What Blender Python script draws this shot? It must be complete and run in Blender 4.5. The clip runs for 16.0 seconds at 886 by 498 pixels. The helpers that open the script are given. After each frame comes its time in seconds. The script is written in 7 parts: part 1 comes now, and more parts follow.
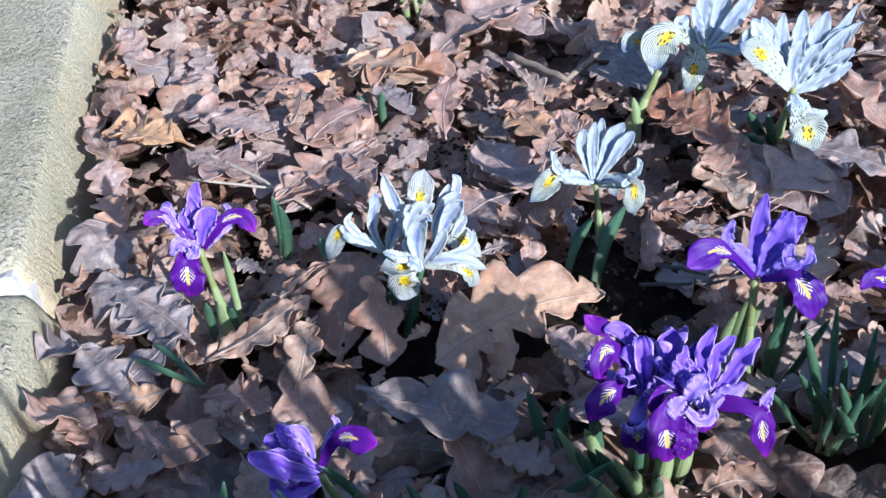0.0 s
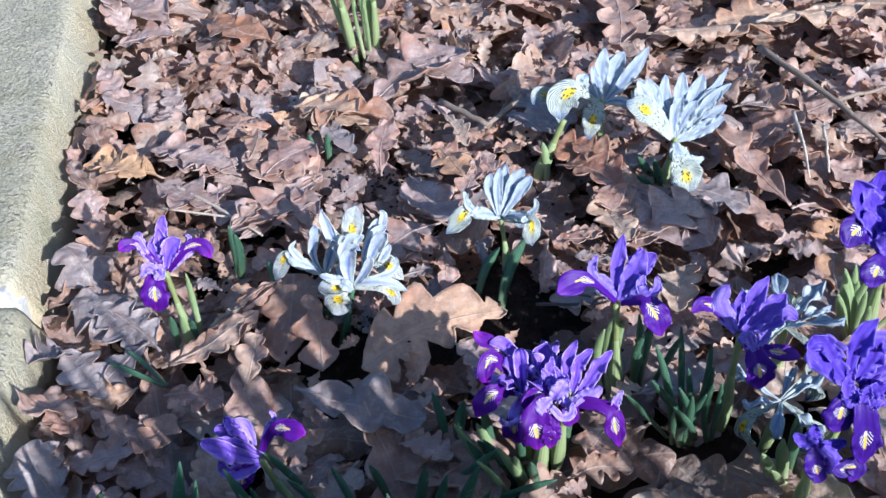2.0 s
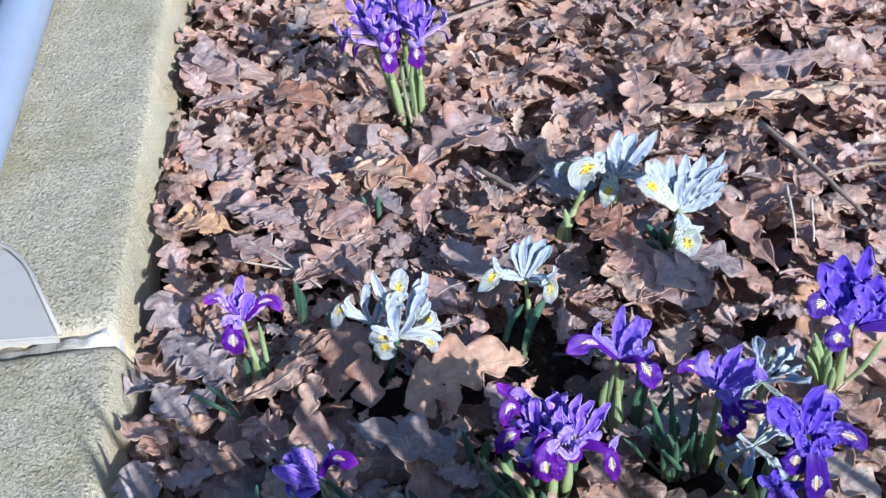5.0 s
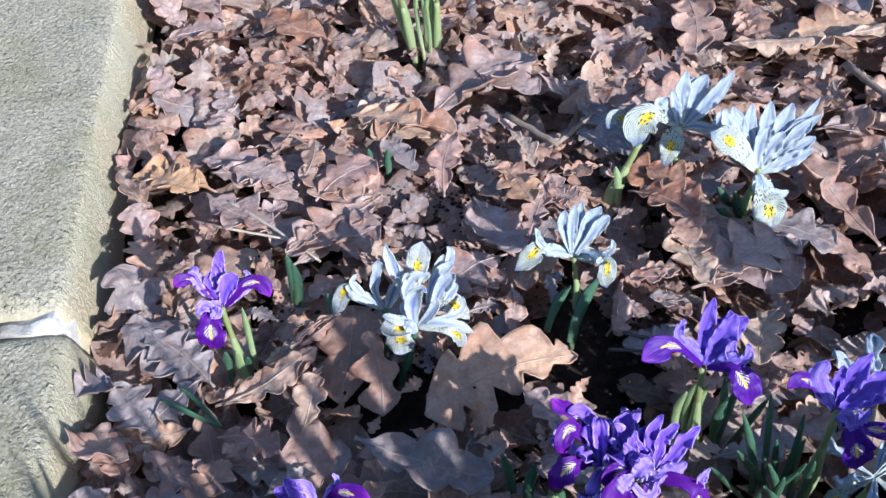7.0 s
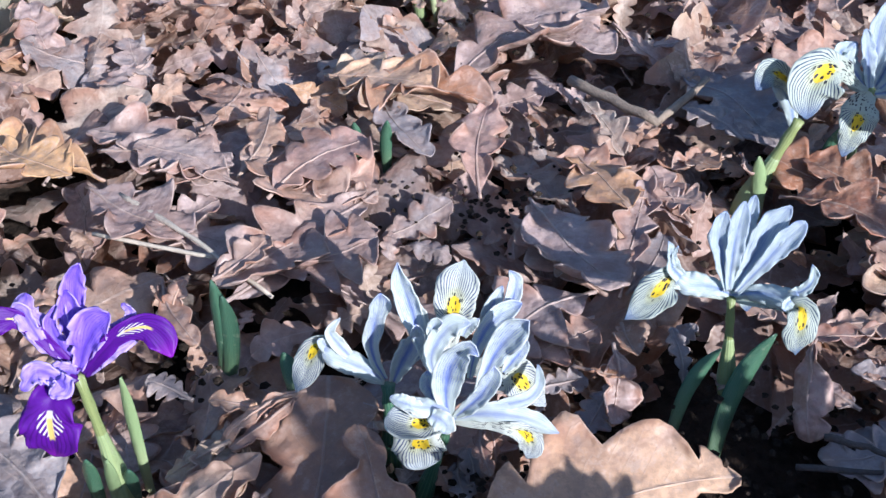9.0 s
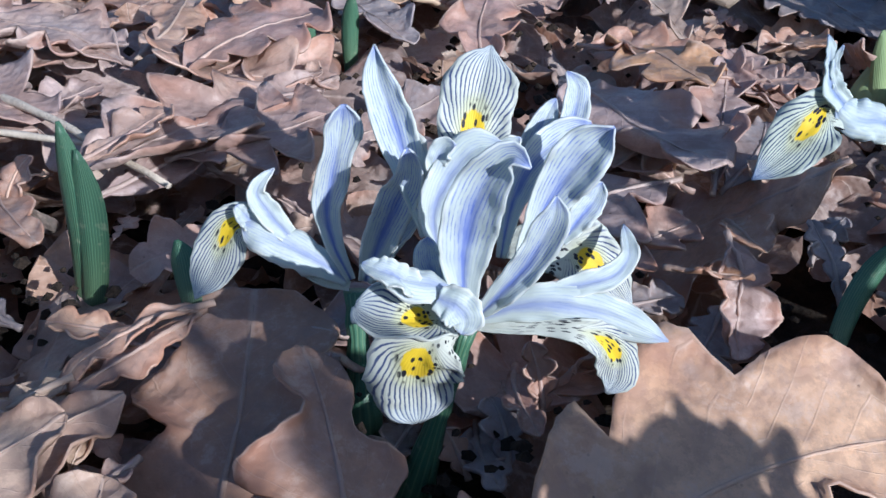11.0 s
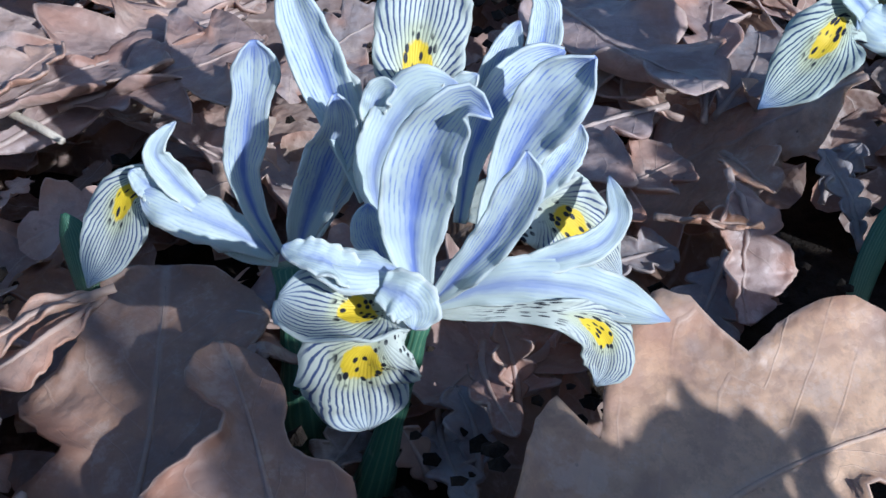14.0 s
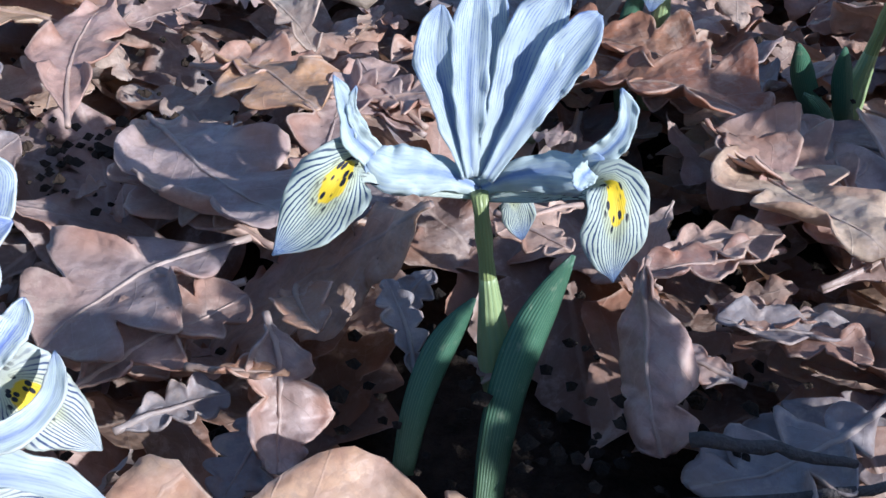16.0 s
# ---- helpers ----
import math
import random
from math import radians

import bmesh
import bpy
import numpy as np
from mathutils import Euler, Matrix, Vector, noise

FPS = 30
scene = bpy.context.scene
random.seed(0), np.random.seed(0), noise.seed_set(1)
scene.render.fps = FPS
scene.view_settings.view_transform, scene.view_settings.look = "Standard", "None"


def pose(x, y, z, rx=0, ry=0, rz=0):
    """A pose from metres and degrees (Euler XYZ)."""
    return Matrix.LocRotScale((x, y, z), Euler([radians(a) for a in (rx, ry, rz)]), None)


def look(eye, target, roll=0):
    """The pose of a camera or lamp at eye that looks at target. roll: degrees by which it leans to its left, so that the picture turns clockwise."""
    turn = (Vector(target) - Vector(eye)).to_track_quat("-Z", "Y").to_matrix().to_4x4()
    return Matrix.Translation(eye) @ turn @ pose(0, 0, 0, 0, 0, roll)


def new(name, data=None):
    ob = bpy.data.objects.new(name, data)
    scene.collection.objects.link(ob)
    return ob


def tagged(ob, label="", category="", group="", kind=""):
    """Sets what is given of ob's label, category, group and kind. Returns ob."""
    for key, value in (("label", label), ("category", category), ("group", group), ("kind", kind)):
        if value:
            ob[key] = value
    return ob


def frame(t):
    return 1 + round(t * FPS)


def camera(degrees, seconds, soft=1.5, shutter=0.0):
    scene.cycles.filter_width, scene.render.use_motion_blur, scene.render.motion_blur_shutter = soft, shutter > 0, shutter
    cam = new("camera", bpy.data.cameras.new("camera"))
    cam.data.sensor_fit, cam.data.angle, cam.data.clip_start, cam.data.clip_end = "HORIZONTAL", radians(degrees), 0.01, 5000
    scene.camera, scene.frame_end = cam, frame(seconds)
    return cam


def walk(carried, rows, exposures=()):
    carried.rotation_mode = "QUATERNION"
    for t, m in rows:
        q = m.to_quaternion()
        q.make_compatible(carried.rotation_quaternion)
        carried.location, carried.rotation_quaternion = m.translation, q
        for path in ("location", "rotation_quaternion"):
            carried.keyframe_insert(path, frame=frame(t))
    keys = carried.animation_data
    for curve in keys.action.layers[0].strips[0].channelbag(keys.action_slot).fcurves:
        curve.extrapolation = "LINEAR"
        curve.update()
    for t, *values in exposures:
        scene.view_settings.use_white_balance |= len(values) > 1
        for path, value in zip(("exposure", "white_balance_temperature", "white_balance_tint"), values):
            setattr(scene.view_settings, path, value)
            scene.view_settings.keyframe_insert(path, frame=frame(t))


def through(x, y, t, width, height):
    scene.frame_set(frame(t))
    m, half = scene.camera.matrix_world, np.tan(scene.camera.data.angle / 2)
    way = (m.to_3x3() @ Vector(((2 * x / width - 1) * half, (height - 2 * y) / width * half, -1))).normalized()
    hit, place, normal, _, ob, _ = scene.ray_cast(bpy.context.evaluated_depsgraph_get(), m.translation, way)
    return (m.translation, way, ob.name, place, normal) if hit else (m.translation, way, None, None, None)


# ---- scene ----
cam = camera(44.46, 16.0)
PATH = [
    (0, (0.01668, -0.00191, 0.38795), (0.00471, 0.37439, 0.05894), -6.47),
    (0.5, (0.03277, -0.01566, 0.40611), (0.02274, 0.35960, 0.07584), -6.20),
    (1, (0.04683, -0.02817, 0.41922), (0.04388, 0.34730, 0.08905), -5.45),
    (1.5, (0.04845, -0.04936, 0.43959), (0.04660, 0.32589, 0.10915), -4.90),
    (2, (0.04894, -0.07381, 0.46231), (0.04772, 0.30362, 0.13437), -4.76),
    (2.5, (0.05510, -0.08814, 0.47930), (0.05396, 0.29325, 0.15597), -4.90),
    (3, (0.06438, -0.10083, 0.49593), (0.06055, 0.28459, 0.17745), -5.33),
    (3.5, (0.06377, -0.10752, 0.51461), (0.05982, 0.27701, 0.19505), -4.90),
    (4, (0.06061, -0.12581, 0.53800), (0.05106, 0.24969, 0.20799), -5.25),
    (4.5, (0.06759, -0.13920, 0.55088), (0.05290, 0.24128, 0.22681), -5.63),
    (5, (0.05897, -0.13787, 0.56462), (0.03829, 0.24173, 0.23985), -5.53),
    (5.2, (0.05562, -0.13771, 0.57094), (0.03194, 0.24164, 0.24608), -5.75),
    (7.3, (0.02535, 0.01159, 0.45450), (0.01037, 0.37218, 0.10845), -4.51),
    (7.5, (0.02259, 0.02578, 0.43718), (0.00668, 0.38653, 0.09133), -4.23),
    (8, (0.00461, 0.07275, 0.38499), (-0.00577, 0.43558, 0.04112), -3.02),
    (8.2, (-0.00426, 0.09840, 0.36706), (-0.00681, 0.46284, 0.02476), -2.17),
    (10.3, (-0.01633, 0.24552, 0.16672), (-0.00410, 0.65565, -0.11901), -0.34),
    (10.5, (-0.01517, 0.24780, 0.16161), (-0.00244, 0.66076, -0.11998), -0.45),
    (11, (-0.02186, 0.25335, 0.13909), (0.00738, 0.66998, -0.13580), 0.74),
    (11.5, (-0.01627, 0.26172, 0.12849), (0.01143, 0.67360, -0.15362), -0.01),
    (12, (-0.01921, 0.26877, 0.12776), (0.01641, 0.66639, -0.17328), -0.18),
    (12.5, (-0.01797, 0.27991, 0.12445), (0.01772, 0.67653, -0.17791), -0.33),
    (13, (-0.01383, 0.28984, 0.12542), (0.02594, 0.68451, -0.17896), -1.14),
    (13.5, (-0.01733, 0.28633, 0.12434), (0.02428, 0.67844, -0.18309), -0.71),
    (14, (-0.01653, 0.28718, 0.12578), (0.02611, 0.67843, -0.18262), -0.61),
    (14.5, (-0.00237, 0.28818, 0.12743), (0.02985, 0.67954, -0.18208), -2.07),
    (15, (0.01698, 0.28861, 0.13129), (0.07006, 0.68302, -0.17140), -1.12),
    (15.5, (0.03404, 0.28959, 0.13372), (0.10863, 0.68449, -0.16375), -0.15),
    (16, (0.04521, 0.28895, 0.13585), (0.13559, 0.68722, -0.15261), 0.31),
]
EXPOSURES = [(0.0, 0.72, 5080, 10), (8.5, 0.70, 5150, 11), (10.5, 0.47, 5080, 9), (12.5, 0.31, 4850, 6), (15.0, 0.30, 4780, 5), (16.0, 0.56, 5000, 8)]
walk(cam, [(t, look(eye, target, roll)) for t, eye, target, roll in PATH], EXPOSURES)

# ---- world, sun, exposure ----
SUN_AZ, SUN_EL = -53.0, 27.0          # degrees: where the sun stands, from +x, and its height
world = bpy.data.worlds.new("sky")
world.use_nodes = True
scene.world = world
wn = world.node_tree
sky = wn.nodes.new("ShaderNodeTexSky")
sky.sky_type, sky.sun_disc = "NISHITA", False
sky.sun_elevation, sky.sun_rotation = radians(SUN_EL), radians(90 - SUN_AZ)
wn.links.new(sky.outputs[0], wn.nodes["Background"].inputs[0])
wn.nodes["Background"].inputs[1].default_value = 0.088
sun_data = bpy.data.lights.new("sun", "SUN")
sun_data.energy, sun_data.angle, sun_data.color = 4.7, radians(0.7), (1.0, 0.875, 0.735)
sun = new("sun", sun_data)
sun_way = Vector((math.cos(radians(SUN_EL)) * math.cos(radians(SUN_AZ)), math.cos(radians(SUN_EL)) * math.sin(radians(SUN_AZ)), math.sin(radians(SUN_EL))))
sun.matrix_world = look(sun_way * 30, (0, 0, 0))

# ---- small tools ----


class Nodes:
    """A short way to write node trees."""

    def __init__(self, name):
        self.m = bpy.data.materials.new(name)
        self.m.use_nodes = True
        self.t = self.m.node_tree
        self.t.nodes.clear()
        self.out = self.t.nodes.new("ShaderNodeOutputMaterial")

    def n(self, kind, ins=(), **props):
        node = self.t.nodes.new("ShaderNode" + kind)
        for k, v in props.items():
            setattr(node, k, v)
        for k, v in (ins.items() if isinstance(ins, dict) else enumerate(ins)):
            if v is None:
                continue
            if isinstance(v, bpy.types.NodeSocket):
                self.t.links.new(v, node.inputs[k])
            else:
                node.inputs[k].default_value = v
        return node

    def math(self, op, a, b=0.0, c=0.0):
        return self.n("Math", (a, b, c), operation=op).outputs[0]

    def ramp01(self, x, lo, hi):
        return self.n("MapRange", {0: x, 1: lo, 2: hi, 3: 0.0, 4: 1.0}, interpolation_type="SMOOTHSTEP").outputs[0]

    def mix(self, f, a, b):
        a = (*a, 1) if isinstance(a, tuple) else a
        b = (*b, 1) if isinstance(b, tuple) else b
        return self.n("Mix", {0: f, 6: a, 7: b}, data_type="RGBA").outputs[2]

    def noise(self, vec, scale, detail=3.0, rough=0.55):
        return self.n("TexNoise", {"Vector": vec, "Scale": scale, "Detail": detail, "Roughness": rough}).outputs[0]

    def uv(self):
        s = self.n("SeparateXYZ", (self.n("UVMap").outputs[0],))
        across = self.math("MULTIPLY_ADD", s.outputs[1], 2.0, -1.0)
        return s.outputs[0], across

    def finish(self, color, rough=0.6, bump=None, strength=0.3, distance=0.001, translucent=0.0, spec=0.4, metallic=0.0, through=None):
        p = self.n("BsdfPrincipled", {"Base Color": color, "Roughness": rough, "Specular IOR Level": spec, "Metallic": metallic})
        normal = None
        if bump is not None:
            normal = self.n("Bump", {"Height": bump, "Strength": strength, "Distance": distance}).outputs[0]
            self.t.links.new(normal, p.inputs["Normal"])
        shader = p.outputs[0]
        if translucent:
            tr = self.n("BsdfTranslucent", {"Color": through if through is not None else color})
            if normal:
                self.t.links.new(normal, tr.inputs["Normal"])
            shader = self.n("MixShader", {0: translucent, 1: shader, 2: tr.outputs[0]}).outputs[0]
        self.t.links.new(shader, self.out.inputs[0])
        return self.m


def mesh_of(name, verts, faces, material, uvs=None, smooth=True):
    me = bpy.data.meshes.new(name)
    me.from_pydata([tuple(v) for v in verts], [], faces)
    if uvs is not None:
        layer = me.uv_layers.new(name="UVMap")
        idx = np.empty(len(me.loops), dtype=np.int32)
        me.loops.foreach_get("vertex_index", idx)
        layer.data.foreach_set("uv", np.asarray(uvs, dtype=np.float32)[idx].ravel())
    if smooth:
        me.polygons.foreach_set("use_smooth", [True] * len(me.polygons))
    me.materials.append(material)
    return me


def part(name, me, parent, label=""):
    ob = new(name, me)
    ob.parent = parent
    return tagged(ob, label)


def thing(name, at, label, category, group=""):
    ob = new(name)
    ob.empty_display_size = 0.01
    ob.location = at
    return tagged(ob, label, category, group)


def sheet(points, uvs, nu, nv, thick):
    """A thin closed skin round a grid of points: both faces and the rim."""
    P = np.asarray(points).reshape(nu, nv, 3)
    du, dv = np.gradient(P, axis=0), np.gradient(P, axis=1)
    nrm = np.cross(du, dv)
    nrm /= np.maximum(np.linalg.norm(nrm, axis=2, keepdims=True), 1e-9)
    U = np.asarray(uvs).reshape(nu, nv, 2)
    top, low = (P + nrm * thick / 2).reshape(-1, 3), (P - nrm * thick / 2).reshape(-1, 3)
    n = nu * nv
    faces = []
    for i in range(nu - 1):
        for j in range(nv - 1):
            a = i * nv + j
            faces.append((a, a + nv, a + nv + 1, a + 1))
            faces.append((n + a, n + a + 1, n + a + nv + 1, n + a + nv))
    ring = [i * nv for i in range(nu)] + [(nu - 1) * nv + j for j in range(1, nv)] + [i * nv + nv - 1 for i in range(nu - 2, -1, -1)] + [j for j in range(nv - 2, 0, -1)]
    for a, b in zip(ring, ring[1:] + ring[:1]):
        faces.append((a, n + a, n + b, b))
    return np.vstack([top, low]), faces, np.vstack([U.reshape(-1, 2)] * 2)


def spline(points, n):
    """n points spread along a smooth curve through the given ones, and their parameter 0..1 by the given points' arc length."""
    p = np.asarray(points, float)
    seg = np.r_[0, np.cumsum(np.linalg.norm(np.diff(p[:, :2], axis=0), axis=1))]
    seg /= seg[-1]
    u = np.linspace(0, 1, n)
    m = np.gradient(p, seg, axis=0)
    i = np.clip(np.searchsorted(seg, u) - 1, 0, len(p) - 2)
    h = (seg[i + 1] - seg[i])[:, None]
    s = ((u - seg[i]) / h[:, 0])[:, None]
    return (2 * s**3 - 3 * s**2 + 1) * p[i] + (s**3 - 2 * s**2 + s) * h * m[i] + (-2 * s**3 + 3 * s**2) * p[i + 1] + (s**3 - s**2) * h * m[i + 1], u


def tube(path, radii, sides=8):
    """A closed tapering tube along a path."""
    p = np.asarray(path, float)
    tan = np.gradient(p, axis=0)
    tan /= np.linalg.norm(tan, axis=1, keepdims=True)
    ref = np.array([0.31, 0.95, 0.05])
    verts, uvs = [], []
    for k, (c, t, r) in enumerate(zip(p, tan, radii)):
        x = np.cross(ref, t)
        x /= np.linalg.norm(x)
        y = np.cross(t, x)
        for s in range(sides):
            a = 2 * math.pi * s / sides
            verts.append(c + r * (math.cos(a) * x + math.sin(a) * y))
            uvs.append((k / (len(p) - 1), s / sides))
    faces = [(k * sides + s, k * sides + (s + 1) % sides, (k + 1) * sides + (s + 1) % sides, (k + 1) * sides + s) for k in range(len(p) - 1) for s in range(sides)]
    faces += [tuple(range(sides))[::-1], tuple((len(p) - 1) * sides + s for s in range(sides))]
    return verts, faces, uvs


# ---- materials ----
def soil_material():
    k = Nodes("dark_soil")
    pos = k.n("NewGeometry").outputs["Position"]
    a, b = k.noise(pos, 60, 6, 0.7), k.noise(pos, 9, 4)
    col = k.mix(k.ramp01(a, 0.35, 0.7), (0.012, 0.009, 0.007), (0.06, 0.042, 0.03))
    col = k.mix(k.ramp01(b, 0.5, 0.75), col, (0.085, 0.06, 0.045))
    return k.finish(col, 0.9, k.noise(pos, 240, 5, 0.7), 0.9, 0.004, spec=0.2)


TONES = dict(tan=(0.690, 0.430, 0.290), brown=(0.470, 0.283, 0.205), buff=(0.690, 0.510, 0.370), mauve=(0.530, 0.410, 0.385), slate=(0.345, 0.315, 0.325), orange=(0.680, 0.400, 0.205), rust=(0.400, 0.180, 0.085), pink=(0.660, 0.445, 0.360), pale=(0.600, 0.530, 0.450), dark=(0.109, 0.082, 0.068))


def leaf_material(name, color, islands=False, value=1.0, crumple=5.0, warmth=1.0):
    """Dry oak leaf: blotched brown, a paler midrib and side veins, a light gloss; some light passes through."""
    k = Nodes(name)
    u, across = k.uv()
    if islands:
        r = k.n("NewGeometry").outputs["Random Per Island"]
    else:
        r = k.n("ObjectInfo").outputs["Random"]
    pos = k.n("NewGeometry").outputs["Position"]
    if color is None:
        ramp = k.n("ValToRGB", (r,))
        cr = ramp.color_ramp
        names = ["dark", "mauve", "pink", "brown", "mauve", "buff", "tan", "pink", "mauve", "slate", "pale", "mauve", "orange", "pale", "buff", "brown"]
        cr.elements[0].position, cr.elements[0].color = 0.0, (*TONES["dark"], 1)
        cr.elements[1].position, cr.elements[1].color = 1.0, (*TONES["brown"], 1)
        for i, nm in enumerate(names[1:-1], 1):
            cr.elements.new(i / (len(names) - 1)).color = (*TONES[nm], 1)
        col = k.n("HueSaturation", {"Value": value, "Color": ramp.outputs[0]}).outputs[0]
    else:
        hsv = k.n("HueSaturation", {"Hue": k.math("MULTIPLY_ADD", r, 0.03, 0.485), "Value": k.math("MULTIPLY_ADD", r, 0.35, 0.82), "Color": (*color, 1)})
        col = hsv.outputs[0]
    blot = k.noise(pos, 55, 4, 0.6)
    col = k.mix(k.math("MULTIPLY", k.ramp01(blot, 0.45, 0.72), 0.42), col, (0.21, 0.15, 0.12))
    red = k.ramp01(k.noise(pos, 26, 4, 0.6), 0.44, 0.62)
    col = k.mix(k.math("MULTIPLY", red, 0.45 * warmth), col, (0.33, 0.18, 0.12))
    fine = k.noise(pos, 420, 4, 0.7)
    col = k.mix(k.math("MULTIPLY", k.ramp01(fine, 0.5, 0.70), 0.28), col, (0.56, 0.44, 0.38))
    silver = k.ramp01(k.noise(pos, 41, 5, 0.7), 0.52, 0.66)
    col = k.mix(k.math("MULTIPLY", silver, 0.32), col, (0.60, 0.53, 0.52))
    warm = k.ramp01(k.noise(pos, 33, 3, 0.5), 0.55, 0.72)
    col = k.mix(k.math("MULTIPLY", warm, 0.4 * warmth), col, (0.55, 0.33, 0.19))
    spread = k.noise(pos, 95, 4, 0.65)
    col = k.mix(k.math("MULTIPLY", k.ramp01(spread, 0.46, 0.6), 0.26 * warmth), col, (0.37, 0.255, 0.205))
    grain = k.noise(pos, 260, 4, 0.7)
    col = k.mix(k.math("MULTIPLY", k.ramp01(grain, 0.5, 0.66), 0.26 * warmth), col, (0.27, 0.185, 0.15))
    dust = k.noise(pos, 1100, 3, 0.7)
    col = k.mix(k.math("MULTIPLY", k.ramp01(dust, 0.55, 0.75), 0.16), col, (0.16, 0.12, 0.10))
    specks = k.n("TexVoronoi", {"Vector": pos, "Scale": 330.0}).outputs[0]
    col = k.mix(k.math("MULTIPLY", k.ramp01(specks, 0.13, 0.06), k.ramp01(blot, 0.54, 0.66)), col, (0.05, 0.035, 0.03))
    cloud = k.noise(pos, 120, 5, 0.72)
    col = k.mix(k.math("MULTIPLY", k.ramp01(cloud, 0.52, 0.42), 0.36), col, (0.29, 0.195, 0.16))
    col = k.mix(k.math("MULTIPLY", k.ramp01(cloud, 0.53, 0.64), 0.4), col, (0.70, 0.55, 0.45))
    side = k.math("ABSOLUTE", across)
    lobe = k.math("MULTIPLY", k.ramp01(side, 0.35, 0.95), k.ramp01(k.noise(pos, 48, 3, 0.5), 0.42, 0.6))
    col = k.mix(k.math("MULTIPLY", lobe, 0.6 * warmth), col, (0.44, 0.205, 0.12))
    col = k.mix(k.math("MULTIPLY", k.ramp01(side, 0.945, 0.985), 0.45), col, (0.72, 0.56, 0.45))
    rib = k.ramp01(side, 0.05, 0.012)
    tilt = k.math("SUBTRACT", k.math("MULTIPLY", u, 9.0), k.math("MULTIPLY", side, 2.6))
    wave = k.math("ABSOLUTE", k.math("SUBTRACT", k.math("FRACT", tilt), 0.5))
    vein = k.math("MULTIPLY", k.ramp01(wave, 0.04, 0.012), k.math("MULTIPLY", k.ramp01(k.noise(pos, 60, 2), 0.28, 0.5), 0.4))
    lines = k.math("MAXIMUM", rib, vein)
    col = k.mix(k.math("MULTIPLY", lines, 0.38), col, (0.62, 0.50, 0.42))
    net = k.n("TexVoronoi", {"Vector": pos, "Scale": 700.0}, feature="DISTANCE_TO_EDGE").outputs[0]
    h = k.math("ADD", k.math("MULTIPLY", lines, 0.16), k.math("MULTIPLY", k.noise(pos, 160, 3, 0.5), 0.5))
    h = k.math("ADD", h, k.math("MULTIPLY", k.ramp01(net, 0.0, 0.12), 0.018))
    h = k.math("ADD", h, k.math("MULTIPLY", k.noise(pos, 85, 3, 0.5), crumple))
    return k.finish(col, k.math("MULTIPLY_ADD", blot, 0.35, 0.32), h, 0.75, 0.0011, translucent=0.26, spec=0.5, through=k.mix(0.5, col, (0.66, 0.37, 0.19)))


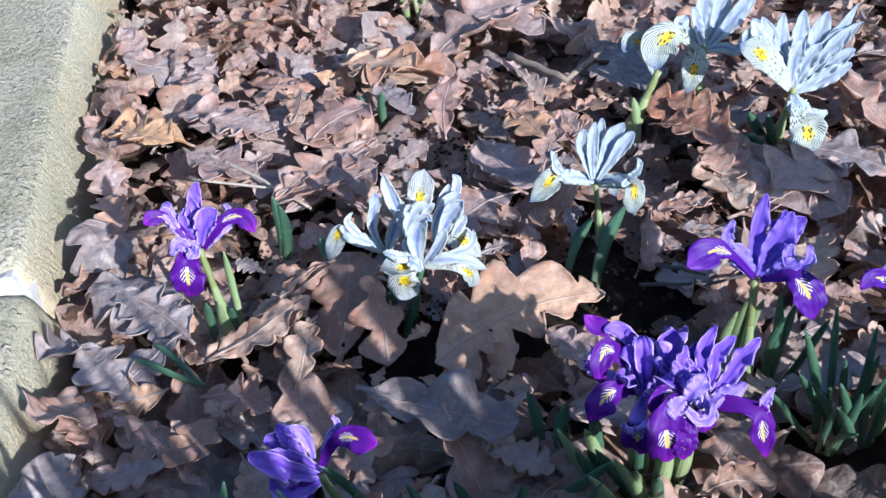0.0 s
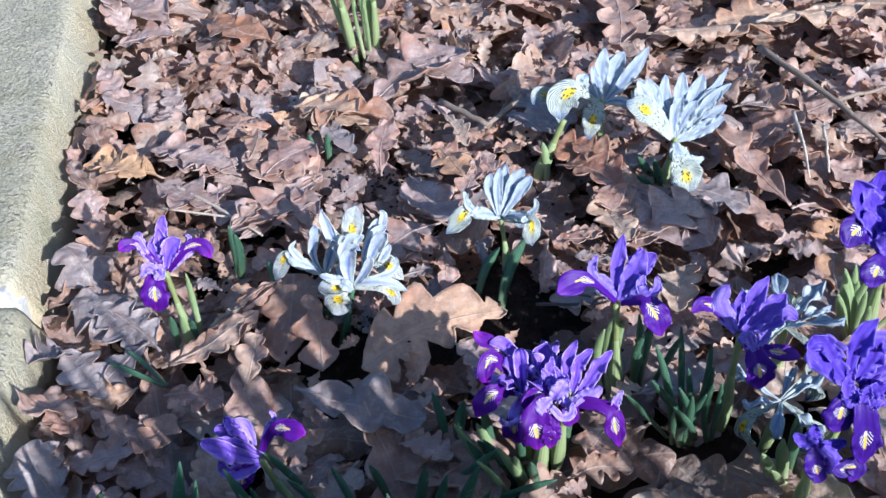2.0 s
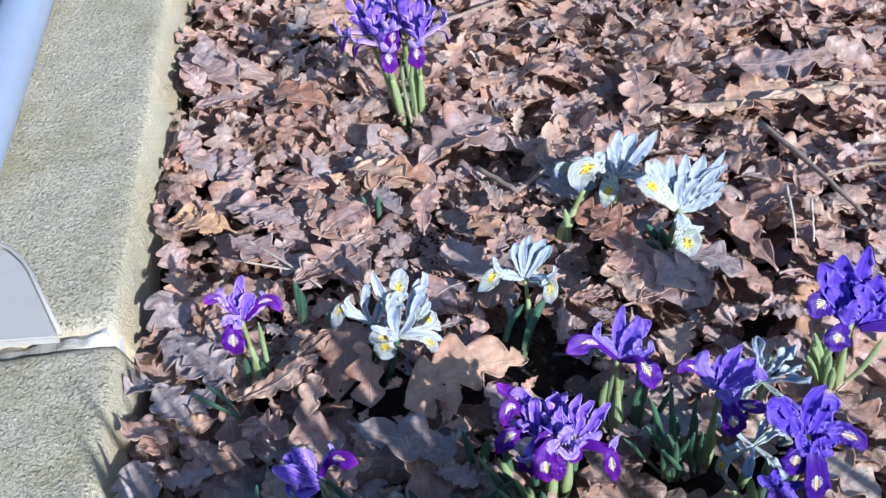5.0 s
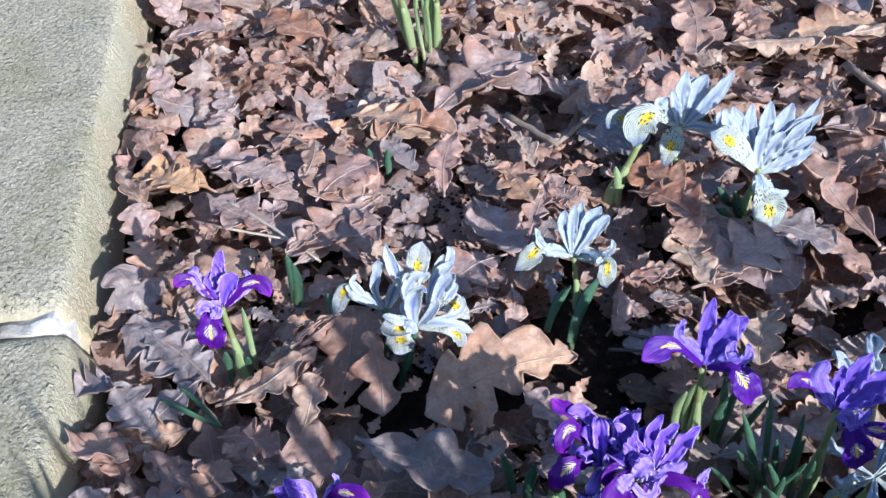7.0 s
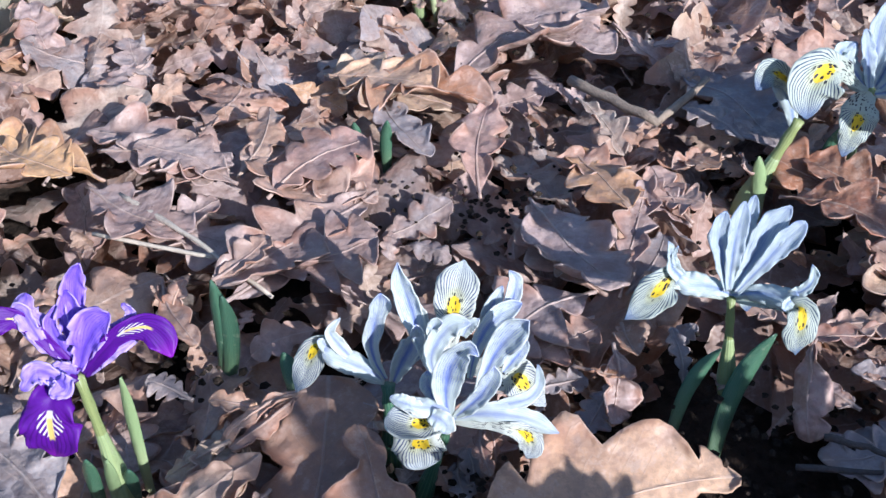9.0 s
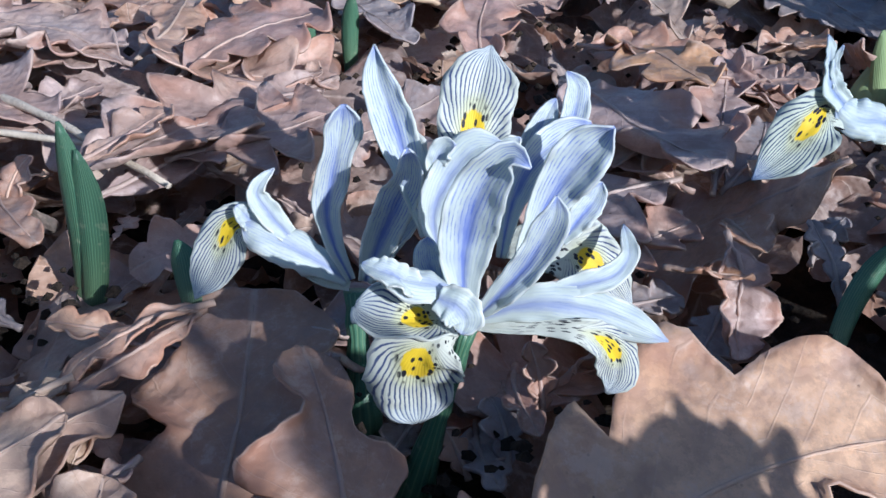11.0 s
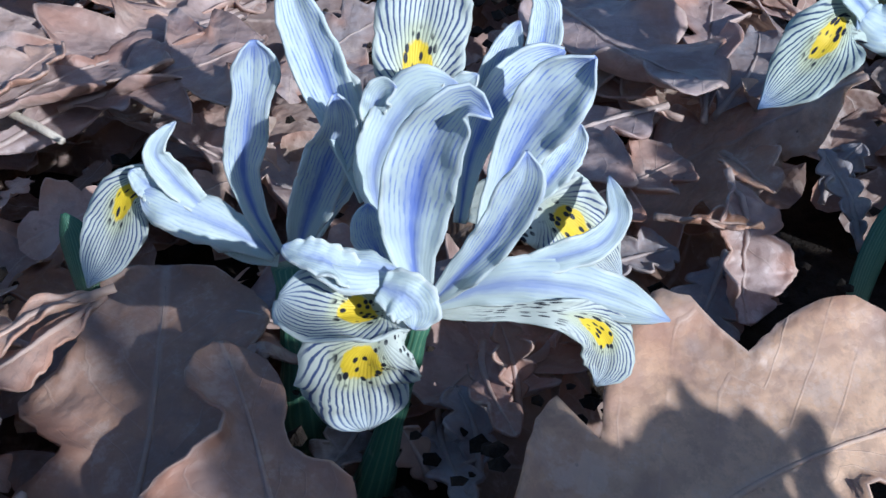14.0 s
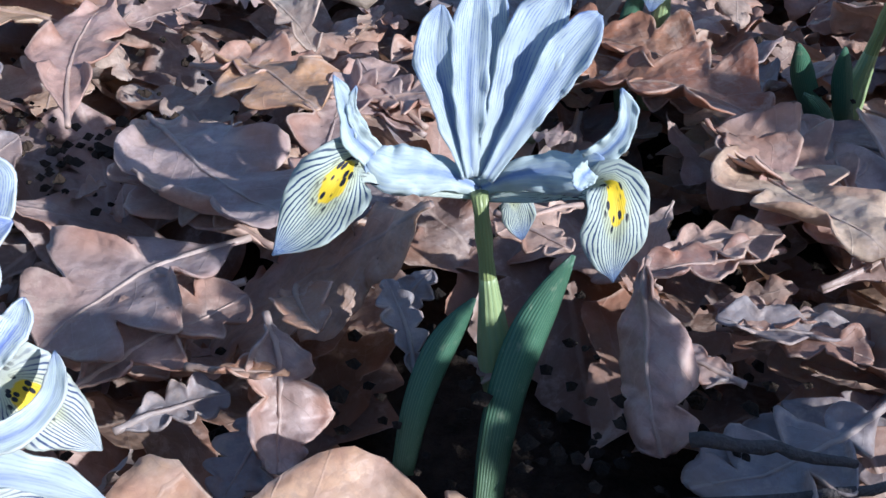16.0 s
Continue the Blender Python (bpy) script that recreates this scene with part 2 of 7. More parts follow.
def fall_material(name, ground, vein, tip, signal, dots, bars, edge=0.5, narrow=0.36, tinge=0.88):
    """The drooping petal: veins, a signal patch with dark spots or bars, a tinted tip."""
    k = Nodes(name)
    u, across = k.uv()
    side = k.math("ABSOLUTE", across)
    wob = k.n("CombineXYZ", (k.math("MULTIPLY", u, 5.0), k.math("MULTIPLY", across, 1.6), k.n("ObjectInfo").outputs["Random"])).outputs[0]
    ns = k.noise(wob, 4.0, 3)
    fan = k.math("ARCTAN2", k.math("MULTIPLY", across, 0.45), k.math("MAXIMUM", k.math("SUBTRACT", u, 0.40), 0.02))
    x = k.math("ADD", k.math("MULTIPLY", fan, bars), k.math("MULTIPLY", ns, 0.45))
    line = k.math("ABSOLUTE", k.math("SUBTRACT", k.math("FRACT", x), 0.5))
    blade = k.ramp01(u, 0.42, 0.58)
    brk = k.ramp01(k.noise(wob, 9.0, 2), 0.22, 0.38)
    lines = k.math("MULTIPLY", k.math("MULTIPLY", k.ramp01(line, 0.24, 0.09), blade), brk)
    lines = k.math("MULTIPLY", lines, k.ramp01(side, 1.02, 0.86))
    col = k.mix(k.math("MULTIPLY", lines, edge), ground, vein)
    fade = k.math("MAXIMUM", k.math("MULTIPLY", k.ramp01(u, 0.84, 1.0), tinge), k.math("MULTIPLY", k.ramp01(side, 0.8, 1.0), 0.15 * tinge))
    col = k.mix(fade, col, tip)
    du, dv = k.math("DIVIDE", k.math("SUBTRACT", u, 0.61), 0.105 if narrow < 0.3 else 0.115), k.math("DIVIDE", across, 0.42 if narrow < 0.3 else narrow)
    ring = k.math("ADD", k.math("MULTIPLY", du, du), k.math("MULTIPLY", dv, dv))
    ring = k.math("ADD", ring, k.math("MULTIPLY_ADD", ns, 0.9, -0.45))
    if narrow >= 0.3:
        col = k.mix(k.math("MULTIPLY", k.ramp01(ring, 3.2, 1.0), 0.45), col, (0.66, 0.66, 0.30))
    if narrow < 0.3:
        barb = k.math("ABSOLUTE", k.math("SUBTRACT", k.math("FRACT", k.math("SUBTRACT", k.math("MULTIPLY", u, 17.0), k.math("MULTIPLY", side, 5.0))), 0.5))
        comb = k.math("MAXIMUM", k.ramp01(barb, 0.26, 0.15), k.ramp01(side, 0.15, 0.08))
        col = k.mix(k.math("MULTIPLY", k.ramp01(ring, 1.25, 1.0), comb), col, (0.80, 0.76, 0.72))
        col = k.mix(k.math("MULTIPLY", k.math("MULTIPLY", k.ramp01(u, 0.54, 0.58), k.ramp01(u, 0.78, 0.74)), k.ramp01(side, 0.13, 0.08)), col, signal)
    else:
        col = k.mix(k.ramp01(ring, 1.05, 0.75), col, signal)
    cell = k.n("CombineXYZ", (k.math("MULTIPLY", u, 17.0), k.math("MULTIPLY", across, 6.5), k.n("ObjectInfo").outputs["Random"])).outputs[0]
    spot = k.n("TexVoronoi", {"Vector": cell, "Scale": 1.0, "Randomness": 0.75}).outputs[0]
    area = k.math("MULTIPLY", k.ramp01(ring, 2.0, 1.25), k.ramp01(side, 0.9, 0.75))
    haft = k.math("MULTIPLY", k.ramp01(u, 0.5, 0.4), k.ramp01(u, 0.1, 0.25))
    if narrow < 0.3:
        area, haft = 0.0, 0.0
    spots = k.math("MULTIPLY", k.ramp01(spot, 0.40, 0.28), k.math("MAXIMUM", area, haft))
    col = k.mix(spots, col, dots)
    pos = k.n("NewGeometry").outputs["Position"]
    col = k.mix(k.math("MULTIPLY", k.noise(pos, 180, 3), 0.12 * tinge), col, tip)
    bump = k.math("ADD", k.math("MULTIPLY", line, 1.0), k.noise(pos, 700, 3))
    return k.finish(col, 0.5, bump, 0.2, 0.0004, translucent=0.28, spec=0.3)


def petal_material(name, ground, vein, mid, count=9.0, amount=0.6, glow=0.28, rim=None, spread=0.3, tip=0.75, core=0.54):
    """Upright petals and style arms: fine lengthwise veins, a darker middle."""
    k = Nodes(name)
    u, across = k.uv()
    side = k.math("ABSOLUTE", across)
    wob = k.n("CombineXYZ", (k.math("MULTIPLY", u, 3.0), across, k.n("ObjectInfo").outputs["Random"])).outputs[0]
    ns = k.noise(wob, 3.0, 3)
    x = k.math("ADD", k.math("SUBTRACT", k.math("MULTIPLY", side, count * 1.3), k.math("MULTIPLY", u, count * 0.35)), k.math("MULTIPLY", ns, 0.9))
    line = k.math("ABSOLUTE", k.math("SUBTRACT", k.math("FRACT", x), 0.5))
    lines = k.math("MULTIPLY", k.ramp01(line, 0.26, 0.07), k.ramp01(u, 0.2, 0.5))
    lines = k.math("MULTIPLY", lines, k.ramp01(k.noise(wob, 5.0, 2), 0.3, 0.62))
    col = k.mix(k.math("MULTIPLY", lines, amount), ground, vein)
    middle = k.math("MULTIPLY", k.ramp01(k.math("ADD", side, k.math("MULTIPLY", ns, 0.45)), 0.72, 0.22), k.ramp01(u, 0.9, 0.4))
    col = k.mix(k.math("MULTIPLY", middle, core), col, mid)
    wash = k.math("MULTIPLY", k.ramp01(u, 0.3, 0.9), k.ramp01(k.noise(wob, 2.2, 2), 0.38, 0.66))
    col = k.mix(k.math("MULTIPLY", wash, spread), col, vein)
    col = k.mix(k.math("MULTIPLY", k.ramp01(k.math("ADD", u, k.math("MULTIPLY", ns, 0.12)), 0.94, 1.06), tip), col, mid)
    if rim is not None:
        col = k.mix(k.math("MULTIPLY", k.ramp01(side, 0.78, 0.97), 0.7), col, rim)
    pos = k.n("NewGeometry").outputs["Position"]
    bump = k.math("ADD", k.math("MULTIPLY", line, 0.5), k.noise(pos, 300, 3))
    return k.finish(col, 0.5, bump, 0.22, 0.0004, translucent=glow, spec=0.35)


def green_material(name, low, high, stripe=0.5):
    k = Nodes(name)
    u, across = k.uv()
    pos = k.n("NewGeometry").outputs["Position"]
    x = k.math("ADD", k.math("MULTIPLY", across, 7.0), k.math("MULTIPLY", k.noise(pos, 90, 2), 0.6))
    line = k.math("ABSOLUTE", k.math("SUBTRACT", k.math("FRACT", x), 0.5))
    col = k.mix(k.ramp01(u, 0.0, 0.6), low, high)
    col = k.mix(k.math("MULTIPLY", k.ramp01(line, 0.2, 0.05), stripe), col, (0.30, 0.42, 0.22))
    col = k.mix(k.math("MULTIPLY", k.ramp01(k.noise(pos, 320, 3), 0.6, 0.75), 0.4), col, (0.45, 0.47, 0.32))
    return k.finish(col, 0.42, k.math("ADD", line, k.noise(pos, 500, 3)), 0.4, 0.0006, translucent=0.15, spec=0.5)


def concrete_material():
    """Washed concrete: rounded pebbles in an olive-grey matrix, smoother and ochre on its upright face."""
    k = Nodes("pebbled_concrete")
    pos = k.n("NewGeometry").outputs["Position"]
    warp = k.n("VectorMath", (k.n("TexNoise", {"Vector": pos, "Scale": 120.0}).outputs["Color"], (0.006, 0.006, 0.006)), operation="MULTIPLY").outputs[0]
    p2 = k.n("VectorMath", (pos, warp), operation="ADD").outputs[0]
    small = k.n("TexVoronoi", {"Vector": p2, "Scale": 420.0})
    large = k.n("TexVoronoi", {"Vector": p2, "Scale": 210.0})
    tone = k.n("SeparateXYZ", (large.outputs["Color"],)).outputs[0]
    grit = k.n("SeparateXYZ", (small.outputs["Color"],)).outputs[0]
    up = k.n("SeparateXYZ", (k.n("NewGeometry").outputs["Normal"],)).outputs[2]
    top = k.ramp01(up, 0.55, 0.8)
    col = k.mix(k.noise(pos, 30, 5, 0.65), (0.47, 0.435, 0.30), (0.62, 0.58, 0.44))
    pebble = k.math("MULTIPLY", k.ramp01(large.outputs[0], 0.42, 0.26), k.ramp01(tone, 0.45, 0.6))
    chip = k.math("MULTIPLY", k.ramp01(small.outputs[0], 0.40, 0.25), k.ramp01(grit, 0.35, 0.55))
    col = k.mix(k.math("MULTIPLY", k.math("MULTIPLY", pebble, top), 0.6), col, (0.60, 0.57, 0.49))
    col = k.mix(k.math("MULTIPLY", k.math("MULTIPLY", chip, top), 0.45), col, (0.55, 0.51, 0.42))
    pits = k.math("MULTIPLY", k.ramp01(small.outputs[0], 0.52, 0.68), top)
    col = k.mix(k.math("MULTIPLY", pits, 0.6), col, (0.20, 0.18, 0.13))
    moss = k.ramp01(k.noise(pos, 13, 5, 0.65), 0.44, 0.70)
    col = k.mix(k.math("MULTIPLY", moss, 0.5), col, (0.29, 0.265, 0.125))
    ochre = k.math("MULTIPLY", k.ramp01(up, 0.7, 0.2), k.ramp01(k.noise(pos, 20, 4), 0.3, 0.65))
    col = k.mix(k.math("MULTIPLY", ochre, 0.65), col, (0.58, 0.48, 0.30))
    dome = k.math("ADD", k.math("MULTIPLY", pebble, 0.7), k.math("MULTIPLY", chip, 0.4))
    h = k.math("MULTIPLY", dome, k.math("MULTIPLY_ADD", top, 0.9, 0.1))
    h = k.math("ADD", h, k.math("MULTIPLY", k.noise(pos, 260, 5, 0.7), 1.1))
    return k.finish(col, 0.9, h, 1.0, 0.0026, spec=0.2)


def plain_material(name, color, rough=0.6, metallic=0.0, grain=120, amount=0.2, bump=0.2):
    k = Nodes(name)
    pos = k.n("NewGeometry").outputs["Position"]
    col = k.mix(k.math("MULTIPLY", k.ramp01(k.noise(pos, grain, 5, 0.65), 0.4, 0.7), amount), color, tuple(c * 0.45 for c in color))
    return k.finish(col, rough, k.noise(pos, grain * 3, 4), bump, 0.001, metallic=metallic)


SOIL = soil_material()
LEAF = {n: leaf_material("dry_leaf_" + n, c, crumple=3.0 if n in ("tan", "brown", "pink", "orange") else 4.5, warmth=0.25 if n == "slate" else 1.0) for n, c in TONES.items()}
LEAF_MIX = leaf_material("dry_leaf_mixed", None)
LITTER = leaf_material("leaf_litter", None, islands=True)
# litter colour cut to 0.38: shade in the gaps, painted on the lower layers
SHADED_LITTER = leaf_material("shaded_leaf_litter", None, islands=True, value=0.38)
CONCRETE = concrete_material()


def mortar_material():
    """Grey old mortar with a fresh whitish smear towards the bed."""
    k = Nodes("patched_mortar")
    pos = k.n("NewGeometry").outputs["Position"]
    x = k.n("SeparateXYZ", (pos,)).outputs[0]
    smear = k.ramp01(k.math("ADD", x, k.math("MULTIPLY", k.noise(pos, 60, 4, 0.7), 0.05)), -0.228, -0.200)
    col = k.mix(smear, (0.25, 0.24, 0.21), (0.74, 0.71, 0.64))
    col = k.mix(k.math("MULTIPLY", k.ramp01(k.noise(pos, 170, 5, 0.65), 0.4, 0.7), 0.35), col, (0.30, 0.28, 0.24))
    return k.finish(col, 0.9, k.noise(pos, 420, 4), 0.7, 0.0012, spec=0.2)


MORTAR = mortar_material()
STEEL = plain_material("brushed_grey_steel", (0.42, 0.41, 0.375), 0.62, 0.0, 60, 0.12, 0.05)
PAINT = plain_material("blue_grey_paint", (0.30, 0.36, 0.47), 0.35, 0.0, 25, 0.08, 0.05)
TWIG = plain_material("dry_twig", (0.30, 0.235, 0.18), 0.85, grain=300, amount=0.5, bump=0.6)
DARK_TWIG = plain_material("dark_twig", (0.10, 0.085, 0.08), 0.9, grain=400, amount=0.5, bump=0.8)
STRAW = plain_material("bleached_straw", (0.58, 0.50, 0.40), 0.75, grain=300, amount=0.4, bump=0.4)
STEM = green_material("pale_green_stem", (0.24, 0.30, 0.11), (0.30, 0.35, 0.13), 0.25)
BRACT = green_material("green_bract", (0.36, 0.44, 0.21), (0.36, 0.44, 0.20), 0.5)
BLADE = green_material("dark_green_blade", (0.11, 0.18, 0.095), (0.066, 0.158, 0.096), 0.28)
BLADE_PALE = green_material("light_green_blade", (0.52, 0.57, 0.32), (0.32, 0.43, 0.20), 0.35)
YELLOW = (0.85, 0.62, 0.01)
INK = (0.012, 0.012, 0.02)
KINDS = {}
KINDS["white"] = dict(
    fall=fall_material("white_fall", (0.64, 0.66, 0.58), (0.035, 0.06, 0.19), (0.42, 0.50, 0.62), YELLOW, INK, 10.0, 0.95, tinge=0.4),
    style=petal_material("white_style_arm", (0.60, 0.66, 0.63), (0.16, 0.24, 0.58), (0.15, 0.20, 0.54), 5.0, 0.28, rim=(0.76, 0.76, 0.70), spread=0.12, tip=0.5, core=0.6),
    standard=petal_material("white_standard", (0.60, 0.66, 0.64), (0.05, 0.11, 0.56), (0.10, 0.16, 0.58), 5.0, 0.6, rim=(0.72, 0.75, 0.70), spread=0.12, tip=0.55, core=0.8),
    words="white iris with blue-veined petals and yellow black-spotted falls")
KINDS["pale"] = dict(
    fall=fall_material("pale_blue_fall", (0.58, 0.63, 0.53), (0.010, 0.035, 0.12), (0.04, 0.10, 0.32), YELLOW, INK, 10.0, 0.95, narrow=0.31, tinge=0.7),
    style=petal_material("pale_blue_style_arm", (0.58, 0.65, 0.63), (0.16, 0.28, 0.56), (0.10, 0.18, 0.50), 4.0, 0.25, spread=0.2, tip=0.5, core=0.7),
    standard=petal_material("pale_blue_standard", (0.60, 0.67, 0.69), (0.11, 0.19, 0.52), (0.10, 0.17, 0.50), 6.0, 0.6, 0.34, spread=0.15, tip=0.3, core=0.6),
    words="pale blue iris with striped yellow-blotched falls")
KINDS["violet"] = dict(
    fall=fall_material("violet_fall", (0.10, 0.010, 0.30), (0.04, 0.004, 0.15), (0.26, 0.016, 0.46), (0.85, 0.66, 0.18), (0.14, 0.012, 0.30), 6.0, 0.6, narrow=0.29),
    style=petal_material("violet_style_arm", (0.43, 0.31, 0.82), (0.20, 0.10, 0.64), (0.11, 0.045, 0.50), 4.0, 0.6, 0.22, (0.66, 0.52, 0.88), core=0.7),
    standard=petal_material("violet_standard", (0.29, 0.165, 0.73), (0.13, 0.055, 0.56), (0.08, 0.03, 0.44), 5.0, 0.75, 0.22, (0.62, 0.46, 0.87), core=0.75),
    words="violet iris with white-and-yellow marked falls")
KINDS["blue"] = dict(
    fall=fall_material("blue_violet_fall", (0.050, 0.010, 0.26), (0.016, 0.004, 0.12), (0.09, 0.016, 0.36), (0.88, 0.62, 0.10), (0.05, 0.01, 0.22), 5.0, 0.5, narrow=0.29),
    style=petal_material("blue_violet_style_arm", (0.20, 0.12, 0.72), (0.08, 0.03, 0.48), (0.06, 0.02, 0.38), 4.0, 0.6, 0.35, (0.36, 0.25, 0.82)),
    standard=petal_material("blue_violet_standard", (0.15, 0.085, 0.64), (0.07, 0.025, 0.44), (0.055, 0.018, 0.36), 5.0, 0.7, 0.35, (0.34, 0.24, 0.82)),
    words="deep blue-violet iris with yellow-marked falls")
KINDS["indigo"] = dict(
    fall=fall_material("indigo_fall", (0.085, 0.012, 0.32), (0.04, 0.005, 0.17), (0.15, 0.018, 0.40), (0.88, 0.64, 0.12), (0.08, 0.01, 0.26), 5.0, 0.5, narrow=0.29),
    style=petal_material("indigo_style_arm", (0.35, 0.26, 0.80), (0.15, 0.06, 0.54), (0.11, 0.035, 0.44), 4.0, 0.6, 0.35, (0.52, 0.44, 0.88)),
    standard=petal_material("indigo_standard", (0.26, 0.17, 0.74), (0.12, 0.04, 0.48), (0.09, 0.028, 0.40), 5.0, 0.7, 0.35, (0.44, 0.31, 0.84)),
    words="blue-violet iris with lavender standards and yellow-marked falls")

# ---- the bed's ground and the kerb ----
KERB_A, KERB_B = Vector((-0.1835, 0.20, 0)), Vector((-0.2632, 0.93, 0))   # foot of the kerb's inner face
KERB_WAY = (KERB_B - KERB_A).normalized()
KERB_OUT = Vector((KERB_WAY.y, -KERB_WAY.x, 0)) * -1


def kerb_x(y):
    return KERB_A.x + (y - KERB_A.y) * (KERB_B.x - KERB_A.x) / (KERB_B.y - KERB_A.y)


def mound(x, y):
    """The litter's height over the soil datum."""
    return 0.006 * noise.noise((x * 5, y * 5, 0.3)) + 0.004 * noise.noise((x * 14, y * 14, 4.0))


def ground():
    n = 90
    xs = np.concatenate([[-60, -12, -3, -1.2], np.linspace(-0.75, 1.35, n), [2.2, 5, 15, 60]])
    ys = np.concatenate([[-60, -12, -3, -1.0], np.linspace(-0.3, 1.8, n), [2.8, 6, 16, 60]])
    verts = [(x, y, -0.030 + mound(x, y) * 1.2 + 0.003 * noise.noise((x * 45, y * 45, 0))) for y in ys for x in xs]
    w = len(xs)
    faces = [(j * w + i, j * w + i + 1, (j + 1) * w + i + 1, (j + 1) * w + i) for j in range(len(ys) - 1) for i in range(w - 1)]
    ob = new("ground", mesh_of("ground", verts, faces, SOIL))
    tagged(ob, "dark crumbly soil of the flower bed", "ground", kind="structure")


ground()

KERB_TOP, KERB_WIDE = 0.035, 0.155


def kerb_stone(start, length, top, shift, label):
    """A cast kerb stone with a battered inner face, worn edges and a pebbled top."""
    prof = [(0.004, -0.05), (0.001, 0.0), (-0.003, 0.5 * top), (-0.006, top - 0.006), (-0.009, top - 0.002), (-0.014, top)]
    prof += [(-0.014 - (KERB_WIDE - 0.026) * s / 22, top) for s in range(1, 23)]
    prof += [(-KERB_WIDE + 0.008, top - 0.003), (-KERB_WIDE + 0.003, top - 0.01), (-KERB_WIDE, -0.05)]
    nl = max(int(length / 0.005), 8)
    verts = []
    for i in range(nl + 1):
        s = length * i / nl
        end = min(s, length - s)
        for d, z in prof:
            p = KERB_A + KERB_WAY * (start + s) - KERB_OUT * (d + shift)
            wob = noise.noise((p.x * 30, p.y * 30, z * 30)) * 0.0013 + noise.noise((p.x * 220, p.y * 220, z * 220)) * 0.0008
            chip = max(0.0, 0.008 - end) * 0.8
            verts.append((p.x + wob, p.y, z + (wob - (chip if z > 0 else 0))))
    m = len(prof)
    faces = [(i * m + j, (i + 1) * m + j, (i + 1) * m + j + 1, i * m + j + 1) for i in range(nl) for j in range(m - 1)]
    faces += [tuple(range(m)), tuple(nl * m + j for j in range(m))[::-1]]
    ob = new("kerb_stone", mesh_of("kerb_stone", verts, faces, CONCRETE))
    return tagged(ob, label, "kerb", "kerb stones along the bed")


JOINT = 0.218
kerb_stone(-0.75, 0.75 + JOINT - 0.006, KERB_TOP - 0.004, 0.004, "grey pebbled concrete kerb stone, slightly sunken at the joint")
kerb_stone(JOINT + 0.006, 1.3, KERB_TOP, 0.0, "grey pebbled concrete kerb stone with mossy stains")


def mortar():
    bm = bmesh.new()
    bmesh.ops.create_grid(bm, x_segments=40, y_segments=8, size=0.5)
    for v in bm.verts:
        a, b = v.co.x + 0.5, v.co.y
        p = KERB_A + KERB_WAY * (JOINT + b * (0.013 + 0.022 * max(0.0, 0.3 - a) + 0.012 * noise.noise((a * 6, 0, 1)))) + KERB_OUT * (0.004 + a * (KERB_WIDE - 0.01))
        h = KERB_TOP - 0.005 + 0.004 * noise.noise((p.x * 70, p.y * 70, 0)) - 0.003 * abs(b)
        h -= 0.005 * min(1.0, max(0.0, (a - 0.25) / 0.2))
        if a < 0.05:
            h -= 0.010
        v.co = (p.x, p.y, h)
    ext = bmesh.ops.extrude_face_region(bm, geom=bm.faces[:])
    for g in ext["geom"]:
        if isinstance(g, bmesh.types.BMVert):
            g.co.z = -0.04
    bmesh.ops.recalc_face_normals(bm, faces=bm.faces[:])
    me = bpy.data.meshes.new("mortar_joint")
    bm.to_mesh(me)
    bm.free()
    me.materials.append(MORTAR)
    tagged(new("mortar_joint", me), "crumbling whitish mortar between two kerb stones", "mortar")


mortar()

def railing():
    """A low steel rail: a painted tube along the kerb, ending in a folded sheet foot."""
    top = thing("railing", (-0.36, 0.50, KERB_TOP), "low grey steel rail with a sheet-metal foot on the kerb", "railing")
    o = Vector(top.location)
    path = [Vector((-0.362, 0.545, 0.058)) - o + Vector((-0.118, 0.99, 0.0)) * s for s in (0, 0.02, 0.2, 0.5, 1.0)]
    vs, fs, us = tube([np.array(p) for p in path], [0.023, 0.0245, 0.0245, 0.0245, 0.0245], 24)
    part("rail_tube", mesh_of("rail_tube", vs, fs, PAINT, us), top, "smooth blue-grey painted tube")
    outline = [(-0.247, 0.4045), (-0.286, 0.470), (-0.296, 0.484), (-0.309, 0.497), (-0.326, 0.508), (-0.350, 0.517), (-0.385, 0.522), (-0.43, 0.522), (-0.43, 0.400)]
    bm = bmesh.new()
    f = bm.faces.new([bm.verts.new((x - o.x, y - o.y, 0.006 + (0.4045 - y) * -0.05)) for x, y in outline])
    ext = bmesh.ops.extrude_face_region(bm, geom=[f])
    for g in ext["geom"]:
        if isinstance(g, bmesh.types.BMVert):
            g.co.z -= 0.007 + (g.co.y + o.y - 0.4045) * 0.04
    bmesh.ops.recalc_face_normals(bm, faces=bm.faces[:])
    bmesh.ops.bevel(bm, geom=bm.edges[:], offset=0.0012, segments=2, affect="EDGES")
    me = bpy.data.meshes.new("foot_plate")
    bm.to_mesh(me)
    bm.free()
    me.materials.append(STEEL)
    part("foot_plate", me, top, "dull steel foot plate with a rounded corner")
    rim = [np.array((x - o.x + 0.0015, y - o.y + 0.001, 0.0075 + (y - 0.4045) * 0.05)) for x, y in outline[:8]]
    vs, fs, us = tube(rim, [0.0016] * 8, 8)
    part("folded_rim", mesh_of("folded_rim", vs, fs, STEEL, us), top, "bright folded steel edge")


railing()

